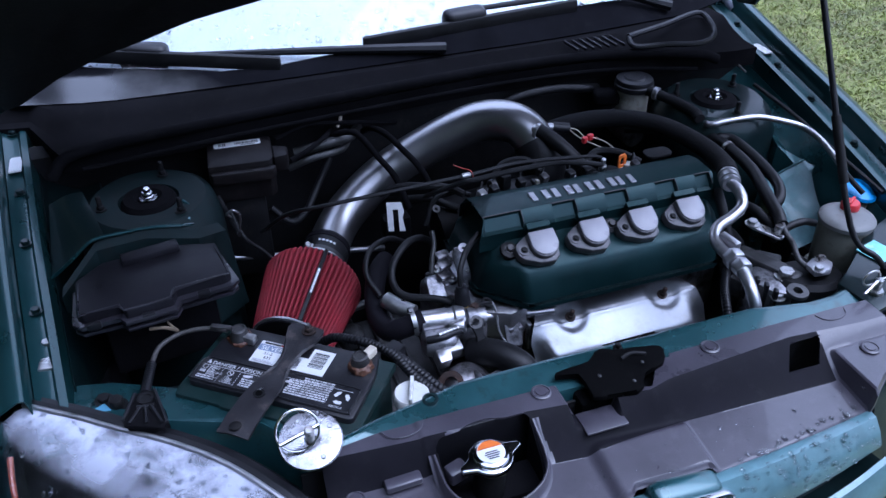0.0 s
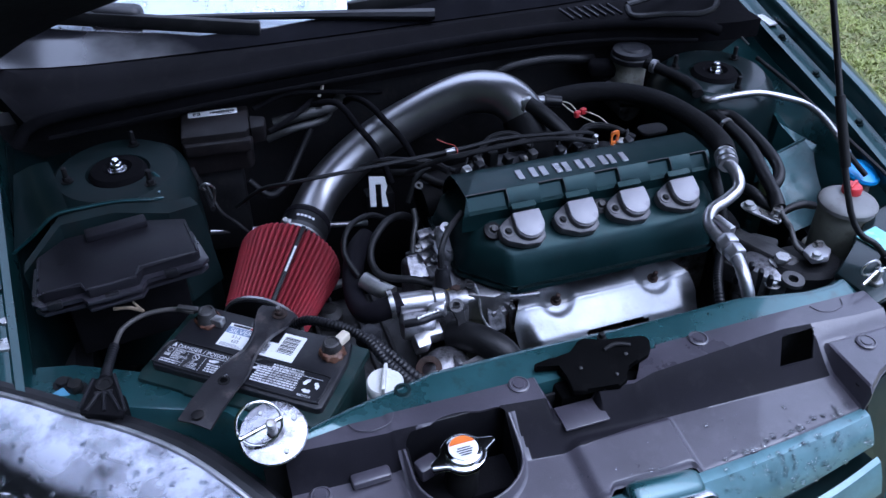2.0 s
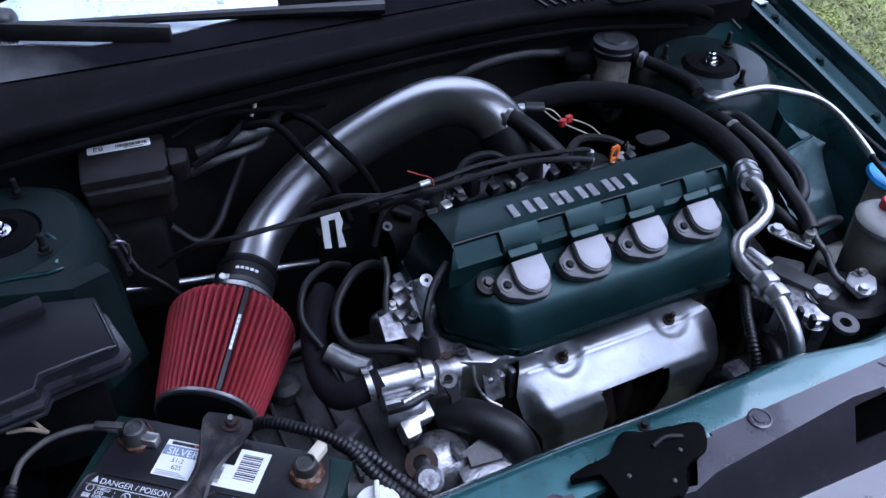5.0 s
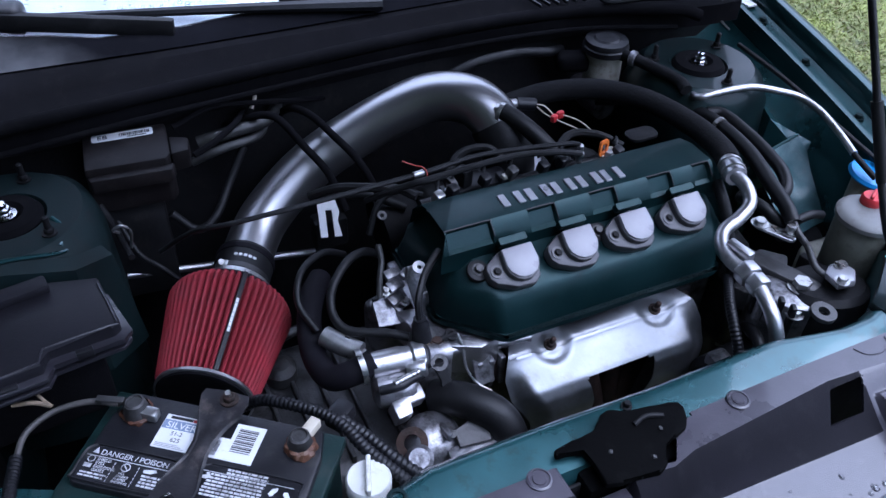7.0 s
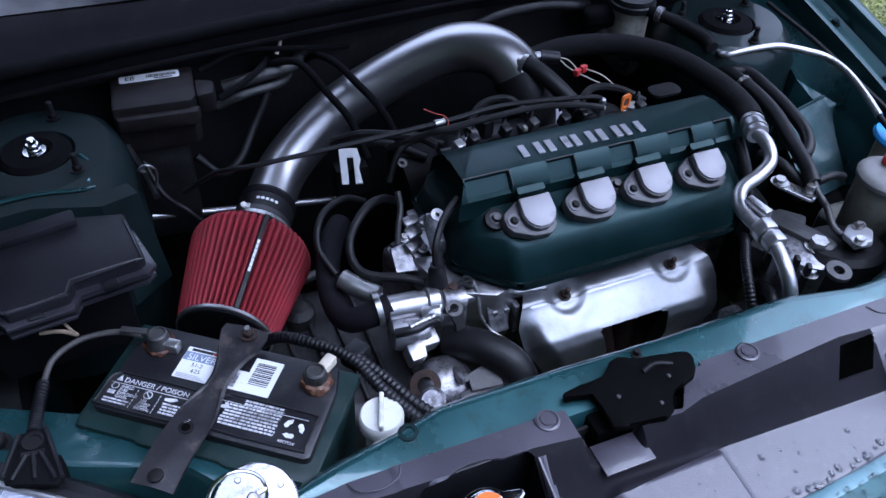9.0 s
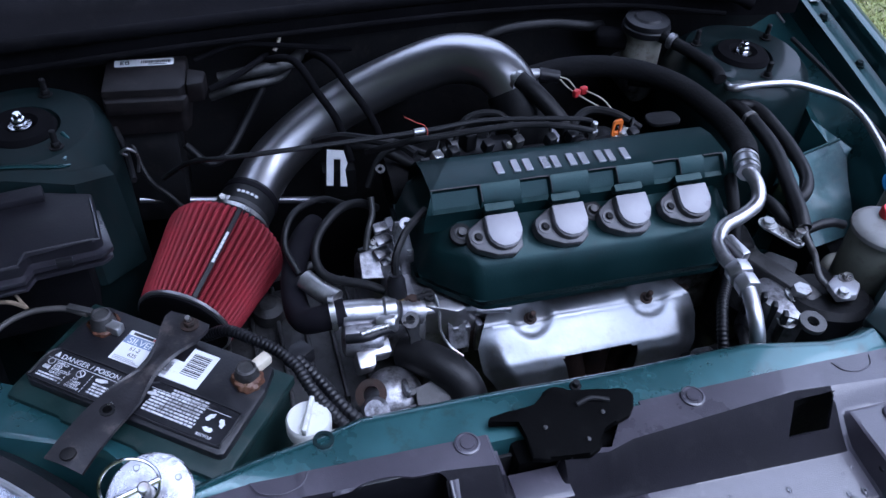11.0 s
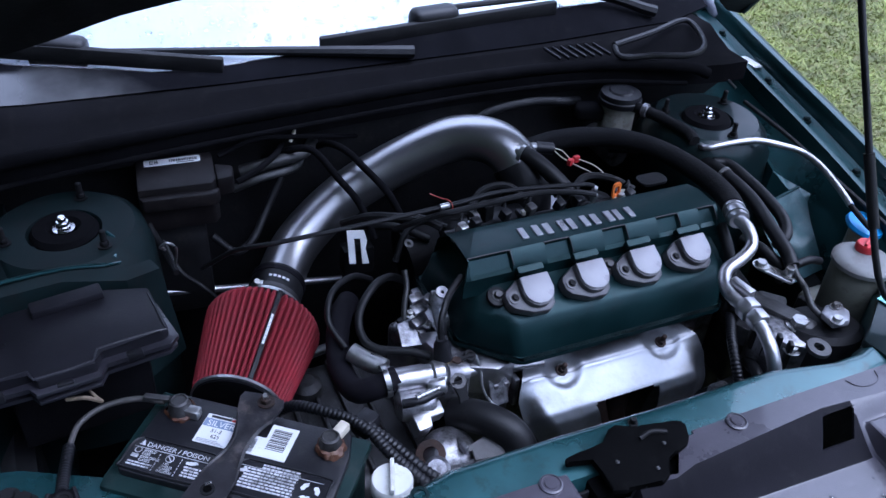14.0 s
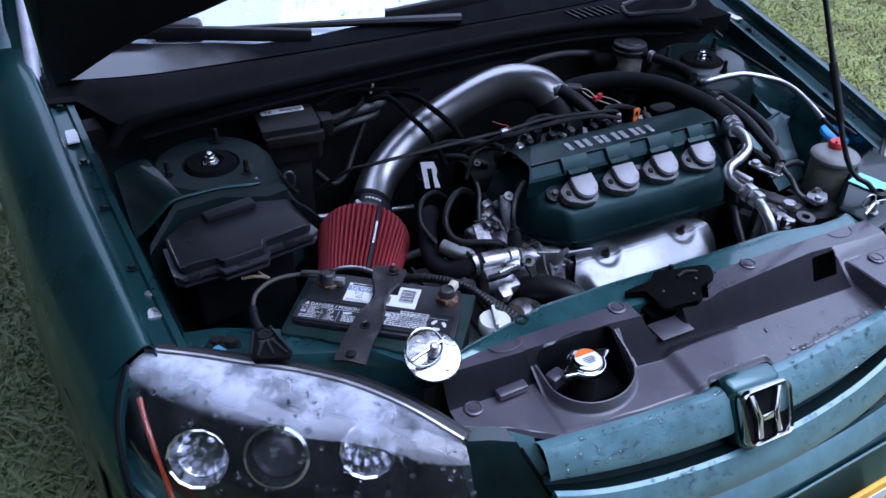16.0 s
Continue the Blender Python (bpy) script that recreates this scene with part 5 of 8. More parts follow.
def coil(at):
    """An ignition coil on the sloping front of the cover; local z 0 is the top of its cap."""
    c = thing("ignition_coil", at, "grey plastic ignition coil bolted to the green rocker cover", "ignition coil", "ignition coils")
    m = Matrix.Translation(at) @ Matrix.Rotation(radians(29), 4, "X")
    body = [(-0.0205, 0.020), (0.0205, 0.020), (0.0215, -0.002), (0.019, -0.010), (0.013, -0.017), (0.005, -0.0205), (-0.005, -0.0205), (-0.013, -0.017), (-0.019, -0.010), (-0.0215, -0.002)]
    part("flange", slab([(-0.043, 0.004), (-0.042, -0.008), (-0.036, -0.016), (-0.012, -0.0265), (0.012, -0.0285), (0.022, -0.020), (0.025, 0.018), (-0.020, 0.022), (-0.030, 0.016), (-0.040, 0.010)], -0.030, -0.0125, 0.002, 2, m), COILGREY, c)
    part("body", slab([(x * 1.05, y * 1.06 - 0.001) for x, y in body], -0.014, -0.003, 0.0018, 2, m), COILGREY, c)
    part("cap", slab(body, -0.003, 0.0, 0.0014, 2, m), CAPGREY, c, "pale grey cap")
    part("connector", slab(round_rect(0.038, 0.010, 0.002, 2), -0.012, -0.001, 0.001, 1, m @ Matrix.Translation((0.0, 0.030, 0))), COVER, c)
    part("bolt_well", lathed([(0.0055, 0), (0.0085, 0), (0.0085, 0.0016), (0.0055, 0.0016)], m @ Vector((-0.0315, -0.002, -0.0125)), (0, -0.485, 0.875)), COILGREY, c)
    bolt("coil_bolt", m @ Vector((-0.0315, -0.002, -0.0125)), (0, -0.485, 0.875), r=0.0044, parent=c, material=DARK, h=0.003)
    return c


first = coil((0.028, 0.259, 0.757))
for k in (1, 2, 3):
    copy_thing(first, Matrix.Translation((0.028 + 0.0865 * k, 0.259 + 0.0025 * k, 0.757 - 0.001 * k)))

# exhaust heat shield
shield = thing("heat_shield", (0.15, 0.17, 0.60), "pressed bare metal exhaust heat shield with rusty bolts", "heat shield")
bm = bmesh.new()
NXs, NYs = 80, 60
pts = {}
for i in range(NXs + 1):
    u = i / NXs
    for j in range(NYs + 1):
        v = j / NYs
        x0 = table(v, [(0, 0.022), (0.18, 0.004), (0.32, -0.008), (0.46, -0.003), (0.62, 0.018), (1, 0.035)])
        x1 = table(v, [(0, 0.258), (0.08, 0.276), (0.2, 0.290), (0.35, 0.300), (0.5, 0.298), (0.65, 0.284), (0.8, 0.258), (1, 0.235)])
        x = lerp(x0, x1, u)
        y = table(v, [(0, 0.262), (0.18, 0.228), (0.24, 0.220), (0.46, 0.182), (0.54, 0.173), (0.64, 0.168), (1.0, 0.170)])
        z = table(v, [(0, 0.634), (0.18, 0.627), (0.24, 0.622), (0.46, 0.596), (0.54, 0.584), (0.64, 0.560), (1.0, 0.46)])
        edge = ease(u, 0, 0.09) * (1 - ease(u, 0.88, 1.0))
        z -= (1 - edge) * 0.022 * ease(v, 0.2, 0.5)
        y += (1 - edge) * 0.012 * ease(v, 0.2, 0.5)
        for bx_ in (0.067, 0.232):
            d = math.hypot(x - bx_, (v - 0.17) * 0.19)
            z -= 0.007 * (1 - ease(d, 0.016, 0.034))
        z += 0.0015 * ease(abs(v - 0.22), 0.02, 0.0) + 0.0012 * noise.noise((x * 25, v * 5, 0.3))
        pts[i, j] = (x, y, z)
vs = {}
for i in range(NXs):
    for j in range(NYs):
        u, v = (i + 0.5) / NXs, (j + 0.5) / NYs
        if math.hypot(max(0, 0.355 - u, u - 0.64) / 0.035, max(0, 0.52 - v, v - 0.73) / 0.05) < 1:
            continue
        f = []
        for key in ((i, j), (i + 1, j), (i + 1, j + 1), (i, j + 1)):
            if key not in vs:
                vs[key] = bm.verts.new(pts[key])
            f.append(vs[key])
        bm.faces.new(f)
part("shell", thick(bm, 0.0015), SHIELD, shield, "", 50)
for bx_ in (0.067, 0.232):
    b = bolt("bolt", (bx_, 0.230, 0.6215), (0.0, -0.35, 0.94), 0.0058, shield, RUST, "rusty shield bolt", 1.45, 0.006)
    part("stud", cyl(bmesh.new(), 0.0035, 0.018, (bx_, 0.230, 0.6225), (0.0, -0.35, 0.94)), RUST, shield)
manifold = thing("exhaust_manifold", (0.15, 0.17, 0.45), "rusty cast exhaust manifold under the shield", "exhaust manifold")
for k in range(4):
    part("runner", hose([(0.03 + 0.085 * k, 0.25, 0.585), (0.04 + 0.08 * k, 0.238, 0.575), (0.09 + 0.045 * k, 0.232, 0.54), (0.14 + 0.02 * k, 0.228, 0.46)], 0.017, 12), RUST, manifold)
part("flange", box((0.32, 0.012, 0.05), (0.15, 0.25, 0.585), bevel=0.004), RUST, manifold)

# ---- intake ----
filt = thing("air_filter", (-0.30, 0.42, 0.62), "red cotton cone air filter with chrome end ring", "air filter")
FB, FE = Vector((-0.2897, 0.4621, 0.6204)), Vector((-0.3586, 0.3371, 0.6014))
fax = (FE - FB).normalized()
flen = (FE - FB).length
PLEATS = 54
bm = bmesh.new()
lathe(bm, [(0.052, -0.012), (0.062, -0.008), (0.0735, 0.000), (0.0785, 0.010), (0.0760, 0.030), (0.0612, flen - 0.020), (0.0578, flen - 0.004)], FB, fax, PLEATS * 4, wave=lambda i, r: (0.0004 if r < 0.053 else 0.0016 if r < 0.0625 and r > 0.0615 else 0.0042) * (0.85, 0.45, -1.7, 0.45)[i % 4])
part("pleats", bm, CLOTH, filt, "red pleated cotton", 18)
part("base_ring", lathed([(0.0405, -0.034), (0.0445, -0.034), (0.0455, -0.020), (0.050, -0.017), (0.064, -0.0115), (0.0675, -0.0070), (0.0670, -0.0035), (0.0560, -0.003)], FB, fax, 48), DARKSHADE, filt, "dark rubber collar")
part("end_ring", lathed([(0.0585, flen - 0.005), (0.0617, flen - 0.005), (0.0619, flen - 0.001), (0.0600, flen + 0.0003), (0.056, flen + 0.0003)], FB, fax, 48), TUBE, filt, "thin chrome end ring")
part("end_cap", lathed([(0.0595, flen - 0.001), (0.0580, flen + 0.003), (0.050, flen + 0.004), (0.03, flen + 0.002), (0, flen + 0.002)], FB, fax, 40), COWL, filt, "black rubber end cap")
side_v = Vector((0.18, -0.45, 0.88))
side_v = (side_v - fax * side_v.dot(fax)).normalized()
across = fax.cross(side_v)
m = Matrix((across, fax, side_v)).transposed().to_4x4()
sa, sb = FB + fax * 0.006 + side_v * 0.0826, FB + fax * (flen - 0.005) + side_v * 0.0622
sd = (sb - sa).normalized()
sn = across.cross(sd)
strip_m = Matrix.Translation(sa) @ Matrix((sd, across, -sn if sn.dot(side_v) < 0 else sn)).transposed().to_4x4()
L = (sb - sa).length
part("seam_strip", slab([(-0.004, -0.0034), (L, -0.0034), (L, 0.0034), (-0.004, 0.0034)], -0.006, 0.0005, 0.001, 1, strip_m), BLACK, filt, "black seam strip")
for k in range(7):
    part("strip_mark", slab([(0.036 + 0.0068 * k, -0.0017), (0.042 + 0.0068 * k, -0.0017), (0.042 + 0.0068 * k, 0.0017), (0.036 + 0.0068 * k, 0.0017)], 0.0005, 0.0009, 0, 1, strip_m), WHITE, filt)
part("clamp", lathed([(0.0445, -0.033), (0.0462, -0.032), (0.0462, -0.024), (0.0445, -0.023)], FB, fax, 40), STEEL, filt, "worm drive clamp")
scr = FB - fax * 0.030 + Vector((-0.016, 0.008, 0.043))
part("clamp_screw", slab(hexagon(0.0055), -0.010, 0.010, 0.001, 1, frame_at(scr, (0.2, -0.5, 0.8))), STEEL, filt, "clamp screw head")
part("clamp_housing", box((0.012, 0.010, 0.012), scr + Vector((0.006, 0.004, -0.006)), axis_turn(fax), 0.002), STEEL, filt)

pipe = thing("intake_pipe", (0.0, 0.55, 0.70), "satin aluminium cold air intake pipe", "intake pipe")
PIPE_PTS = [FB - fax * 0.030, FB - fax * 0.078, (-0.206, 0.584, 0.658), (-0.130, 0.615, 0.702), (-0.050, 0.620, 0.741), (0.030, 0.605, 0.780), (0.072, 0.586, 0.795), (0.105, 0.556, 0.797), (0.123, 0.530, 0.784), (0.131, 0.512, 0.766)]
part("tube", hose(PIPE_PTS, 0.0358, 32, 8), PIPE, pipe)
part("throttle_coupler", hose([(0.127, 0.521, 0.776), (0.133, 0.507, 0.758), (0.138, 0.495, 0.73), (0.140, 0.488, 0.69)], 0.0385, 28), RUBBER, pipe, "black elbow onto the throttle body")
part("coupler", lathed([(0.037, -0.086), (0.0402, -0.084), (0.0402, -0.032), (0.038, -0.030)], FB, fax, 40), RUBBER, pipe, "black silicone coupler")
for h in (-0.080, -0.046):
    part("band", lathed([(0.0402, h), (0.0414, h + 0.001), (0.0414, h + 0.008), (0.0402, h + 0.009)], FB, fax, 40), DARKSHADE if h < -0.06 else DULL, pipe, "clamp band")
for k in range(5):
    a = -0.2 + 0.16 * k
    d = (side_v * math.cos(a) + across * math.sin(a))
    q = FB - fax * 0.058 + d * 0.0404
    mm = Matrix.Translation(q) @ Matrix((d.cross(fax), fax, d)).transposed().to_4x4()
    part("coupler_mark", slab(round_rect(0.0048, 0.004, 0.001, 2), -0.0005, 0.0005, 0, 1, mm), WHITE, pipe)
part("breather_nipple", hose([(0.118, 0.515, 0.800), (0.130, 0.497, 0.806)], 0.011, 14, 2), STEEL, pipe)
part("side_nipple", hose([(0.145, 0.545, 0.785), (0.178, 0.552, 0.778)], 0.008, 14, 2), STEEL, pipe)
br = thing("breather_hose", (0.16, 0.47, 0.75), "black rubber breather hose", "hose")
part("hose", hose([(0.126, 0.502, 0.805), (0.142, 0.48, 0.797), (0.163, 0.453, 0.778), (0.18, 0.425, 0.757), (0.186, 0.40, 0.75)], 0.0125, 14), RUBBER, br)
part("hose_clamp", lathed([(0.013, 0), (0.0145, 0), (0.0145, 0.006), (0.013, 0.006)], (0.124, 0.504, 0.804), (0.5, -0.8, -0.1)), STEEL, br)
for k in range(6):
    part("end_rib", lathed([(0.0125, 0), (0.0145, 0.001), (0.0145, 0.0025), (0.0125, 0.0035)], Vector((0.1775, 0.43, 0.7575)).lerp(Vector((0.186, 0.402, 0.7505)), k / 5), (0.25, -0.9, -0.25), 16), RUBBER, br)

# throttle body and inlet manifold behind the cover
inlet = thing("inlet_manifold", (0.12, 0.52, 0.55), "dark dusty inlet manifold behind the engine", "inlet manifold")
part("plenum", hose([(-0.05, 0.53, 0.62), (0.10, 0.53, 0.635), (0.30, 0.53, 0.62)], 0.055, 18), DARK, inlet)
for k in range(4):
    part("runner", hose([(0.02 + 0.085 * k, 0.53, 0.66), (0.02 + 0.085 * k, 0.48, 0.69), (0.02 + 0.085 * k, 0.42, 0.64)], 0.021, 12), DARK, inlet)
part("throttle_body", cyl(bmesh.new(), 0.045, 0.07, (0.152, 0.48, 0.645)), ALU, inlet)
part("fuel_rail", hose([(-0.03, 0.43, 0.735), (0.28, 0.43, 0.735)], 0.008, 10), BLACK, inlet)
for k in range(4):
    part("injector", box((0.014, 0.02, 0.03), (0.005 + 0.085 * k, 0.425, 0.742), None, 0.003), BLACK, inlet)
    part("injector_clip", box((0.010, 0.008, 0.008), (0.005 + 0.085 * k, 0.418, 0.758), None, 0.002), RESERVOIR if k % 2 else STEEL, inlet)
part("breather_box", box((0.09, 0.04, 0.04), (0.06, 0.44, 0.73), None, 0.008), BLACK, inlet)
part("stud", cyl(bmesh.new(), 0.0045, 0.03, (0.215, 0.428, 0.742)), STEEL, inlet)
part("stud_nut", slab(hexagon(0.0075), 0, 0.007, 0.001, 1, frame_at((0.215, 0.428, 0.752))), STEEL, inlet)
part("valve", box((0.018, 0.022, 0.026), (0.035, 0.435, 0.762), Matrix.Rotation(0.3, 3, "Z"), 0.004), DARK, inlet, "small solenoid valve")
part("valve_clip", lathed([(0.006, 0), (0.012, 0), (0.012, 0.008), (0.006, 0.008)], (0.005, 0.418, 0.765), (0.9, 0.2, 0.1), 14), DULL, inlet)
for x, y, z in ((-0.03, 0.39, 0.757), (0.245, 0.402, 0.762)):
    bolt("bolt", (x, y, z), r=0.006, parent=inlet)
part("cover_plate", slab(round_rect(0.05, 0.03, 0.012), 0, 0.006, 0.002, 2, Matrix.Translation((0.325, 0.435, 0.755))), DARK, inlet)

cable = thing("throttle_cables", (0, 0.42, 0.76), "two thin black throttle cables with a red tie", "cable")
part("outer_cable", hose([(-0.36, 0.50, 0.71), (-0.32, 0.46, 0.76), (-0.275, 0.428, 0.783), (-0.174, 0.421, 0.790), (-0.03, 0.427, 0.790), (0.06, 0.434, 0.791), (0.175, 0.418, 0.789), (0.205, 0.42, 0.78)], 0.0034, 8), RUBBER, cable)
part("outer_cable", hose([(-0.10, 0.45, 0.75), (-0.05, 0.42, 0.782), (-0.02, 0.414, 0.788), (0.09, 0.418, 0.789), (0.155, 0.406, 0.788), (0.20, 0.405, 0.775)], 0.0042, 8), RUBBER, cable)
part("ferrule", hose([(-0.042, 0.426, 0.7905), (-0.028, 0.427, 0.7905)], 0.0045, 10, 2), STEEL, cable)
part("cable_tie", hose([(-0.052, 0.440, 0.806), (-0.038, 0.432, 0.801), (-0.030, 0.426, 0.800), (-0.026, 0.420, 0.795), (-0.028, 0.415, 0.786)], 0.0008, 6), TIE, cable, "thin red cable tie")
dip = thing("dipstick", (0.232, 0.405, 0.75), "dipstick with an orange plastic handle", "dipstick")
part("handle", sweep(bmesh.new(), [[Vector((0.236, 0.402, 0.776)) + Vector((x * 0.9, x * 0.2, y)) + Vector((0, t, 0)) for x, y in o_] for o_, t in ((round_rect(0.018, 0.024, 0.005), 0), (round_rect(0.010, 0.014, 0.003), 0), (round_rect(0.010, 0.014, 0.003), 0.004), (round_rect(0.018, 0.024, 0.005), 0.004), (round_rect(0.018, 0.024, 0.005), 0))], True), ORANGE, dip)
part("stem", cyl(bmesh.new(), 0.004, 0.06, (0.236, 0.405, 0.705)), STEEL, dip)
redc = thing("sensor_connector", (0.234, 0.525, 0.74), "red crimp connectors on thin sensor wires", "wiring")
part("plug", box((0.012, 0.009, 0.012), (0.230, 0.523, 0.757), Matrix.Rotation(0.4, 3, "Z"), 0.003), REDCAP, redc)
part("plug", box((0.012, 0.009, 0.012), (0.242, 0.526, 0.759), Matrix.Rotation(0.2, 3, "Z"), 0.003), REDCAP, redc)
part("sensor_body", hose([(0.178, 0.552, 0.778), (0.208, 0.548, 0.772)], 0.010, 12, 2), BLACK, redc)
for a, b, c in (((0.21, 0.548, 0.772), (0.222, 0.54, 0.77), (0.232, 0.525, 0.759)), ((0.243, 0.525, 0.76), (0.262, 0.50, 0.757), (0.27, 0.46, 0.75)), ((0.212, 0.547, 0.768), (0.225, 0.53, 0.758), (0.255, 0.49, 0.75))):
    part("wire", hose([a, b, c], 0.0011, 6), CREAM, redc)

# ---- engine's near end: coolant outlet, hoses ----
outlet = thing("coolant_outlet", (-0.13, 0.26, 0.58), "cast aluminium coolant outlet and thermostat housing", "thermostat housing")
part("outlet_tube", lathed([(0.0, 0), (0.0135, 0), (0.0162, 0.002), (0.0162, 0.040), (0.0145, 0.043), (0.0145, 0.050), (0.0175, 0.053), (0.0175, 0.066), (0.0135, 0.070), (0, 0.070)], (-0.172, 0.256, 0.660), (1, -0.09, -0.02), 28), TUBE, outlet, "machined outlet spigot")
part("side_port", lathed([(0, 0), (0.011, 0), (0.012, 0.003), (0.012, 0.020), (0.010, 0.023), (0, 0.023)], (-0.130, 0.238, 0.652), (0.9, -0.35, 0.25), 22), TUBE, outlet)
part("casting", box((0.075, 0.05, 0.06), (-0.105, 0.262, 0.612), Matrix.Rotation(0.1, 3, "Z"), 0.010, 3), ALU, outlet)
part("neck_casting", hose([(-0.105, 0.250, 0.656), (-0.09, 0.252, 0.650), (-0.072, 0.252, 0.645)], 0.0155, 18), ALU, outlet)
part("lower_barrel", lathed([(0, 0), (0.014, 0.001), (0.020, 0.005), (0.0215, 0.012), (0.0215, 0.044), (0.018, 0.050), (0, 0.050)], (-0.176, 0.236, 0.636), (1, -0.15, -0.02), 28), ALU, outlet, "rounded lower barrel")
part("stepped_block", slab([(-0.026, -0.012), (-0.006, -0.016), (0.000, -0.005), (0.020, -0.010), (0.026, 0.010), (0.006, 0.016), (0.002, 0.006), (-0.020, 0.010)], -0.024, 0.0, 0.003, 2, Matrix.Translation((-0.142, 0.206, 0.640)) @ Matrix.Rotation(0.35, 4, "Z") @ Matrix.Rotation(0.35, 4, "X")), TUBE, outlet, "bright stepped casting")
part("dark_clip", hose([(-0.172, 0.222, 0.652), (-0.150, 0.216, 0.657), (-0.132, 0.221, 0.656), (-0.116, 0.226, 0.652)], 0.006, 10), BLACK, outlet)
part("chain", ribbed([(-0.155, 0.218, 0.661), (-0.138, 0.221, 0.662), (-0.120, 0.226, 0.660), (-0.108, 0.236, 0.664)], 0.0042, 0.006), STEEL, outlet, "braided clip")
part("lower_dome", lathed([(0.036, -0.03), (0.037, 0.0), (0.034, 0.010), (0.024, 0.019), (0.010, 0.023), (0, 0.0235)], (-0.124, 0.176, 0.588), (0.1, -0.35, 0.93), 32), ALU, outlet, "domed lower casting")
part("dome_rib", box((0.008, 0.05, 0.012), (-0.112, 0.176, 0.607), Matrix.Rotation(-0.35, 3, "X"), 0.003), ALU, outlet)
part("gasket_ring", lathed([(0.010, 0), (0.018, 0), (0.019, 0.004), (0.010, 0.005)], (-0.153, 0.170, 0.606), (-0.3, -0.4, 0.85), 24), RUST, outlet, "rusty ring")
part("ring_boss", lathed([(0, 0), (0.016, 0), (0.017, 0.008), (0.012, 0.012), (0, 0.012)], (-0.152, 0.152, 0.596), (-0.2, -0.4, 0.88), 24), ALU, outlet)
part("pale_plate", slab([(-0.022, -0.012), (0.018, -0.016), (0.024, 0.006), (0.004, 0.016), (-0.02, 0.010)], 0, 0.004, 0.001, 1, Matrix.Translation((-0.082, 0.156, 0.604)) @ Matrix.Rotation(0.3, 4, "X")), DULL, outlet, "pale worn plate")
part("mount_plate", slab([(-0.03, -0.018), (0.03, -0.022), (0.036, 0.014), (0.01, 0.02), (-0.03, 0.016)], 0, 0.006, 0.002, 2, Matrix.Translation((-0.088, 0.135, 0.590)) @ Matrix.Rotation(0.25, 4, "X")), ALU, outlet)
part("small_screw", lathed([(0, 0), (0.005, 0), (0.005, 0.006), (0, 0.007)], (-0.108, 0.158, 0.612), (0, -0.4, 0.9), 12), BLACK, outlet)
part("sensor_nut", slab(hexagon(0.010), 0, 0.006, 0.001, 1, frame_at((-0.101, 0.262, 0.667))), BRASS, outlet, "brass sensor nut")
part("sensor_base", lathed([(0, 0), (0.013, 0), (0.013, 0.006), (0, 0.006)], (-0.101, 0.262, 0.661), (0, 0, 1), 20), RUST, outlet)
part("sensor_plug", hose([(-0.101, 0.262, 0.672), (-0.102, 0.264, 0.686), (-0.103, 0.266, 0.704)], lambda t: 0.0125 - 0.002 * t - 0.0025 * (t > 0.75), 14, 4), BLACK, outlet, "black sensor plug")
part("sensor_lead", hose([(-0.103, 0.266, 0.702), (-0.101, 0.275, 0.722), (-0.09, 0.29, 0.735), (-0.077, 0.304, 0.742), (-0.053, 0.322, 0.75)], 0.0048, 8), RUBBER, outlet)
bolt("bolt", (-0.083, 0.258, 0.660), r=0.0065, parent=outlet, material=RUST)
part("clip_ring", lathed([(0.005, 0), (0.0085, 0), (0.0085, 0.003), (0.005, 0.003)], (-0.062, 0.262, 0.662), (0.2, -0.3, 0.9), 16), DARK, outlet)
part("clip_tail", hose([(-0.082, 0.258, 0.664), (-0.070, 0.260, 0.664), (-0.056, 0.262, 0.662)], 0.0035, 8), DARK, outlet)
part("cable_guide", hose([(-0.054, 0.262, 0.662), (-0.050, 0.250, 0.645), (-0.050, 0.238, 0.62), (-0.040, 0.226, 0.600), (-0.025, 0.215, 0.590)], 0.0022, 8), STEEL, outlet)
part("lug", lathed([(0.0055, 0), (0.0105, 0), (0.0105, 0.003), (0.0055, 0.003), (0.0055, 0)], (-0.092, 0.232, 0.655), (-0.1, -0.5, 0.85), 22), DULL, outlet, "lifting lug")
part("lug_web", slab([(-0.010, 0.008), (0.012, 0.008), (0.008, -0.012), (0.016, -0.03), (-0.006, -0.03), (-0.004, -0.012)], 0, 0.005, 0.001, 1, Matrix.Translation((-0.092, 0.228, 0.648)) @ Matrix.Rotation(radians(50), 4, "X")), DARK, outlet)
part("bracket", slab([(-0.014, -0.014), (0.012, -0.016), (0.006, 0.016), (-0.010, 0.02)], 0, 0.005, 0.002, 2, Matrix.Translation((-0.172, 0.292, 0.646)) @ Matrix.Rotation(0.3, 4, "X")), ALU, outlet)

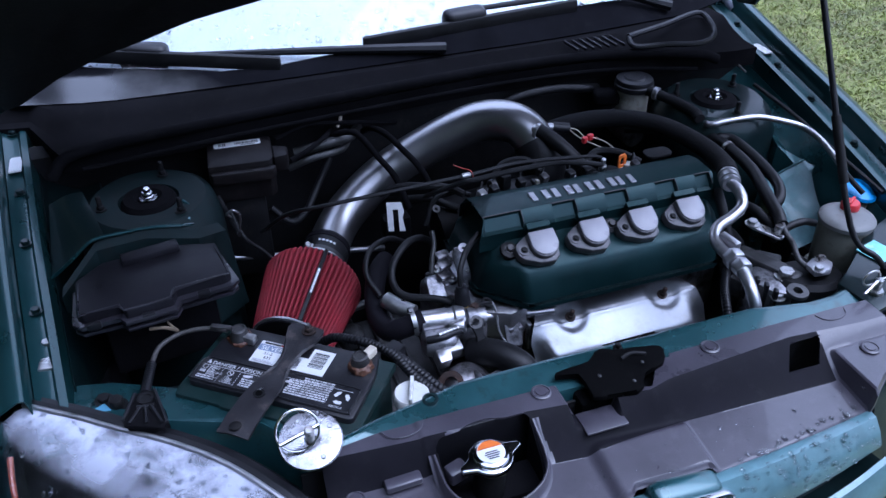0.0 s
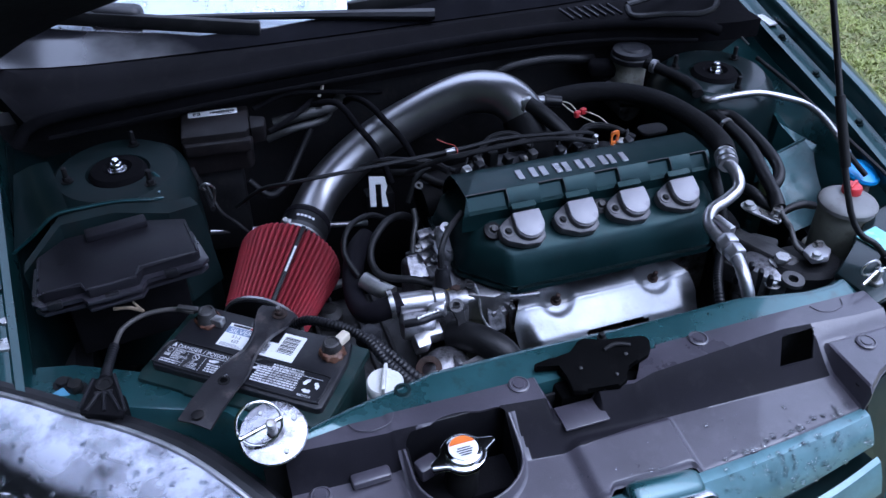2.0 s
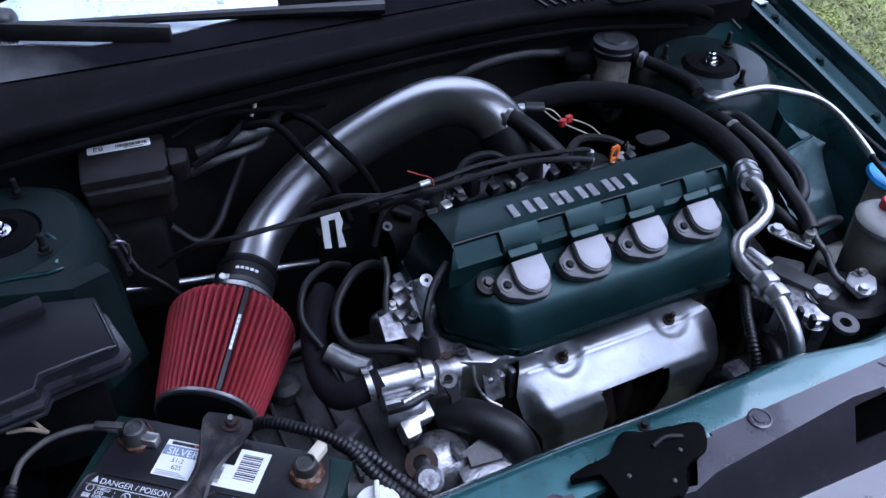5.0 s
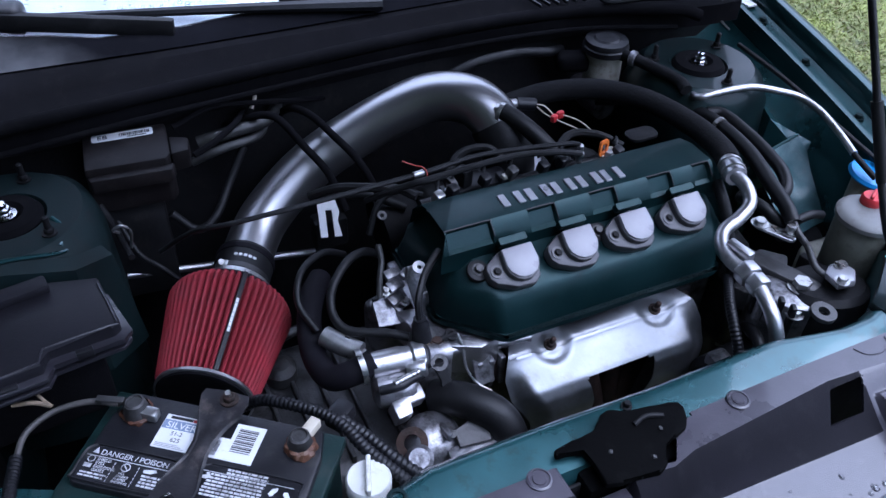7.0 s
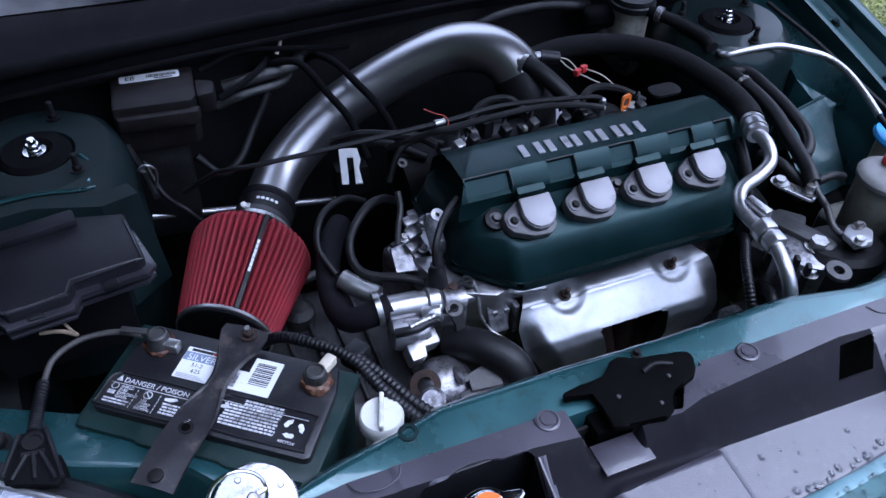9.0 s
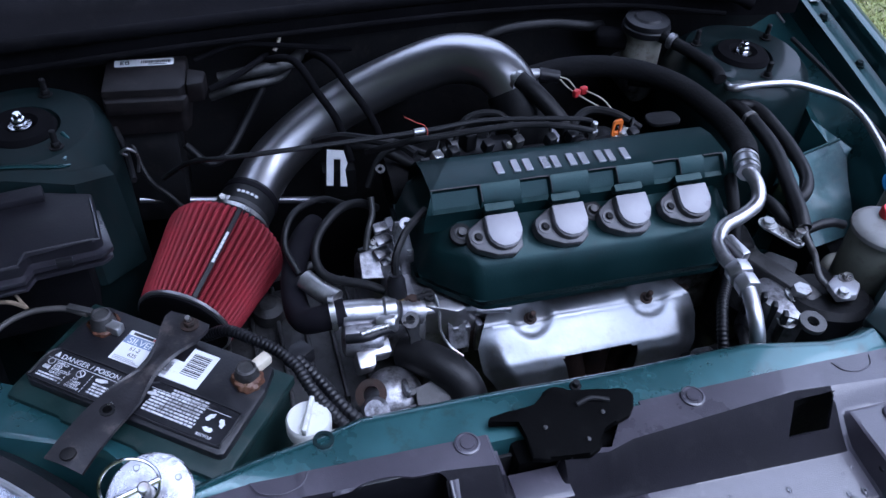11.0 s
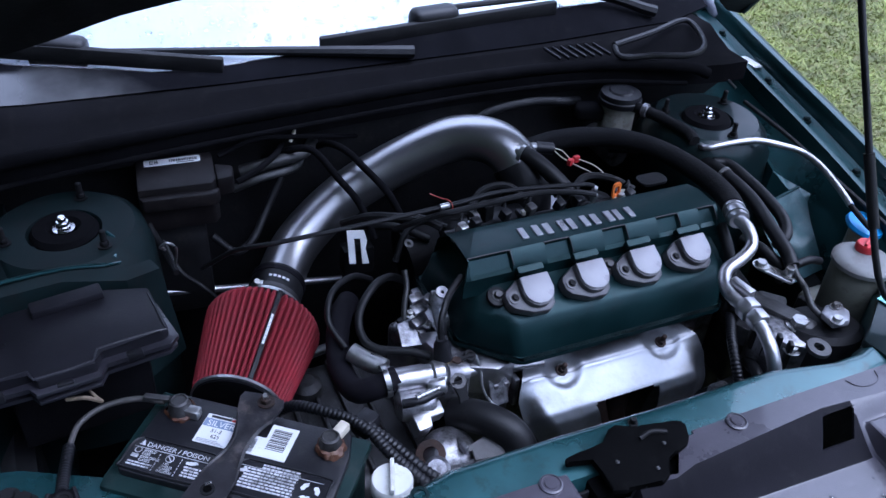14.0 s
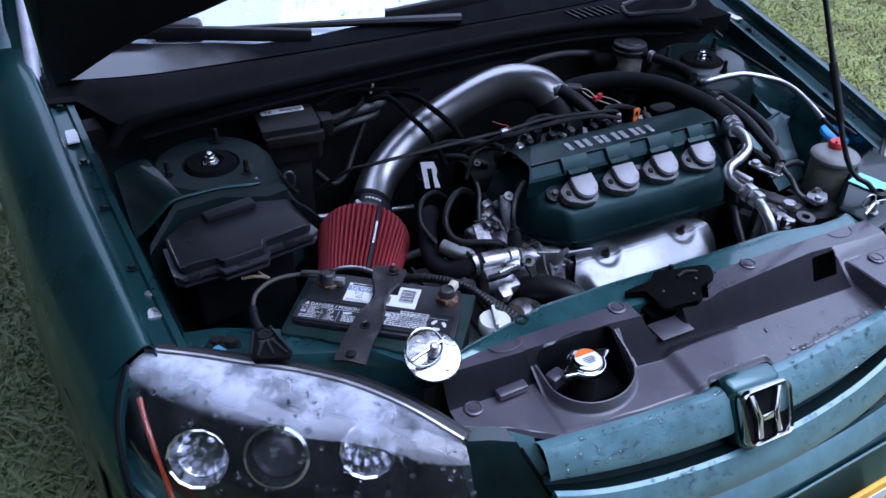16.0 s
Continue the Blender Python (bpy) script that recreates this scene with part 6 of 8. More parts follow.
alt = thing("sensor_housing", (-0.10, 0.36, 0.58), "cast aluminium distributor end housing with clips", "engine housing")
part("body", box((0.06, 0.05, 0.10), (-0.098, 0.375, 0.585), Matrix.Rotation(0.25, 3, "Z"), 0.012, 3), ALU, alt)
part("pale_face", slab([(-0.012, -0.018), (0.020, -0.022), (0.012, 0.014), (0.006, 0.017), (-0.011, 0.017)], 0, 0.004, 0.001, 1, Matrix.Translation((-0.119, 0.346, 0.648)) @ Matrix.Rotation(0.7, 4, "X")), ALU, alt, "pale flat lug")
for k, (x, y, z, s) in enumerate(((-0.100, 0.364, 0.692, 1.0), (-0.098, 0.356, 0.679, 1.15), (-0.101, 0.347, 0.664, 1.1), (-0.092, 0.352, 0.645, 1.3), (-0.083, 0.360, 0.690, 0.8))):
    part("fin_block", box((0.020 * s, 0.014 * s, 0.009), (x, y, z), Matrix.Rotation(0.2 + 0.1 * k, 3, "Z") @ Matrix.Rotation(0.35, 3, "X"), 0.0025), ALU, alt)
part("upright_plate", slab([(-0.010, -0.045), (0.012, -0.045), (0.011, 0.028), (-0.004, 0.032), (-0.010, 0.02)], 0, 0.006, 0.002, 2, Matrix.Translation((-0.078, 0.335, 0.688)) @ Matrix.Rotation(radians(70), 4, "X") @ Matrix.Rotation(0.15, 4, "Z")), ALU, alt, "upright cast lug")
part("lug_top", lathed([(0.003, 0), (0.0085, 0), (0.0085, 0.003), (0.003, 0.003)], (-0.073, 0.337, 0.716), (0, -0.5, 0.85), 16), SILVER, alt)
part("rod", hose([(-0.122, 0.348, 0.672), (-0.116, 0.362, 0.69), (-0.107, 0.378, 0.705), (-0.106, 0.392, 0.722)], 0.0042, 10), DARKPIPE, alt)
part("clip_band", box((0.03, 0.006, 0.006), (-0.118, 0.352, 0.672), Matrix.Rotation(0.3, 3, "Z"), 0.002), BLACK, alt)
for x, y, z in ((-0.112, 0.352, 0.676), (-0.088, 0.345, 0.656), (-0.070, 0.330, 0.676)):
    bolt("bolt", (x, y, z), (0, -0.4, 0.9), r=0.0045, parent=alt)

def hose_thing(name, pts, r, label, seg=14, material=None, parts=None):
    h = thing(name, pts[0], label, "hose", "coolant hoses")
    part("hose", hose(pts, r, seg), material or RUBBER, h)
    for at, d, rr in parts or ():
        part("hose_clamp", lathed([(rr, 0), (rr + 0.002, 0), (rr + 0.002, 0.007), (rr, 0.007)], at, d, 24), STEEL, h, "spring hose clamp")
    return h


hose_thing("coolant_hose", [(-0.165, 0.257, 0.664), (-0.195, 0.258, 0.655), (-0.216, 0.276, 0.640), (-0.220, 0.325, 0.632), (-0.212, 0.365, 0.648), (-0.195, 0.40, 0.660), (-0.175, 0.43, 0.655)], 0.0160, "thick black rubber coolant hose bent back", 16, DARKSHADE, [((-0.178, 0.2575, 0.663), (-1, 0.05, -0.1), 0.0197)])
hose_thing("coolant_hose", [(-0.098, 0.222, 0.606), (-0.085, 0.205, 0.617), (-0.066, 0.182, 0.622), (-0.046, 0.160, 0.614), (-0.036, 0.142, 0.590), (-0.034, 0.13, 0.54)], 0.022, "thick black radiator hose bent over", 18)
hose_thing("vacuum_hose", [(-0.112, 0.278, 0.664), (-0.135, 0.290, 0.669), (-0.176, 0.312, 0.669), (-0.188, 0.336, 0.678), (-0.180, 0.362, 0.695), (-0.150, 0.39, 0.708), (-0.12, 0.41, 0.70), (-0.09, 0.43, 0.67)], 0.0058, "thin black hose looping back", 10)
hose_thing("vacuum_hose", [(-0.21, 0.335, 0.66), (-0.222, 0.37, 0.682), (-0.205, 0.405, 0.700), (-0.165, 0.44, 0.69), (-0.13, 0.46, 0.66)], 0.0045, "thin black hose looping back", 10)
hose_thing("metal_coolant_pipe", [(-0.172, 0.285, 0.655), (-0.19, 0.305, 0.657), (-0.205, 0.325, 0.660)], 0.013, "short grey coolant pipe stub", 14, STEEL)
hose_thing("brake_pipe", [(-0.407, 0.600, 0.602), (-0.307, 0.600, 0.584), (-0.22, 0.595, 0.574), (-0.135, 0.59, 0.564)], 0.0055, "grey metal strut brace bar", 10, TUBE)
hose_thing("vacuum_hose", [(-0.16, 0.50, 0.74), (-0.13, 0.475, 0.762), (-0.10, 0.455, 0.768), (-0.06, 0.44, 0.765), (-0.04, 0.42, 0.76)], 0.006, "thin black hose behind the engine", 8)
hose_thing("wiring_loom", [(-0.145, 0.705, 0.745), (-0.13, 0.668, 0.775), (-0.115, 0.62, 0.786), (-0.10, 0.575, 0.778), (-0.078, 0.53, 0.755), (-0.06, 0.50, 0.71)], 0.0055, "black taped wiring loom over the pipe", 10, COWL)
hose_thing("wiring_loom", [(-0.225, 0.705, 0.745), (-0.20, 0.665, 0.775), (-0.165, 0.63, 0.79), (-0.14, 0.58, 0.765), (-0.12, 0.54, 0.74), (-0.11, 0.50, 0.70)], 0.0055, "black taped wiring loom over the pipe", 10, COWL)
hose_thing("wiring_loom", [(-0.30, 0.655, 0.79), (-0.24, 0.67, 0.80), (-0.18, 0.672, 0.793), (-0.11, 0.685, 0.775), (-0.06, 0.71, 0.755)], 0.004, "thin black loom along the bulkhead", 8, COWL)
hose_thing("heater_pipe", [(-0.27, 0.66, 0.755), (-0.22, 0.655, 0.765), (-0.17, 0.665, 0.766), (-0.14, 0.71, 0.76)], 0.009, "dull metal heater pipe at the bulkhead", 12, DARKPIPE)
hose_thing("heater_pipe", [(-0.285, 0.645, 0.735), (-0.24, 0.64, 0.75), (-0.185, 0.655, 0.75), (-0.16, 0.71, 0.745)], 0.006, "dull metal heater pipe at the bulkhead", 12, DARKPIPE)
hose_thing("heater_hose", [(0.09, 0.70, 0.75), (0.12, 0.675, 0.77), (0.17, 0.67, 0.788), (0.24, 0.672, 0.79), (0.30, 0.665, 0.785), (0.34, 0.69, 0.77)], 0.008, "black heater hose along the bulkhead", 10)

hose_thing("wiring_loom", [(-0.40, 0.60, 0.70), (-0.385, 0.57, 0.66), (-0.36, 0.55, 0.64), (-0.33, 0.54, 0.60)], 0.0035, "thin black wire below the control module", 8)
hose_thing("wiring_loom", [(-0.33, 0.60, 0.69), (-0.30, 0.59, 0.66), (-0.27, 0.60, 0.67), (-0.24, 0.63, 0.70), (-0.21, 0.65, 0.74)], 0.006, "black loom drooping along the bulkhead", 10)
hose_thing("wiring_loom", [(-0.12, 0.60, 0.66), (-0.09, 0.56, 0.68), (-0.06, 0.53, 0.69), (-0.02, 0.50, 0.68)], 0.007, "black loom behind the engine", 10)
hose_thing("hook_wire", [(-0.392, 0.535, 0.70), (-0.388, 0.53, 0.73), (-0.398, 0.525, 0.745), (-0.408, 0.53, 0.737), (-0.402, 0.535, 0.728)], 0.002, "bent steel hook wire", 8, STEEL)
hose_thing("vacuum_hose", [(-0.10, 0.44, 0.70), (-0.08, 0.455, 0.735), (-0.05, 0.46, 0.745), (-0.02, 0.445, 0.74)], 0.0045, "thin black hose behind the rocker cover", 8)
hose_thing("vacuum_hose", [(0.02, 0.46, 0.74), (0.05, 0.48, 0.765), (0.09, 0.475, 0.77), (0.11, 0.45, 0.755)], 0.0055, "thin black hose behind the rocker cover", 8)
hose_thing("vacuum_hose", [(0.19, 0.45, 0.75), (0.22, 0.465, 0.765), (0.26, 0.455, 0.762), (0.29, 0.43, 0.75)], 0.006, "black hose beside the dipstick", 8)
plugs = thing("injector_plugs", (-0.02, 0.41, 0.75), "black and grey wiring plugs behind the rocker cover", "wiring plug")
for x, y, z, mt in ((-0.016, 0.405, 0.762, STEEL), (0.006, 0.408, 0.765, BLACK), (0.055, 0.412, 0.766, BLACK), (0.098, 0.415, 0.764, DULL), (0.142, 0.408, 0.766, BLACK), (0.175, 0.412, 0.764, BLACK), (0.262, 0.405, 0.762, BLACK)):
    part("plug", box((0.014, 0.014, 0.018), (x, y, z), Matrix.Rotation(0.3, 3, "Z") @ Matrix.Rotation(0.3, 3, "X"), 0.003), mt, plugs)
    part("wire", hose([(x, y + 0.004, z + 0.008), (x + 0.008, y + 0.018, z + 0.012), (x + 0.014, y + 0.035, z - 0.01)], 0.0018, 6), RUBBER, plugs)
part("eyelet", lathed([(0.003, 0), (0.0065, 0), (0.0065, 0.002), (0.003, 0.002)], (-0.085, 0.43, 0.735), (0, -0.5, 0.85), 14), DULL, plugs)

tagb = thing("bracket_tag", (-0.125, 0.55, 0.62), "white painted slotted bracket on the bulkhead side", "bracket")
part("plate", slab([(-0.015, -0.028), (-0.0045, -0.028), (-0.0045, 0.012), (0.005, 0.012), (0.005, -0.028), (0.016, -0.028), (0.012, -0.004), (0.016, 0.008), (0.012, 0.026), (-0.015, 0.026)], 0, 0.003, 0.0006, 1, Matrix.Translation((-0.124, 0.54, 0.662)) @ Matrix.Rotation(radians(38), 4, "X") @ Matrix.Rotation(radians(-10), 4, "Z")), WHITE, tagb)
part("mount", box((0.05, 0.03, 0.05), (-0.12, 0.555, 0.63), None, 0.005), DARK, tagb)

# ---- battery ----
BC, BA = Vector((-0.3825, 0.165, 0)), radians(-37.5)
BM = Matrix.Translation(BC) @ Matrix.Rotation(BA, 4, "Z")


def bat_rect(u0, u1, v0, v1):
    return [(u0, v0), (u1, v0), (u1, v1), (u0, v1)]


bat = thing("battery", (BC.x, BC.y, 0.50), "black car battery with worn labels and corroded terminals", "battery")
part("case", slab(bat_rect(-0.121, 0.121, -0.067, 0.064), 0.50, 0.698, 0.006, 2, BM), CASE, bat, "dark green-black case")
part("lip", slab([(-0.127, -0.060), (-0.124, -0.073), (-0.06, -0.073), (-0.055, -0.076), (-0.03, -0.076), (-0.025, -0.073), (0.03, -0.073), (0.035, -0.076), (0.06, -0.076), (0.065, -0.073), (0.124, -0.073), (0.127, -0.06), (0.127, 0.066), (-0.127, 0.066)], 0.690, 0.7035, 0.003, 2, BM), CASE, bat, "moulded rim")
part("lid", slab([(-0.116, -0.05), (-0.11, -0.054), (0.11, -0.054), (0.116, -0.05), (0.113, 0.030), (0.105, 0.062), (-0.105, 0.062), (-0.113, 0.03)], 0.700, 0.7125, 0.004, 2, BM), CASETOP, bat, "black lid")
part("vent_cover", slab(round_rect(0.096, 0.040, 0.006), 0, 0.0025, 0.001, 1, BM @ Matrix.Translation((-0.066, -0.030, 0.7122))), CASETOP, bat)
part("vent_cover", slab(round_rect(0.102, 0.042, 0.006), 0, 0.0025, 0.001, 1, BM @ Matrix.Translation((0.056, -0.026, 0.7122))), CASETOP, bat)


def sticker(u0, u1, v0, v1, z, material, parent, label=""):
    return part("label", slab(bat_rect(u0, u1, v0, v1), z, z + 0.0005, 0, 1, BM), material, parent, label)


s1 = sticker(-0.057, -0.010, 0.002, 0.043, 0.7126, WHITE, bat, "white printed label")
part("print_block", slab(bat_rect(-0.0565, -0.0105, 0.0255, 0.0365), 0.7132, 0.7134, 0, 1, BM), INKBLUE, s1, "blue printed band")
part("print_block", slab(bat_rect(-0.052, -0.028, 0.0380, 0.0415), 0.7132, 0.7134, 0, 1, BM), INK, s1)
part("print_block", slab(bat_rect(-0.0275, -0.013, 0.0380, 0.0415), 0.7132, 0.7134, 0, 1, BM), INKRED, s1)
letters("label_text", "SILVER", 0.0112, BM @ Matrix.Translation((-0.0525, 0.0268, 0.71345)), WHITE, s1, 0.00008)
letters("label_text", "51-2", 0.0070, BM @ Matrix.Translation((-0.044, 0.0185, 0.7132)), INK, s1, 0.00008)
letters("label_text", "625", 0.0070, BM @ Matrix.Translation((-0.041, 0.0110, 0.7132)), INK, s1, 0.00008)
part("print_bar", slab(bat_rect(-0.018, -0.012, 0.008, 0.0105), 0.7132, 0.7134, 0, 1, BM), INK, s1)
for k in range(3):
    part("print_bar", slab(bat_rect(-0.054, -0.022 - 0.004 * k, 0.0035 + 0.0018 * k, 0.0043 + 0.0018 * k), 0.7132, 0.7134, 0, 1, BM), SILVER, s1)
s2 = sticker(0.001, 0.049, 0.003, 0.028, 0.7126, WHITE, bat, "white barcode label")
s3 = sticker(0.018, 0.049, 0.028, 0.048, 0.7126, WHITE, bat, "white barcode label")
for k in range(13):
    part("barcode_line", slab(bat_rect(0.022 + 0.00005 * k, 0.043, 0.014 + 0.0023 * k, 0.0148 + 0.0023 * k + 0.0004 * (k % 3)), 0.7132, 0.7134, 0, 1, BM), INK, s2)
part("print_block", slab(bat_rect(0.003, 0.010, 0.006, 0.024), 0.7132, 0.7133, 0, 1, BM), SILVER, s2)
W1 = mat("worn_white_print", (0.62, 0.63, 0.66), 0.6, 0, 0, 0, 300, 0.1, 60, (0.08, 0.08, 0.085), 0.45)
ZT = 0.7148
letters("warning_text", "DANGER / POISON", 0.0084, BM @ Matrix.Translation((-0.098, -0.020, ZT)), W1, bat)
part("warning_sign", slab([(-0.106, -0.0195), (-0.0995, -0.0195), (-0.10275, -0.0125)], ZT, ZT + 0.0003, 0, 1, BM), W1, bat)
part("rule", slab(bat_rect(-0.110, -0.022, -0.0228, -0.0221), ZT, ZT + 0.0003, 0, 1, BM), W1, bat)
def print_lines(u0, u1, v0, count, pitch, height, ragged):
    """Rows of small printed dashes too fine to read."""
    for k in range(count):
        bm_, u, end = bmesh.new(), u0 + random.uniform(0, ragged), u1 - random.uniform(0, ragged)
        while u < end:
            w = min(end - u, random.uniform(0.0022, 0.0062))
            prism(bm_, bat_rect(u, u + w, v0 - pitch * k, v0 - pitch * k + height), ZT, ZT + 0.0003, 0, 1, BM)
            u += w + random.uniform(0.0007, 0.0013)
        part("print_line", bm_, W1, bat)


random.seed(4)
for k, word in enumerate(("SHIELD", "EYES", "EXPLOSIVE", "GASES")):
    letters("warning_text", word, 0.0046, BM @ Matrix.Translation((-0.0975, -0.0270 - 0.0041 * k, ZT)), W1, bat)
print_lines(-0.108, -0.080, -0.0428, 2, 0.0034, 0.0017, 0.002)
part("pictogram", lathed([(0.0030, 0), (0.0040, 0), (0.0040, 0.0003), (0.0030, 0.0003)], BM @ Vector((-0.1035, -0.0262, ZT)), (0, 0, 1), 18), W1, bat)
part("pictogram", slab(bat_rect(-0.1075, -0.1000, -0.0362, -0.0316), ZT, ZT + 0.0003, 0, 1, BM), W1, bat)
part("pictogram", lathed([(0.0038, 0), (0.0048, 0), (0.0048, 0.0003), (0.0038, 0.0003)], BM @ Vector((-0.066, -0.0285, ZT)), (0, 0, 1), 20), W1, bat)
part("pictogram", slab([(-0.0692, -0.0262), (-0.0684, -0.0254), (-0.0628, -0.0308), (-0.0636, -0.0316)], ZT, ZT + 0.0003, 0, 1, BM), W1, bat)
for k, word in enumerate(("NO", "SPARKS", "FLAMES", "SMOKING")):
    letters("warning_text", word, 0.0038, BM @ Matrix.Translation((-0.0700 - 0.001 * k, -0.0370 - 0.0033 * k, ZT)), W1, bat)
part("pictogram", slab([(-0.048, -0.027), (-0.036, -0.0245), (-0.034, -0.027), (-0.040, -0.030), (-0.047, -0.030)], ZT, ZT + 0.0003, 0, 1, BM), W1, bat)
print_lines(-0.049, -0.026, -0.0345, 4, 0.0036, 0.0021, 0.003)
for u0 in (-0.0785, -0.0535):
    for k in range(6):
        part("rule", slab(bat_rect(u0, u0 + 0.0007, -0.0478 + 0.004 * k, -0.0454 + 0.004 * k), ZT, ZT + 0.0003, 0, 1, BM), W1, bat)
print_lines(0.030, 0.074, -0.0085, 2, 0.0036, 0.0020, 0.004)
print_lines(0.012, 0.074, -0.0165, 7, 0.0038, 0.0022, 0.003)
part("pictogram", slab([(0.008, -0.019), (0.016, -0.016), (0.018, -0.019), (0.014, -0.0215), (0.009, -0.0215)], ZT, ZT + 0.0003, 0, 1, BM), W1, bat)
part("rule", slab(bat_rect(0.008, 0.100, -0.0132, -0.0127), ZT, ZT + 0.0003, 0, 1, BM), W1, bat)
for k in range(3):
    a = math.tau * k / 3 + 0.5
    part("recycle_mark", slab([(0.0885 + 0.011 * math.cos(a + d) * f, -0.026 + 0.011 * math.sin(a + d) * f) for d, f in ((-0.75, 1), (-0.25, 1.05), (0.3, 1.0), (0.55, 0.75), (0.3, 0.5), (-0.2, 0.6), (-0.6, 0.6))], ZT, ZT + 0.0003, 0, 1, BM), W1, bat)
letters("recycle_text", "RECYCLE", 0.0042, BM @ Matrix.Translation((0.079, -0.0435, ZT)), W1, bat)
for u0, u1, v0, v1 in ((-0.1135, -0.0185, -0.0505, -0.0095), (0.0045, 0.1065, -0.0475, -0.0045)):
    part("panel_border", hose([BM @ Vector((u, v, 0.7146)) for u, v in ((u0 + 0.008, v1), (u1 - 0.008, v1), (u1, v1 - 0.008), (u1, v0 + 0.006), (u1 - 0.006, v0), (u0 + 0.006, v0), (u0, v0 + 0.006), (u0, v1 - 0.008), (u0 + 0.008, v1))], 0.0013, 6, 3), BLACK, bat, "moulded border of the label panel")
for u, lab in ((-0.088, "worn lead terminal clamp"), (0.089, "terminal crusted with orange corrosion")):
    at = BM @ Vector((u, 0.036, 0.712))
    post = part("terminal", lathed([(0.0, 0), (0.0145, 0), (0.0125, 0.011), (0.0105, 0.015), (0.0105, 0.019), (0.0085, 0.0205), (0.0075, 0.018), (0, 0.018)], at, (0, 0, 1), 24), DULL, bat, lab)
    cr = bmesh.new()
    lathe(cr, [(0.011, 0.010), (0.0145, 0.008), (0.016, 0.004), (0.0165, 0.001), (0.014, 0.0003)] if u > 0 else [(0.0145, 0.006), (0.0165, 0.004), (0.0165, 0.001)], at, (0, 0, 1), 48)
    for v in cr.verts:
        q = (v.co - at) * 160
        v.co += Vector((0, -0.002 if u > 0 else 0, 0)) + (v.co - at) * 0.18 * noise.noise(q) + Vector((0, 0, 0.002 * noise.noise(q * 2)))
    part("corrosion", cr, CORRODED, post, "orange corrosion crust")
    part("clamp_lug", box((0.022, 0.012, 0.012), BM @ Vector((u + (0.014 if u < 0 else 0.004), 0.034 if u < 0 else 0.056, 0.719)), Matrix.Rotation(BA + (0 if u < 0 else 1.3), 3, "Z"), 0.002), STEEL if u < 0 else CREAM, post)
strap = thing("battery_strap", BM @ Vector((0, 0, 0.712)), "black painted steel battery hold-down bar, scratched", "battery clamp")
top_z = [(0.072, 0.7265), (0.03, 0.7225), (0.0, 0.7225), (-0.05, 0.7245), (-0.09, 0.7235), (-0.122, 0.715)]
rows = []
for v, w in ((0.074, 0.0235), (0.066, 0.026), (0.050, 0.022), (0.030, 0.013), (0.012, 0.0085), (-0.004, 0.0085), (-0.02, 0.013), (-0.04, 0.019), (-0.07, 0.0205), (-0.10, 0.021), (-0.122, 0.0215)):
    z = table(-v, [(-a, b) for a, b in top_z])
    u = -0.002 - 0.07 * max(0, -v) - 0.02 * max(0, v)
    rows.append([BM @ Vector((u + w * k, v, z + 0.0025 * (abs(k) == 1) * (w < 0.014) + 0.002 * (abs(k) < 0.6))) for k in (-1, -0.85, -0.3, 0.3, 0.85, 1)])
part("bar", thick(sweep(bmesh.new(), rows), 0.0035), mat("worn_black_paint", (0.02, 0.019, 0.022), 0.4, 0.1, 0, 0.3, 300, 0.3, 40, (0.09, 0.075, 0.07), 0.25), strap, "", 50)
part("end_rivet", lathed([(0, 0), (0.0075, 0), (0.0075, 0.0016), (0.005, 0.0026), (0, 0.0028)], BM @ Vector((-0.0105, -0.112, 0.7205)), (0, 0.1, 1), 18), DARK, strap, "flat rivet")
# near-black disc paints the shade of a hole in the bar
part("hole", lathed([(0, 0), (0.0062, 0), (0.0062, 0.0006), (0, 0.0006)], BM @ Vector((-0.006, -0.06, 0.7262)), (0, 0, 1), 18), GREASE, strap, "black disc painted as a hole")
part("bright_chip", box((0.006, 0.0022, 0.0006), BM @ Vector((-0.008, -0.0535, 0.7275)), Matrix.Rotation(0.2, 3, "Z"), 0.0002), STEEL, strap, "small bright mark")
part("hole_rim", lathed([(0.0045, 0), (0.0075, 0), (0.0075, 0.0012), (0.0045, 0.0012)], BM @ Vector((-0.006, -0.06, 0.7262)), (0, 0, 1), 18), DARK, strap)
part("hook_rod", hose([BM @ Vector((0.004, 0.062, 0.742)), BM @ Vector((0.002, 0.066, 0.72)), BM @ Vector((0.0, 0.069, 0.62))], 0.003, 8), STEEL, strap)
bolt("nut", BM @ Vector((0.003, 0.064, 0.7275)), r=0.0065, parent=strap, material=RUST)

lead = thing("battery_cable", (-0.47, 0.27, 0.70), "black battery earth cable in a ribbed sleeve", "cable")
part("core", hose([(-0.445, 0.255, 0.726), (-0.472, 0.272, 0.724), (-0.507, 0.275, 0.722), (-0.535, 0.262, 0.718), (-0.548, 0.238, 0.712)], 0.0033, 10), GREYCABLE, lead, "dusty grey cable")
part("sleeve", ribbed([(-0.548, 0.238, 0.712), (-0.553, 0.205, 0.718), (-0.556, 0.160, 0.734)], 0.0065, 0.005), BLACK, lead)
part("crimp", box((0.03, 0.008, 0.006), (-0.452, 0.262, 0.728), Matrix.Rotation(-0.5, 3, "Z"), 0.002), DULL, lead, "dull crimp lug")
part("loose_end", hose([(-0.545, 0.302, 0.72), (-0.525, 0.295, 0.722), (-0.509, 0.285, 0.721)], 0.0024, 8), TAN, lead, "frayed tan wire end")
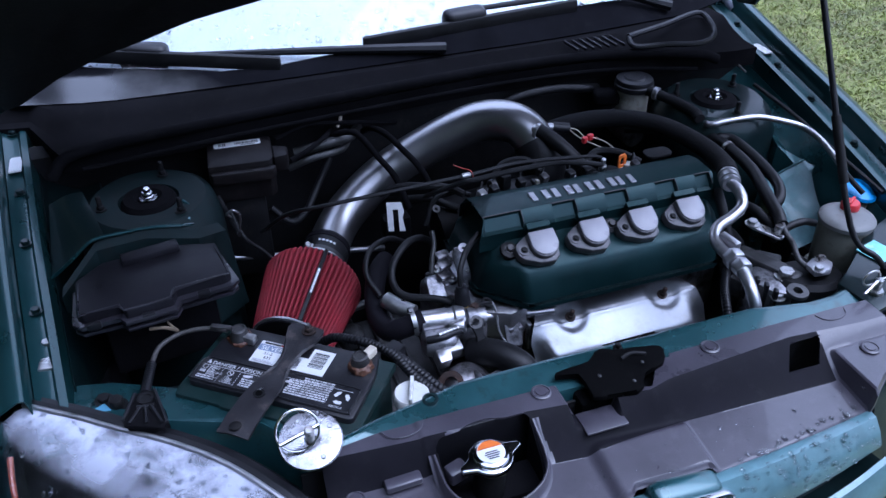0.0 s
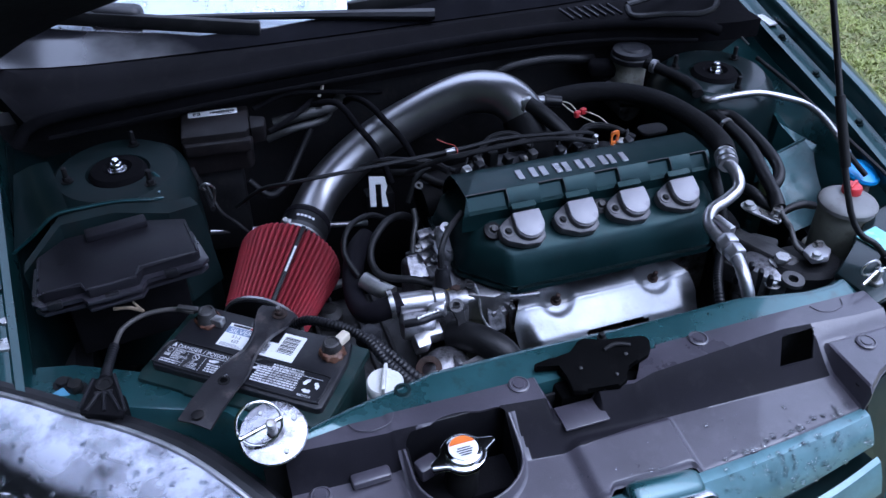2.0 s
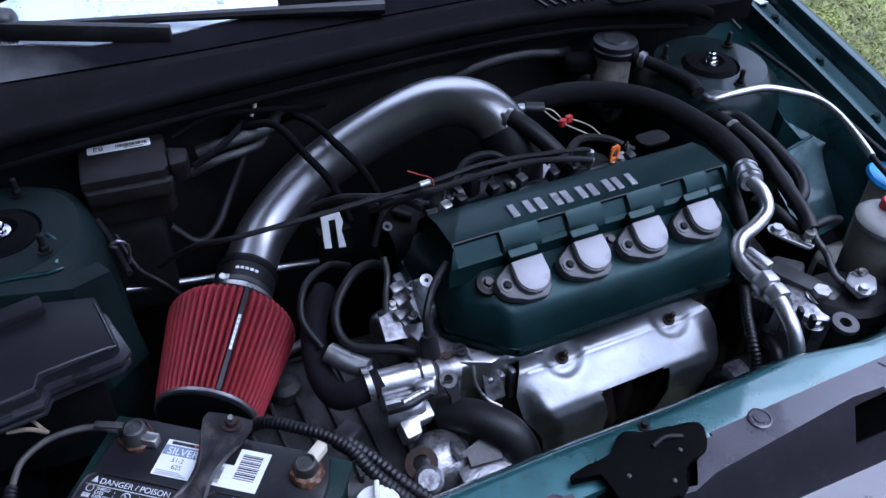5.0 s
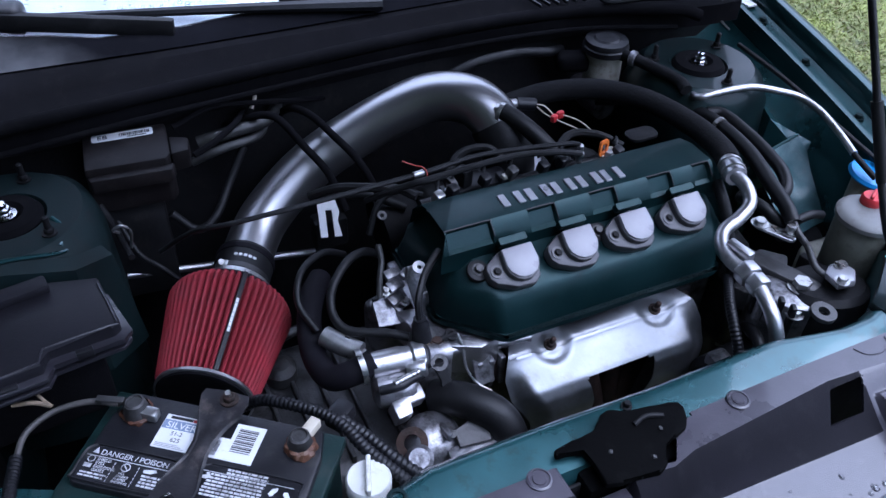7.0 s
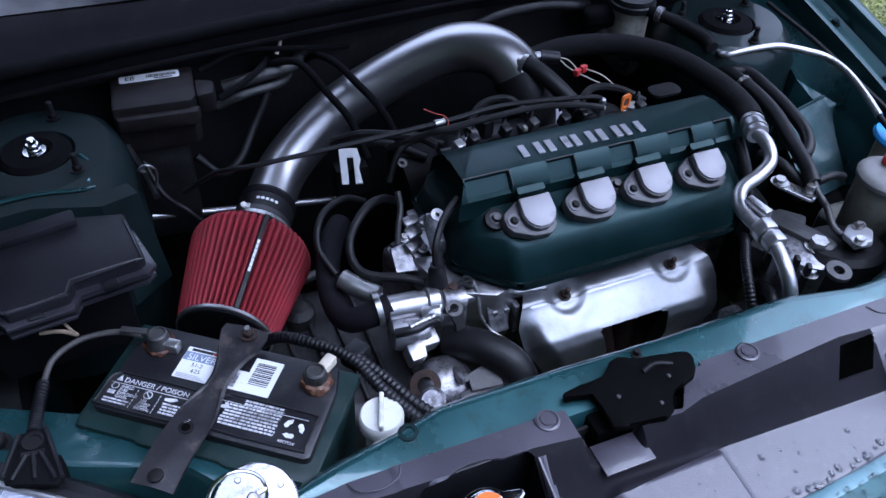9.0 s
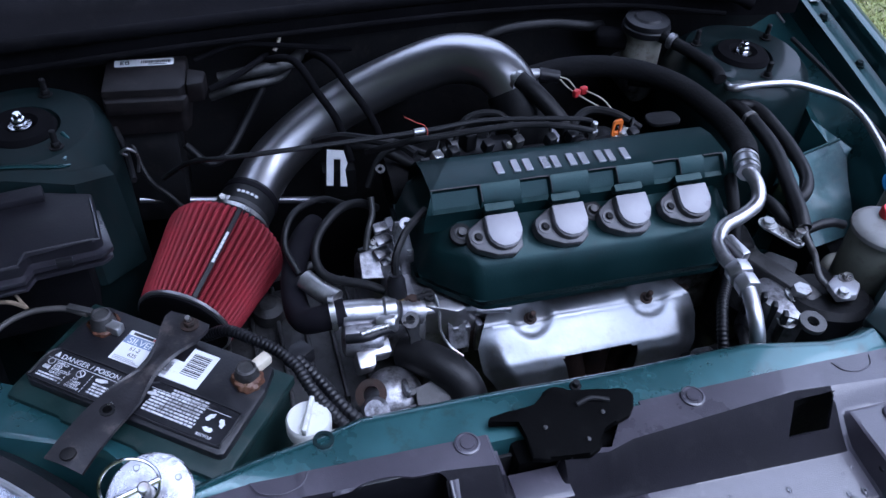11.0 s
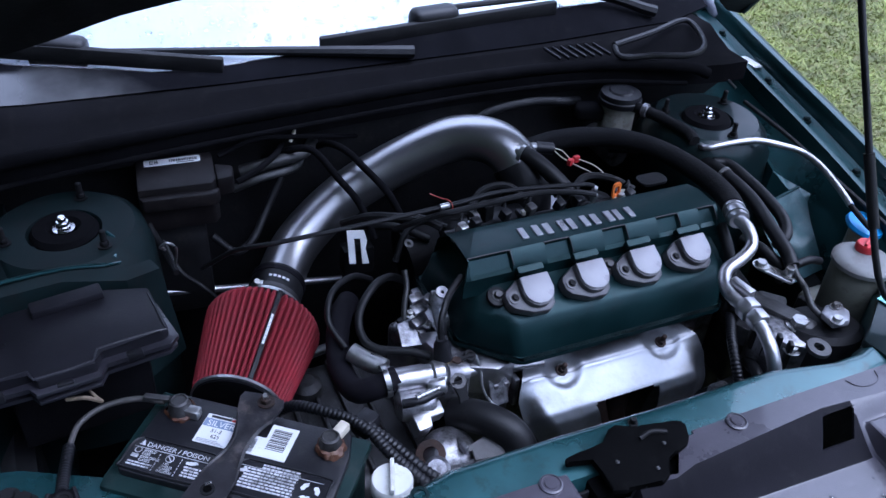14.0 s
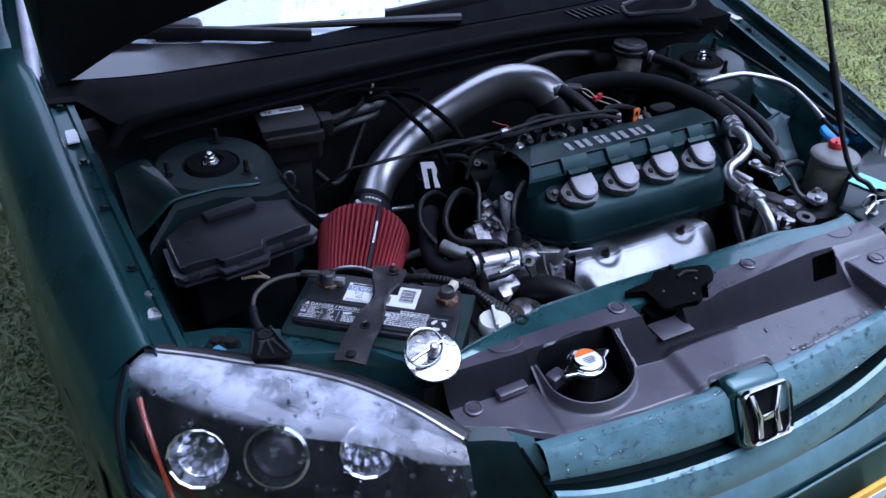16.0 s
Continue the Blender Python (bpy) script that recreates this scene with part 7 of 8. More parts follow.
part("loose_end", hose([(-0.520, 0.303, 0.724), (-0.514, 0.293, 0.722), (-0.508, 0.284, 0.721)], 0.0018, 8), TAN, lead)
loom = thing("conduit", (-0.3, 0.22, 0.68), "black corrugated wiring conduit behind the battery", "wiring")
part("conduit", ribbed([(-0.35, 0.27, 0.64), (-0.325, 0.25, 0.668), (-0.305, 0.232, 0.690), (-0.28, 0.205, 0.700), (-0.255, 0.18, 0.702), (-0.238, 0.155, 0.700), (-0.225, 0.122, 0.693), (-0.198, 0.08, 0.678)], 0.0070, 0.0055), BLACK, loom)
part("conduit", ribbed([(-0.235, 0.175, 0.688), (-0.215, 0.145, 0.68), (-0.195, 0.11, 0.672), (-0.17, 0.08, 0.66)], 0.0075, 0.006), BLACK, loom)
part("connector", box((0.03, 0.024, 0.022), (-0.232, 0.19, 0.675), Matrix.Rotation(0.6, 3, "Z"), 0.004), BLACK, loom)

hb = thing("corner_bracket", (-0.56, 0.13, 0.705), "black triangular plastic bracket with a bolt", "bracket")
part("plate", slab([(-0.568, 0.160), (-0.543, 0.160), (-0.532, 0.100), (-0.538, 0.092), (-0.582, 0.110), (-0.582, 0.120)], 0.7335, 0.739, 0.002), COWL, hb)
for a, b in (((-0.567, 0.158), (-0.582, 0.117)), ((-0.544, 0.158), (-0.534, 0.098)), ((-0.556, 0.132), (-0.556, 0.104)), ((-0.562, 0.132), (-0.575, 0.110)), ((-0.550, 0.132), (-0.539, 0.098))):
    part("rib", hose([(a[0], a[1], 0.740), (b[0], b[1], 0.740)], 0.0026, 6, 2), BLACK, hb)
part("rib", hose([(-0.566, 0.134, 0.740), (-0.546, 0.132, 0.740)], 0.0024, 6, 2), BLACK, hb)
part("foot", box((0.04, 0.034, 0.040), (-0.557, 0.122, 0.714), Matrix.Rotation(-0.35, 3, "Z"), 0.006), COWL, hb)
part("pin_head", lathed([(0.010, 0), (0.010, 0.003), (0.007, 0.003), (0.006, 0.0015), (0, 0.0015)], (-0.555, 0.146, 0.7385), (0, 0, 1), 22), DARK, hb, "round fixing")
bolt("bolt", (-0.594, 0.183, 0.704), r=0.009, parent=hb, material=DARK, h=0.012)

wc = thing("filler_cap", (-0.236, 0.092, 0.66), "white plastic filler cap with a raised grip", "filler cap")
part("neck", cyl(bmesh.new(), 0.017, 0.06, (-0.236, 0.092, 0.61), seg=24), WHITE_PLASTIC, wc)
part("cap", lathed([(0.0, 0.0), (0.0225, 0), (0.0235, 0.003), (0.0235, 0.017), (0.0215, 0.02), (0.0, 0.0205)], (-0.236, 0.092, 0.672), (0, 0, 1), 36), WHITE_PLASTIC, wc)
part("grip", box((0.005, 0.044, 0.010), (-0.236, 0.092, 0.696), Matrix.Rotation(-0.35, 3, "Z"), 0.0015), WHITE_PLASTIC, wc)

# ---- left bay: fuse box, module ----
fuse = thing("fuse_box", (-0.53, 0.37, 0.60), "black plastic fuse box with a stepped lid", "fuse box")
part("body", slab([(-0.605, 0.335), (-0.45, 0.352), (-0.455, 0.41), (-0.60, 0.44), (-0.61, 0.39)], 0.62, 0.745, 0.006), COWL, fuse, "dark lower box")
part("lid", slab([(-0.630, 0.312), (-0.622, 0.303), (-0.572, 0.309), (-0.567, 0.294), (-0.506, 0.302), (-0.500, 0.320), (-0.432, 0.328), (-0.424, 0.335), (-0.436, 0.416), (-0.500, 0.432), (-0.596, 0.42), (-0.632, 0.385)], 0.742, 0.764, 0.003, 2), FUSE, fuse, "smooth lid")
part("lid_skirt", slab([(-0.638, 0.306), (-0.626, 0.294), (-0.576, 0.300), (-0.570, 0.285), (-0.503, 0.293), (-0.497, 0.311), (-0.425, 0.319), (-0.414, 0.331), (-0.43, 0.40), (-0.638, 0.38)], 0.745, 0.751, 0.0015), LIP, fuse, "proud upper lip")
part("lid_skirt", slab([(-0.636, 0.307), (-0.625, 0.296), (-0.5755, 0.302), (-0.569, 0.287), (-0.504, 0.295), (-0.498, 0.313), (-0.4265, 0.321), (-0.4165, 0.332), (-0.43, 0.40), (-0.636, 0.38)], 0.733, 0.738, 0.0015), LIP, fuse, "lower lip")
part("lid_rim", hose([(-0.628, 0.380, 0.7635), (-0.6265, 0.312, 0.7635), (-0.620, 0.3065, 0.7635), (-0.575, 0.3125, 0.7635), (-0.5695, 0.298, 0.7635), (-0.508, 0.306, 0.7635), (-0.5025, 0.324, 0.7635), (-0.434, 0.332, 0.7635), (-0.428, 0.338, 0.7635), (-0.438, 0.405, 0.7635)], 0.0016, 6, 2), LIP, fuse, "raised rim, highlight painted lighter")
part("handle", box((0.082, 0.022, 0.012), (-0.528, 0.415, 0.768), Matrix.Rotation(0.17, 3, "Z"), 0.003), FUSE, fuse, "raised grip")
for x, y in ((-0.54, 0.294), (-0.465, 0.318), (-0.61, 0.298)):
    part("latch", box((0.018, 0.008, 0.012), (x, y, 0.748), Matrix.Rotation(0.1, 3, "Z"), 0.002), BLACK, fuse)
part("lid_mark", lathed([(0.0035, 0), (0.005, 0), (0.005, 0.0006), (0.0035, 0.0006)], (-0.60, 0.365, 0.764)), BLACK, fuse)

mod = thing("control_module", (-0.36, 0.62, 0.68), "black control module with a white bar code sticker", "control unit")
mm = Matrix.Translation((-0.364, 0.624, 0.010)) @ Matrix.Rotation(radians(-5), 4, "Z")
part("body", slab([(-0.055, -0.042), (0.045, -0.042), (0.052, -0.03), (0.052, 0.045), (-0.055, 0.045)], 0.715, 0.785, 0.004, 2, mm), MODULE, mod)
part("shelf", slab([(-0.05, -0.055), (0.05, -0.055), (0.055, -0.04), (-0.055, -0.04)], 0.755, 0.775, 0.003, 2, mm), MODULE, mod)
part("plug", slab([(0.052, -0.035), (0.075, -0.03), (0.078, 0.0), (0.052, 0.01)], 0.755, 0.785, 0.004, 2, mm), MODULE, mod)
part("foot", slab([(-0.05, -0.03), (0.03, -0.03), (0.03, 0.04), (-0.05, 0.04)], 0.55, 0.72, 0.006, 2, mm), DARK, mod)
tag = part("sticker", slab(round_rect(0.078, 0.017, 0.003, 3), 0, 0.0006, 0, 1, mm @ Matrix.Translation((-0.004, 0.028, 0.785)) @ Matrix.Rotation(0.02, 4, "Z")), WHITE, mod, "white sticker")
letters("sticker_text", "EB", 0.0125, mm @ Matrix.Translation((-0.036, 0.0235, 0.7858)), INK, mod)
for k in range(16):
    part("barcode_line", slab([(-0.008 + 0.0025 * k, 0.0255), (-0.0068 + 0.0025 * k + 0.0004 * (k % 3), 0.0255), (-0.0068 + 0.0025 * k + 0.0004 * (k % 3), 0.0325), (-0.008 + 0.0025 * k, 0.0325)], 0.7857, 0.786, 0, 1, mm), INK, mod)
part("print_bar", slab([(0.002, 0.0212), (0.026, 0.0212), (0.026, 0.0232), (0.002, 0.0232)], 0.7857, 0.786, 0, 1, mm), INK, mod)
hose_thing("wiring_loom", [(-0.285, 0.60, 0.775), (-0.255, 0.61, 0.782), (-0.22, 0.64, 0.785), (-0.20, 0.68, 0.775), (-0.19, 0.71, 0.76)], 0.0045, "black loom from the control module", 8, COWL)
hose_thing("wiring_loom", [(-0.395, 0.49, 0.72), (-0.40, 0.53, 0.715), (-0.405, 0.56, 0.72), (-0.415, 0.585, 0.74)], 0.004, "thin grey wire beside the strut tower", 8)
hose_thing("earth_wire", [(-0.182, 0.69, 0.818), (-0.178, 0.68, 0.800), (-0.187, 0.672, 0.785)], 0.0028, "pale curled wire end", 8, CREAM)

# ---- right bay ----
bottle = thing("brake_reservoir", (0.388, 0.63, 0.70), "milky brake fluid reservoir with a dark cap", "fluid reservoir")
part("bottle", lathed([(0.0, 0.0), (0.028, 0.0), (0.032, 0.004), (0.0305, 0.02), (0.030, 0.055), (0.033, 0.068), (0.035, 0.072)], (0.39, 0.635, 0.715), (0, 0, 1), 32), RESERVOIR, bottle)
part("arm", box((0.06, 0.035, 0.03), (0.345, 0.655, 0.765), Matrix.Rotation(-0.3, 3, "Z"), 0.01, 3), COWL, bottle)
part("cap", lathed([(0.036, 0), (0.038, 0.002), (0.038, 0.010), (0.036, 0.012), (0.036, 0.015), (0.0345, 0.020), (0.022, 0.021), (0.019, 0.024), (0.008, 0.024), (0, 0.022)], (0.39, 0.635, 0.785), (0, 0, 1), 36), BLACK, bottle, "dark grey screw cap")
part("cylinder", cyl(bmesh.new(), 0.022, 0.10, (0.39, 0.61, 0.69), (0, 1, 0)), ALU, bottle)

suction = thing("refrigerant_hose", (0.38, 0.40, 0.74), "thick insulated refrigerant hose with an aluminium end", "hose")
part("insulation", hose([(0.16, 0.63, 0.715), (0.25, 0.612, 0.745), (0.33, 0.575, 0.758), (0.385, 0.51, 0.762), (0.408, 0.42, 0.762), (0.40, 0.35, 0.766), (0.380, 0.310, 0.772)], 0.0168, 18), FOAM, suction, "black foam sleeve")
part("ferrule", hose([(0.380, 0.312, 0.772), (0.368, 0.292, 0.777), (0.362, 0.276, 0.777)], 0.0145, 18), TUBE, suction, "aluminium ferrule")
for at in ((0.374, 0.302, 0.775), (0.365, 0.285, 0.777)):
    part("bead", lathed([(0.014, -0.003), (0.0168, -0.002), (0.0168, 0.002), (0.014, 0.003)], at, (-0.55, -0.95, 0), 24), TUBE, suction)
part("pipe", hose([(0.362, 0.284, 0.778), (0.364, 0.258, 0.773), (0.356, 0.236, 0.762), (0.333, 0.226, 0.752), (0.304, 0.219, 0.744), (0.286, 0.198, 0.738), (0.283, 0.172, 0.735), (0.287, 0.145, 0.735), (0.282, 0.117, 0.732), (0.276, 0.088, 0.722), (0.278, 0.072, 0.695), (0.28, 0.068, 0.65)], 0.0090, 18, 6), TUBE, suction, "bent aluminium pipe")
nd = Vector((0.05, 0.99, 0.05))
for k, (off, r) in enumerate(((0.0, 0.0162), (-0.021, 0.0145))):
    part("union_nut", slab(hexagon(r), -0.009, 0.009, 0.0015, 2, frame_at(Vector((0.2865, 0.150, 0.735)) + nd * off, nd, 12)), TUBE, suction, "hexagon union nut")
part("service_port", box((0.012, 0.036, 0.014), (0.298, 0.180, 0.744), Matrix.Rotation(0.15, 3, "Z"), 0.002), TUBE, suction)

hp = thing("high_pressure_pipe", (0.5, 0.42, 0.76), "thin bright aluminium pipe along the inner wing", "pipe")
part("pipe", hose([(0.462, 0.498, 0.764), (0.449, 0.466, 0.776), (0.48, 0.459, 0.781), (0.515, 0.456, 0.782), (0.547, 0.452, 0.780), (0.585, 0.436, 0.773), (0.616, 0.422, 0.764), (0.626, 0.385, 0.757), (0.622, 0.335, 0.746), (0.614, 0.295, 0.737)], 0.0056, 12), TUBE, hp)
part("pipe_tail", hose([(0.614, 0.297, 0.737), (0.612, 0.275, 0.732), (0.618, 0.25, 0.72)], 0.0045, 10), DARK, hp)
part("sleeve", hose([(0.395, 0.625, 0.785), (0.405, 0.595, 0.79), (0.425, 0.56, 0.787), (0.442, 0.51, 0.784), (0.440, 0.485, 0.780)], 0.0095, 12), FOAM, hp, "black foam sleeve")
part("union", lathed([(0.008, 0), (0.0125, 0.002), (0.0125, 0.010), (0.009, 0.012)], (0.407, 0.592, 0.79), (0.5, -0.86, 0.0), 18), ALU, hp)

hose_thing("power_steering_hose", [(0.36, 0.60, 0.72), (0.42, 0.545, 0.735), (0.458, 0.475, 0.745), (0.468, 0.42, 0.745), (0.462, 0.35, 0.743), (0.438, 0.28, 0.742), (0.424, 0.232, 0.738), (0.417, 0.208, 0.73)], 0.0105, "black power steering hose", 14, RUBBER, [((0.467, 0.43, 0.745), (0, -1, 0), 0.0105)])
hose_thing("power_steering_hose", [(0.468, 0.46, 0.748), (0.490, 0.445, 0.748), (0.493, 0.39, 0.744), (0.488, 0.34, 0.741), (0.478, 0.298, 0.738), (0.462, 0.272, 0.732), (0.44, 0.262, 0.722)], 0.0095, "black power steering hose", 14)
hose_thing("power_steering_hose", [(0.402, 0.295, 0.72), (0.405, 0.262, 0.728), (0.412, 0.235, 0.722), (0.425, 0.212, 0.708)], 0.0085, "black power steering hose", 12)
hose_thing("power_steering_pipe", [(0.420, 0.215, 0.735), (0.416, 0.195, 0.724), (0.417, 0.175, 0.715), (0.414, 0.150, 0.70), (0.424, 0.125, 0.692)], 0.0046, "bent steel power steering pipe", 10, DULL)
hose_thing("ribbed_cover_loom", [(0.358, 0.302, 0.752), (0.349, 0.268, 0.735), (0.347, 0.24, 0.70), (0.345, 0.22, 0.66)], 0.0085, "black corrugated loom beside the rocker cover", 10)
hose_thing("wiring_loom", [(0.432, 0.232, 0.68), (0.465, 0.242, 0.690), (0.50, 0.246, 0.692), (0.53, 0.25, 0.68)], 0.0065, "black corrugated loom beside the reservoir", 10)
hose_thing("wiring_loom", [(0.345, 0.17, 0.60), (0.33, 0.15, 0.62), (0.315, 0.12, 0.63), (0.31, 0.09, 0.60)], 0.008, "black corrugated loom by the compressor", 10)

pump = thing("power_steering_pump", (0.40, 0.15, 0.55), "dirty cast power steering pump and bracket", "pump")
part("body", cyl(bmesh.new(), 0.055, 0.09, (0.42, 0.11, 0.60), (0, 0.25, 0.97), 28, 0.008), DARK, pump)
part("casting", slab([(0.338, 0.178), (0.362, 0.182), (0.394, 0.150), (0.392, 0.112), (0.366, 0.100), (0.345, 0.115), (0.330, 0.150)], 0.60, 0.683, 0.006, 2), ALU, pump, "pale cast bracket")
part("casting_arm", slab([(0.335, 0.235), (0.365, 0.240), (0.402, 0.165), (0.412, 0.130), (0.388, 0.118), (0.372, 0.160)], 0.640, 0.690, 0.005, 2), DULL, pump)
for k in range(4):
    part("groove", box((0.007, 0.012, 0.05), (0.334 + 0.004 * k, 0.163 - 0.017 * k, 0.664), Matrix.Rotation(-0.5, 3, "Z"), 0.002), BLACK, pump)
bolt("bolt", (0.385, 0.140, 0.684), r=0.012, parent=pump, material=STEEL, h=0.010)
bolt("bolt", (0.352, 0.112, 0.672), r=0.008, parent=pump, material=STEEL)
part("port_plate", slab([(-0.022, -0.016), (0.004, -0.02), (0.026, 0.0), (0.028, 0.024), (0.01, 0.028), (-0.012, 0.014)], 0, 0.010, 0.003, 2, Matrix.Translation((0.424, 0.118, 0.699)) @ Matrix.Rotation(-0.25, 4, "X")), SILVER, pump)
bolt("bolt", (0.440, 0.134, 0.705), r=0.0065, parent=pump)
bolt("bolt", (0.412, 0.108, 0.711), r=0.0065, parent=pump)
part("eye", lathed([(0.007, 0), (0.0155, 0), (0.016, 0.003), (0.0155, 0.006), (0.007, 0.006), (0.007, 0)], (0.345, 0.073, 0.711), (0, -0.1, 1), 28), DULL, pump, "steel lifting eye")
part("eye_stem", hose([(0.352, 0.080, 0.712), (0.366, 0.092, 0.700), (0.378, 0.105, 0.680)], 0.006, 10), DULL, pump)
part("belt_cover", box((0.07, 0.05, 0.10), (0.47, 0.125, 0.62), None, 0.02, 3), BLACK, pump)
part("link_bar", slab(round_rect(0.062, 0.020, 0.009), 0, 0.005, 0.001, 1, Matrix.Translation((0.394, 0.216, 0.717)) @ Matrix.Rotation(radians(-42), 4, "Z") @ Matrix.Rotation(0.25, 4, "Y")), STEEL, pump, "pale steel link")
bolt("bolt", (0.378, 0.228, 0.727), r=0.008, parent=pump)
bolt("bolt", (0.410, 0.203, 0.719), r=0.007, parent=pump, h=0.012)
part("bracket", slab([(0.33, 0.20), (0.42, 0.25), (0.45, 0.22), (0.40, 0.17), (0.35, 0.16)], 0.62, 0.655, 0.006), DULL, pump)
part("side_block", box((0.04, 0.05, 0.05), (0.358, 0.250, 0.672), Matrix.Rotation(-0.2, 3, "Z"), 0.01, 3), DARK, pump)
part("ribbed_loom", ribbed([(0.345, 0.225, 0.645), (0.332, 0.208, 0.652), (0.304, 0.172, 0.655), (0.288, 0.14, 0.645), (0.285, 0.12, 0.62), (0.285, 0.11, 0.57)], 0.0075, 0.005), BLACK, pump, "black corrugated loom")
ac = thing("compressor", (0.33, 0.10, 0.45), "dark air conditioning compressor low in the bay", "compressor")
part("body", cyl(bmesh.new(), 0.055, 0.16, (0.26, 0.115, 0.55), (1, 0.1, 0), 28, 0.01), DARK, ac)
part("ear", box((0.03, 0.04, 0.03), (0.275, 0.13, 0.59), None, 0.006), ALU, ac)
part("clutch", cyl(bmesh.new(), 0.05, 0.03, (0.42, 0.13, 0.55), (1, 0.1, 0), 28, 0.004), STEEL, ac)

ps = thing("power_steering_reservoir", (0.535, 0.195, 0.60), "stained power steering reservoir with grey lid and red cap", "fluid reservoir")
part("tank", lathed([(0, -0.03), (0.033, -0.03), (0.037, -0.022), (0.0385, 0.05), (0.0392, 0.110), (0.038, 0.112)], (0.505, 0.168, 0.632), (0, 0, 1), 36), AMBERTANK, ps)
part("lid", lathed([(0.0395, 0), (0.0425, 0.001), (0.0425, 0.007), (0.0405, 0.0095), (0.033, 0.0125), (0.022, 0.0135), (0, 0.014)], (0.505, 0.168, 0.741), (0, 0, 1), 40), LIDGREY, ps, "pale grey lid")
part("cap", lathed([(0.0135, 0), (0.0145, 0.002), (0.0145, 0.011), (0.0125, 0.014), (0, 0.015)], (0.518, 0.181, 0.752), (0, 0, 1), 20), REDCAP, ps, "red knob cap")
part("cap_grip", box((0.024, 0.005, 0.006), (0.518, 0.181, 0.768), Matrix.Rotation(0.5, 3, "Z"), 0.002), REDCAP, ps)
part("bracket", box((0.012, 0.11, 0.03), (0.463, 0.150, 0.655), Matrix.Rotation(0.2, 3, "Z"), 0.003), DARK, ps)
wash = thing("washer_filler", (0.632, 0.272, 0.56), "washer filler neck with a blue cap", "washer bottle")
part("neck", cyl(bmesh.new(), 0.020, 0.13, (0.632, 0.272, 0.575), seg=24), RESERVOIR, wash)
part("cap", lathed([(0.024, 0), (0.030, 0.001), (0.031, 0.004), (0.029, 0.009), (0.016, 0.013), (0, 0.013)], (0.634, 0.274, 0.704), (0.1, -0.2, 1), 36), BLUECAP, wash, "blue flip cap")
part("cap_tab", box((0.02, 0.014, 0.004), (0.660, 0.262, 0.708), None, 0.0015), BLUECAP, wash)
part("bottle", box((0.10, 0.10, 0.10), (0.62, 0.25, 0.53), None, 0.02, 3), RESERVOIR, wash)
hose_thing("washer_hose", [(0.672, 0.32, 0.70), (0.678, 0.27, 0.715), (0.665, 0.20, 0.712), (0.64, 0.15, 0.69), (0.60, 0.12, 0.66)], 0.006, "black washer hose along the wing", 8)
hose_thing("wing_wire", [(0.60, 0.69, 0.80), (0.625, 0.665, 0.80), (0.635, 0.62, 0.785)], 0.002, "thin bent wire on the inner wing", 6, STEEL)
hose_thing("bonnet_cable", [(0.645, 0.60, 0.765), (0.648, 0.48, 0.755), (0.645, 0.36, 0.74), (0.65, 0.24, 0.72)], 0.004, "black bonnet release cable on the wing", 8)

# ---- rain drops ----
rnd = random.Random(11)


unit = bmesh.new()
bmesh.ops.create_icosphere(unit, subdivisions=2, radius=1)
UNIT_V = [v.co.copy() for v in unit.verts]
UNIT_F = [[v.index for v in face.verts] for face in unit.faces]
unit.free()


def drops(name, places, label):
    vs, fs = [], []
    for p, nrm, r in places:
        m = Matrix.Translation(p) @ axis_turn(nrm).to_4x4() @ Matrix.Diagonal((r * rnd.uniform(0.8, 1.3), r * rnd.uniform(0.8, 1.2), r * 0.38, 1))
        b = len(vs)
        vs += [m @ v for v in UNIT_V]
        fs += [[b + k for k in face] for face in UNIT_F]
    me = bpy.data.meshes.new(name)
    me.from_pydata(vs, [], fs)
    me.polygons.foreach_set("use_smooth", [True] * len(me.polygons))
    me.materials.append(WATER)
    ob = tagged(new(name, me), label, "rain drops", kind="stuff")
    return ob


places = []
for k in range(520):
    x = rnd.uniform(-0.295, 0.295)
    if abs(x - 0.02) < 0.06:
        continue
    t, s = rnd.random(), 0.016 * (1 - min(1, abs(x) / 0.292) ** 2)
    if rnd.random() < 0.6:
        dy = lerp(-0.004, -0.029, t)
        dz = table(-dy, [(0.003, -0.004), (0.008, -0.005), (0.020, -0.018), (0.029, -0.034)])
        k_ = s * ease(-dy, 0.008, 0.020)
        nv = (0, -0.6, 0.8)
    else:
        dy = lerp(-0.042, -0.062, t)
        dz = table(-dy, [(0.039, -0.061), (0.046, -0.063), (0.056, -0.080), (0.064, -0.100)])
        k_, nv = s, (0, -0.75, 0.65)
    places.append(((x, front_y(x) + dy - 0.5 * k_, 0.693 + dz - k_ + 0.0002), nv, rnd.choice((0.0013, 0.0018, 0.0026, 0.0038))))
for k in range(40):
    x, y = rnd.uniform(-0.22, 0.30), rnd.uniform(-0.15, -0.095)
    y = max(y, table(x, FRONT) + 0.006)
    if not shroud_open(x, y) and math.hypot((x + 0.186) / 0.072, (y + 0.075) / 0.06) > 1.1:
        places.append(((x, y, shroud_z(x, y)), (0, -0.1, 1), rnd.choice((0.0015, 0.002, 0.0035))))
for k in range(16):
    x = 0.10 + 0.012 * k + rnd.uniform(-0.004, 0.004)
    y = table(x, FRONT) + rnd.uniform(0.006, 0.016)
    places.append(((x, y, shroud_z(x, y)), (0, -0.1, 1), rnd.uniform(0.003, 0.006)))
drops("front_rain_drops", places, "clear rain drops on the painted grille and cover")
places = []
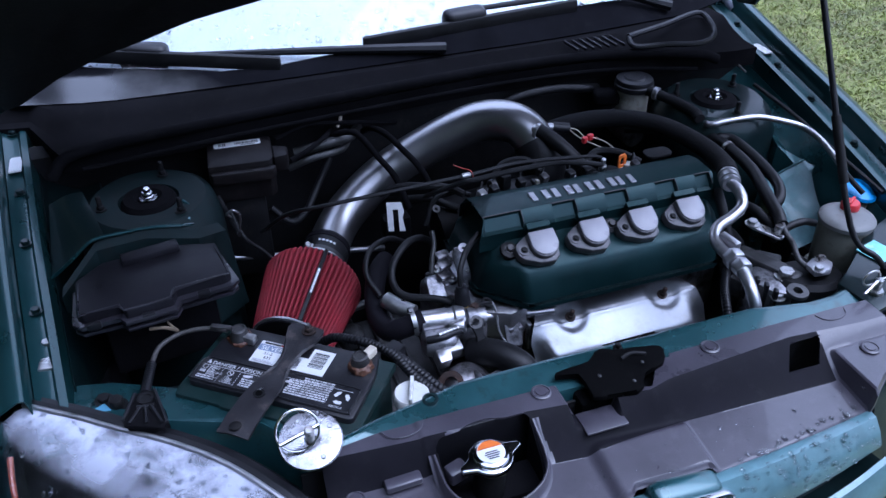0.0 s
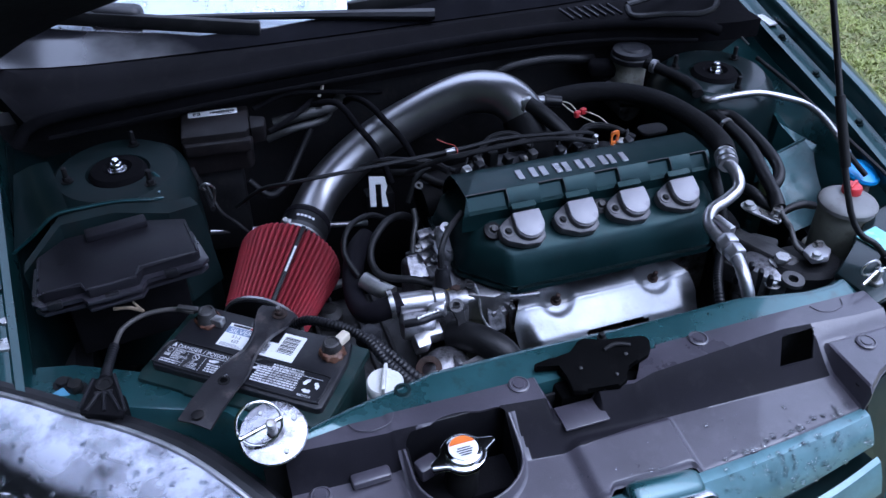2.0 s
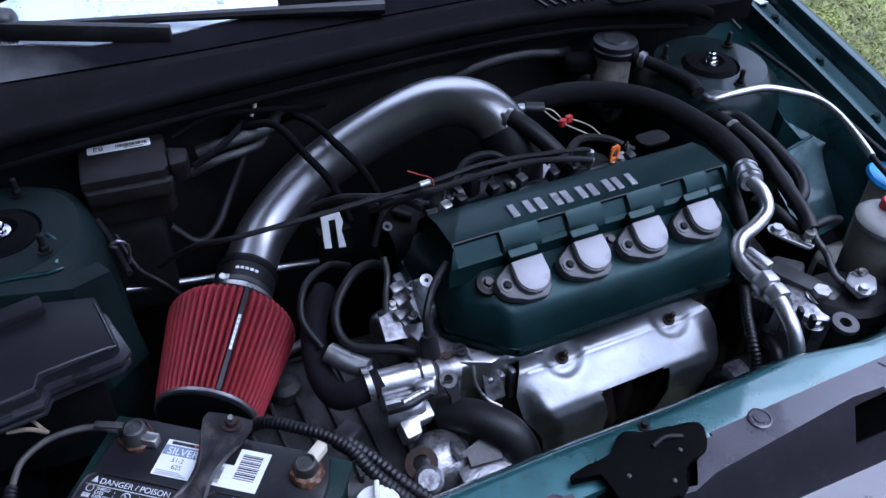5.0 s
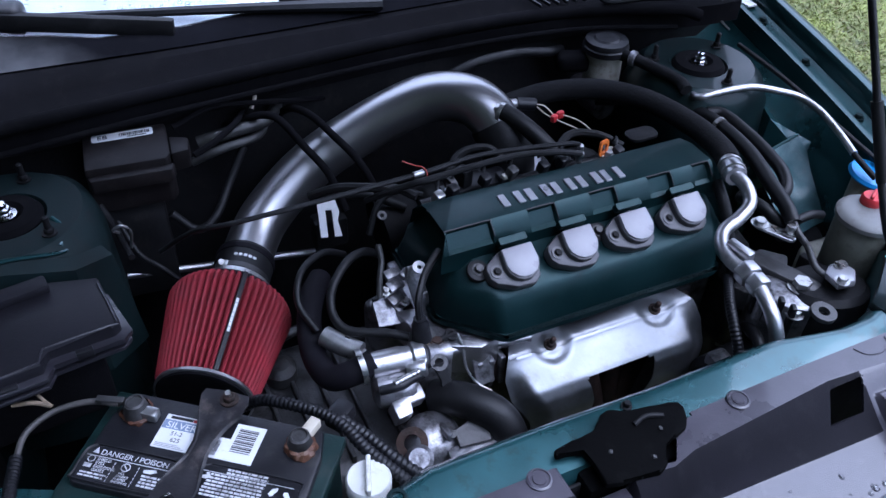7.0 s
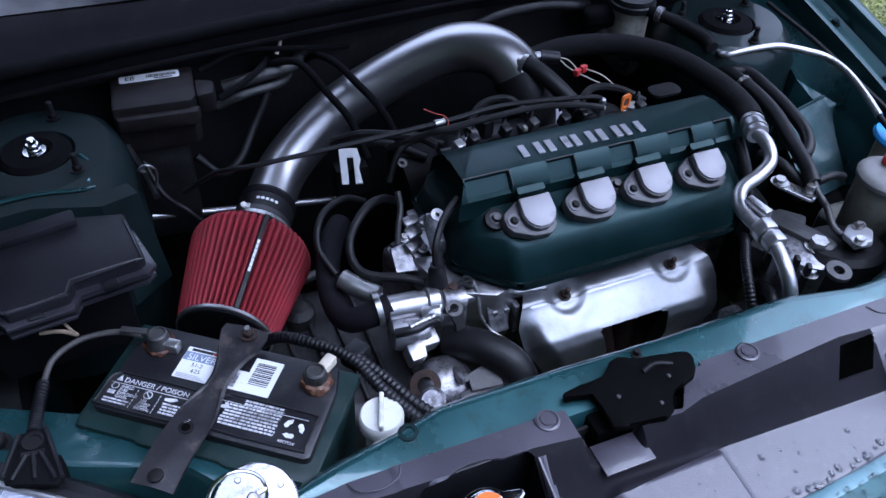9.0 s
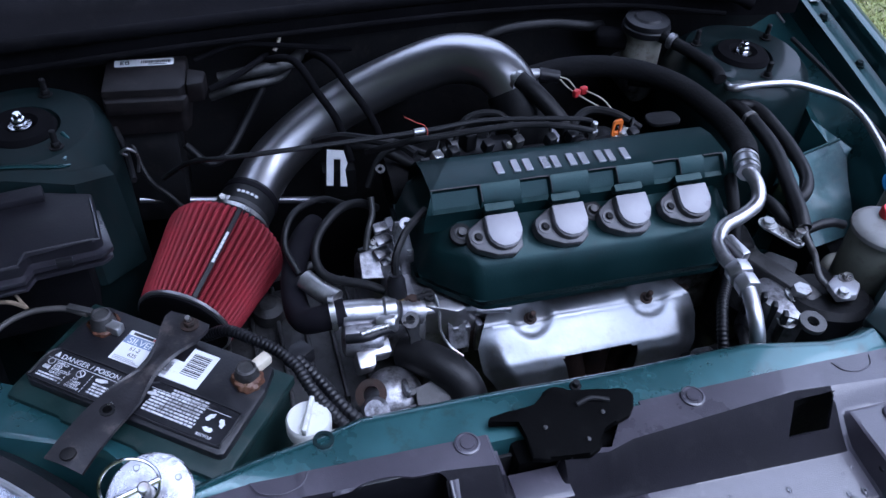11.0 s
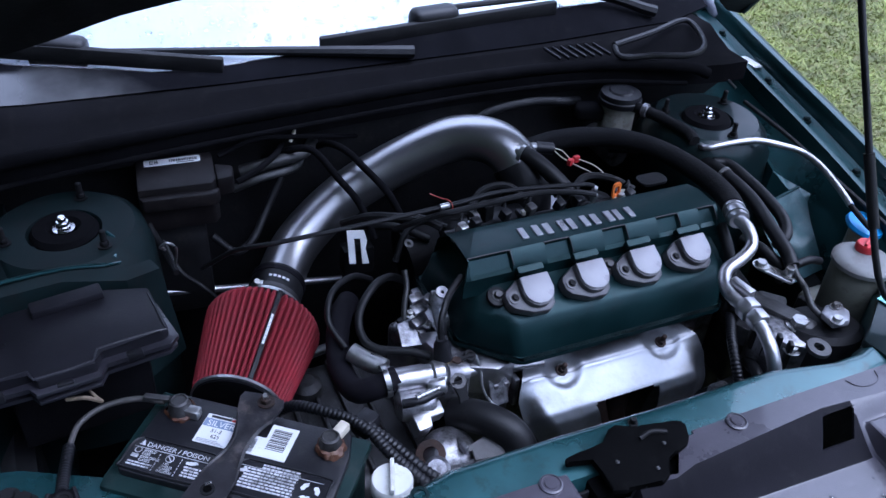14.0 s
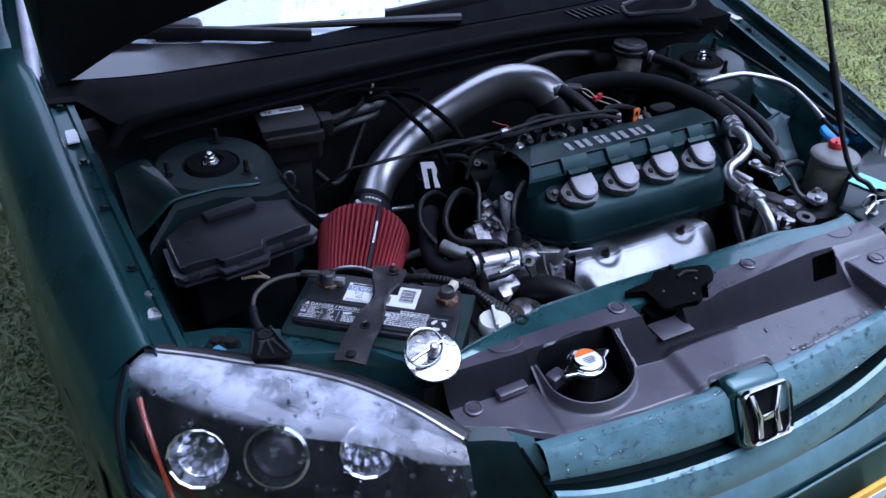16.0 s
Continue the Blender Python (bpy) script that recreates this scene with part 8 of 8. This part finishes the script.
for k in range(1500):
    x, s = rnd.uniform(-0.66, 0.66), 0.03 + 0.5 * rnd.random() ** 1.4
    places.append((screen_point(x * (1 - 0.12 * s), s) + Vector((0, -0.001, 0.0022)), (0, -0.5, 0.86), rnd.choice((0.0012, 0.0017, 0.0024, 0.0040))))
drops("windscreen_rain_drops", places, "clear rain drops on the windscreen")
places = []
for ob in [o for o in bpy.data.objects if o.name.split(".")[0] == "lens" and o.parent and o.parent.name.startswith("headlight")]:
    faces = [q for q in ob.data.polygons if q.normal.z > 0.25]
    for k in range(230):
        q = rnd.choice(faces)
        a, b, c = (ob.data.vertices[v].co for v in q.vertices[:3])
        u, w = sorted((rnd.random(), rnd.random()))
        p = a * u + b * (w - u) + c * (1 - w) + q.normal * 0.0002
        places.append((p, q.normal, rnd.choice((0.0012, 0.0018, 0.0026, 0.0036))))
drops("headlight_rain_drops", places, "clear rain drops on the headlight lenses")

# ---- lawn blades ----
rnd = random.Random(5)
vs_, fs_ = [], []
for cx0, cx1, cy0, cy1, count in ((0.95, 3.4, 0.3, 3.9, 90000), (-2.3, -0.80, -0.6, 2.2, 40000)):
    for k in range(count):
        x, y = rnd.uniform(cx0, cx1), rnd.uniform(cy0, cy1)
        h, w, a = rnd.uniform(0.008, 0.026), rnd.uniform(0.0022, 0.0045), rnd.uniform(0, math.tau)
        lx, ly = rnd.gauss(0, 0.032), rnd.gauss(0, 0.032)
        c, s = math.cos(a) * w, math.sin(a) * w
        b = len(vs_)
        vs_ += [(x - c, y - s, 0), (x + c, y + s, 0), (x + 0.7 * c + lx * 0.5, y + 0.7 * s + ly * 0.5, h * 0.65), (x - 0.7 * c + lx * 0.5, y - 0.7 * s + ly * 0.5, h * 0.65), (x + lx, y + ly, h)]
        fs_ += [(b, b + 1, b + 2, b + 3), (b + 3, b + 2, b + 4)]
me = bpy.data.meshes.new("grass")
me.from_pydata(vs_, [], fs_)
BLADE = mat("grass_blades", (0.205, 0.235, 0.055), 0.6, 0, 0, 0, 300, 0.6, 6, (0.29, 0.22, 0.10), 0.4)
lawn_shade(BLADE, (0.075, 0.100, 0.034))
me.materials.append(BLADE)
tagged(new("grass", me), "short damp yellow-green grass blades", "grass", kind="stuff")
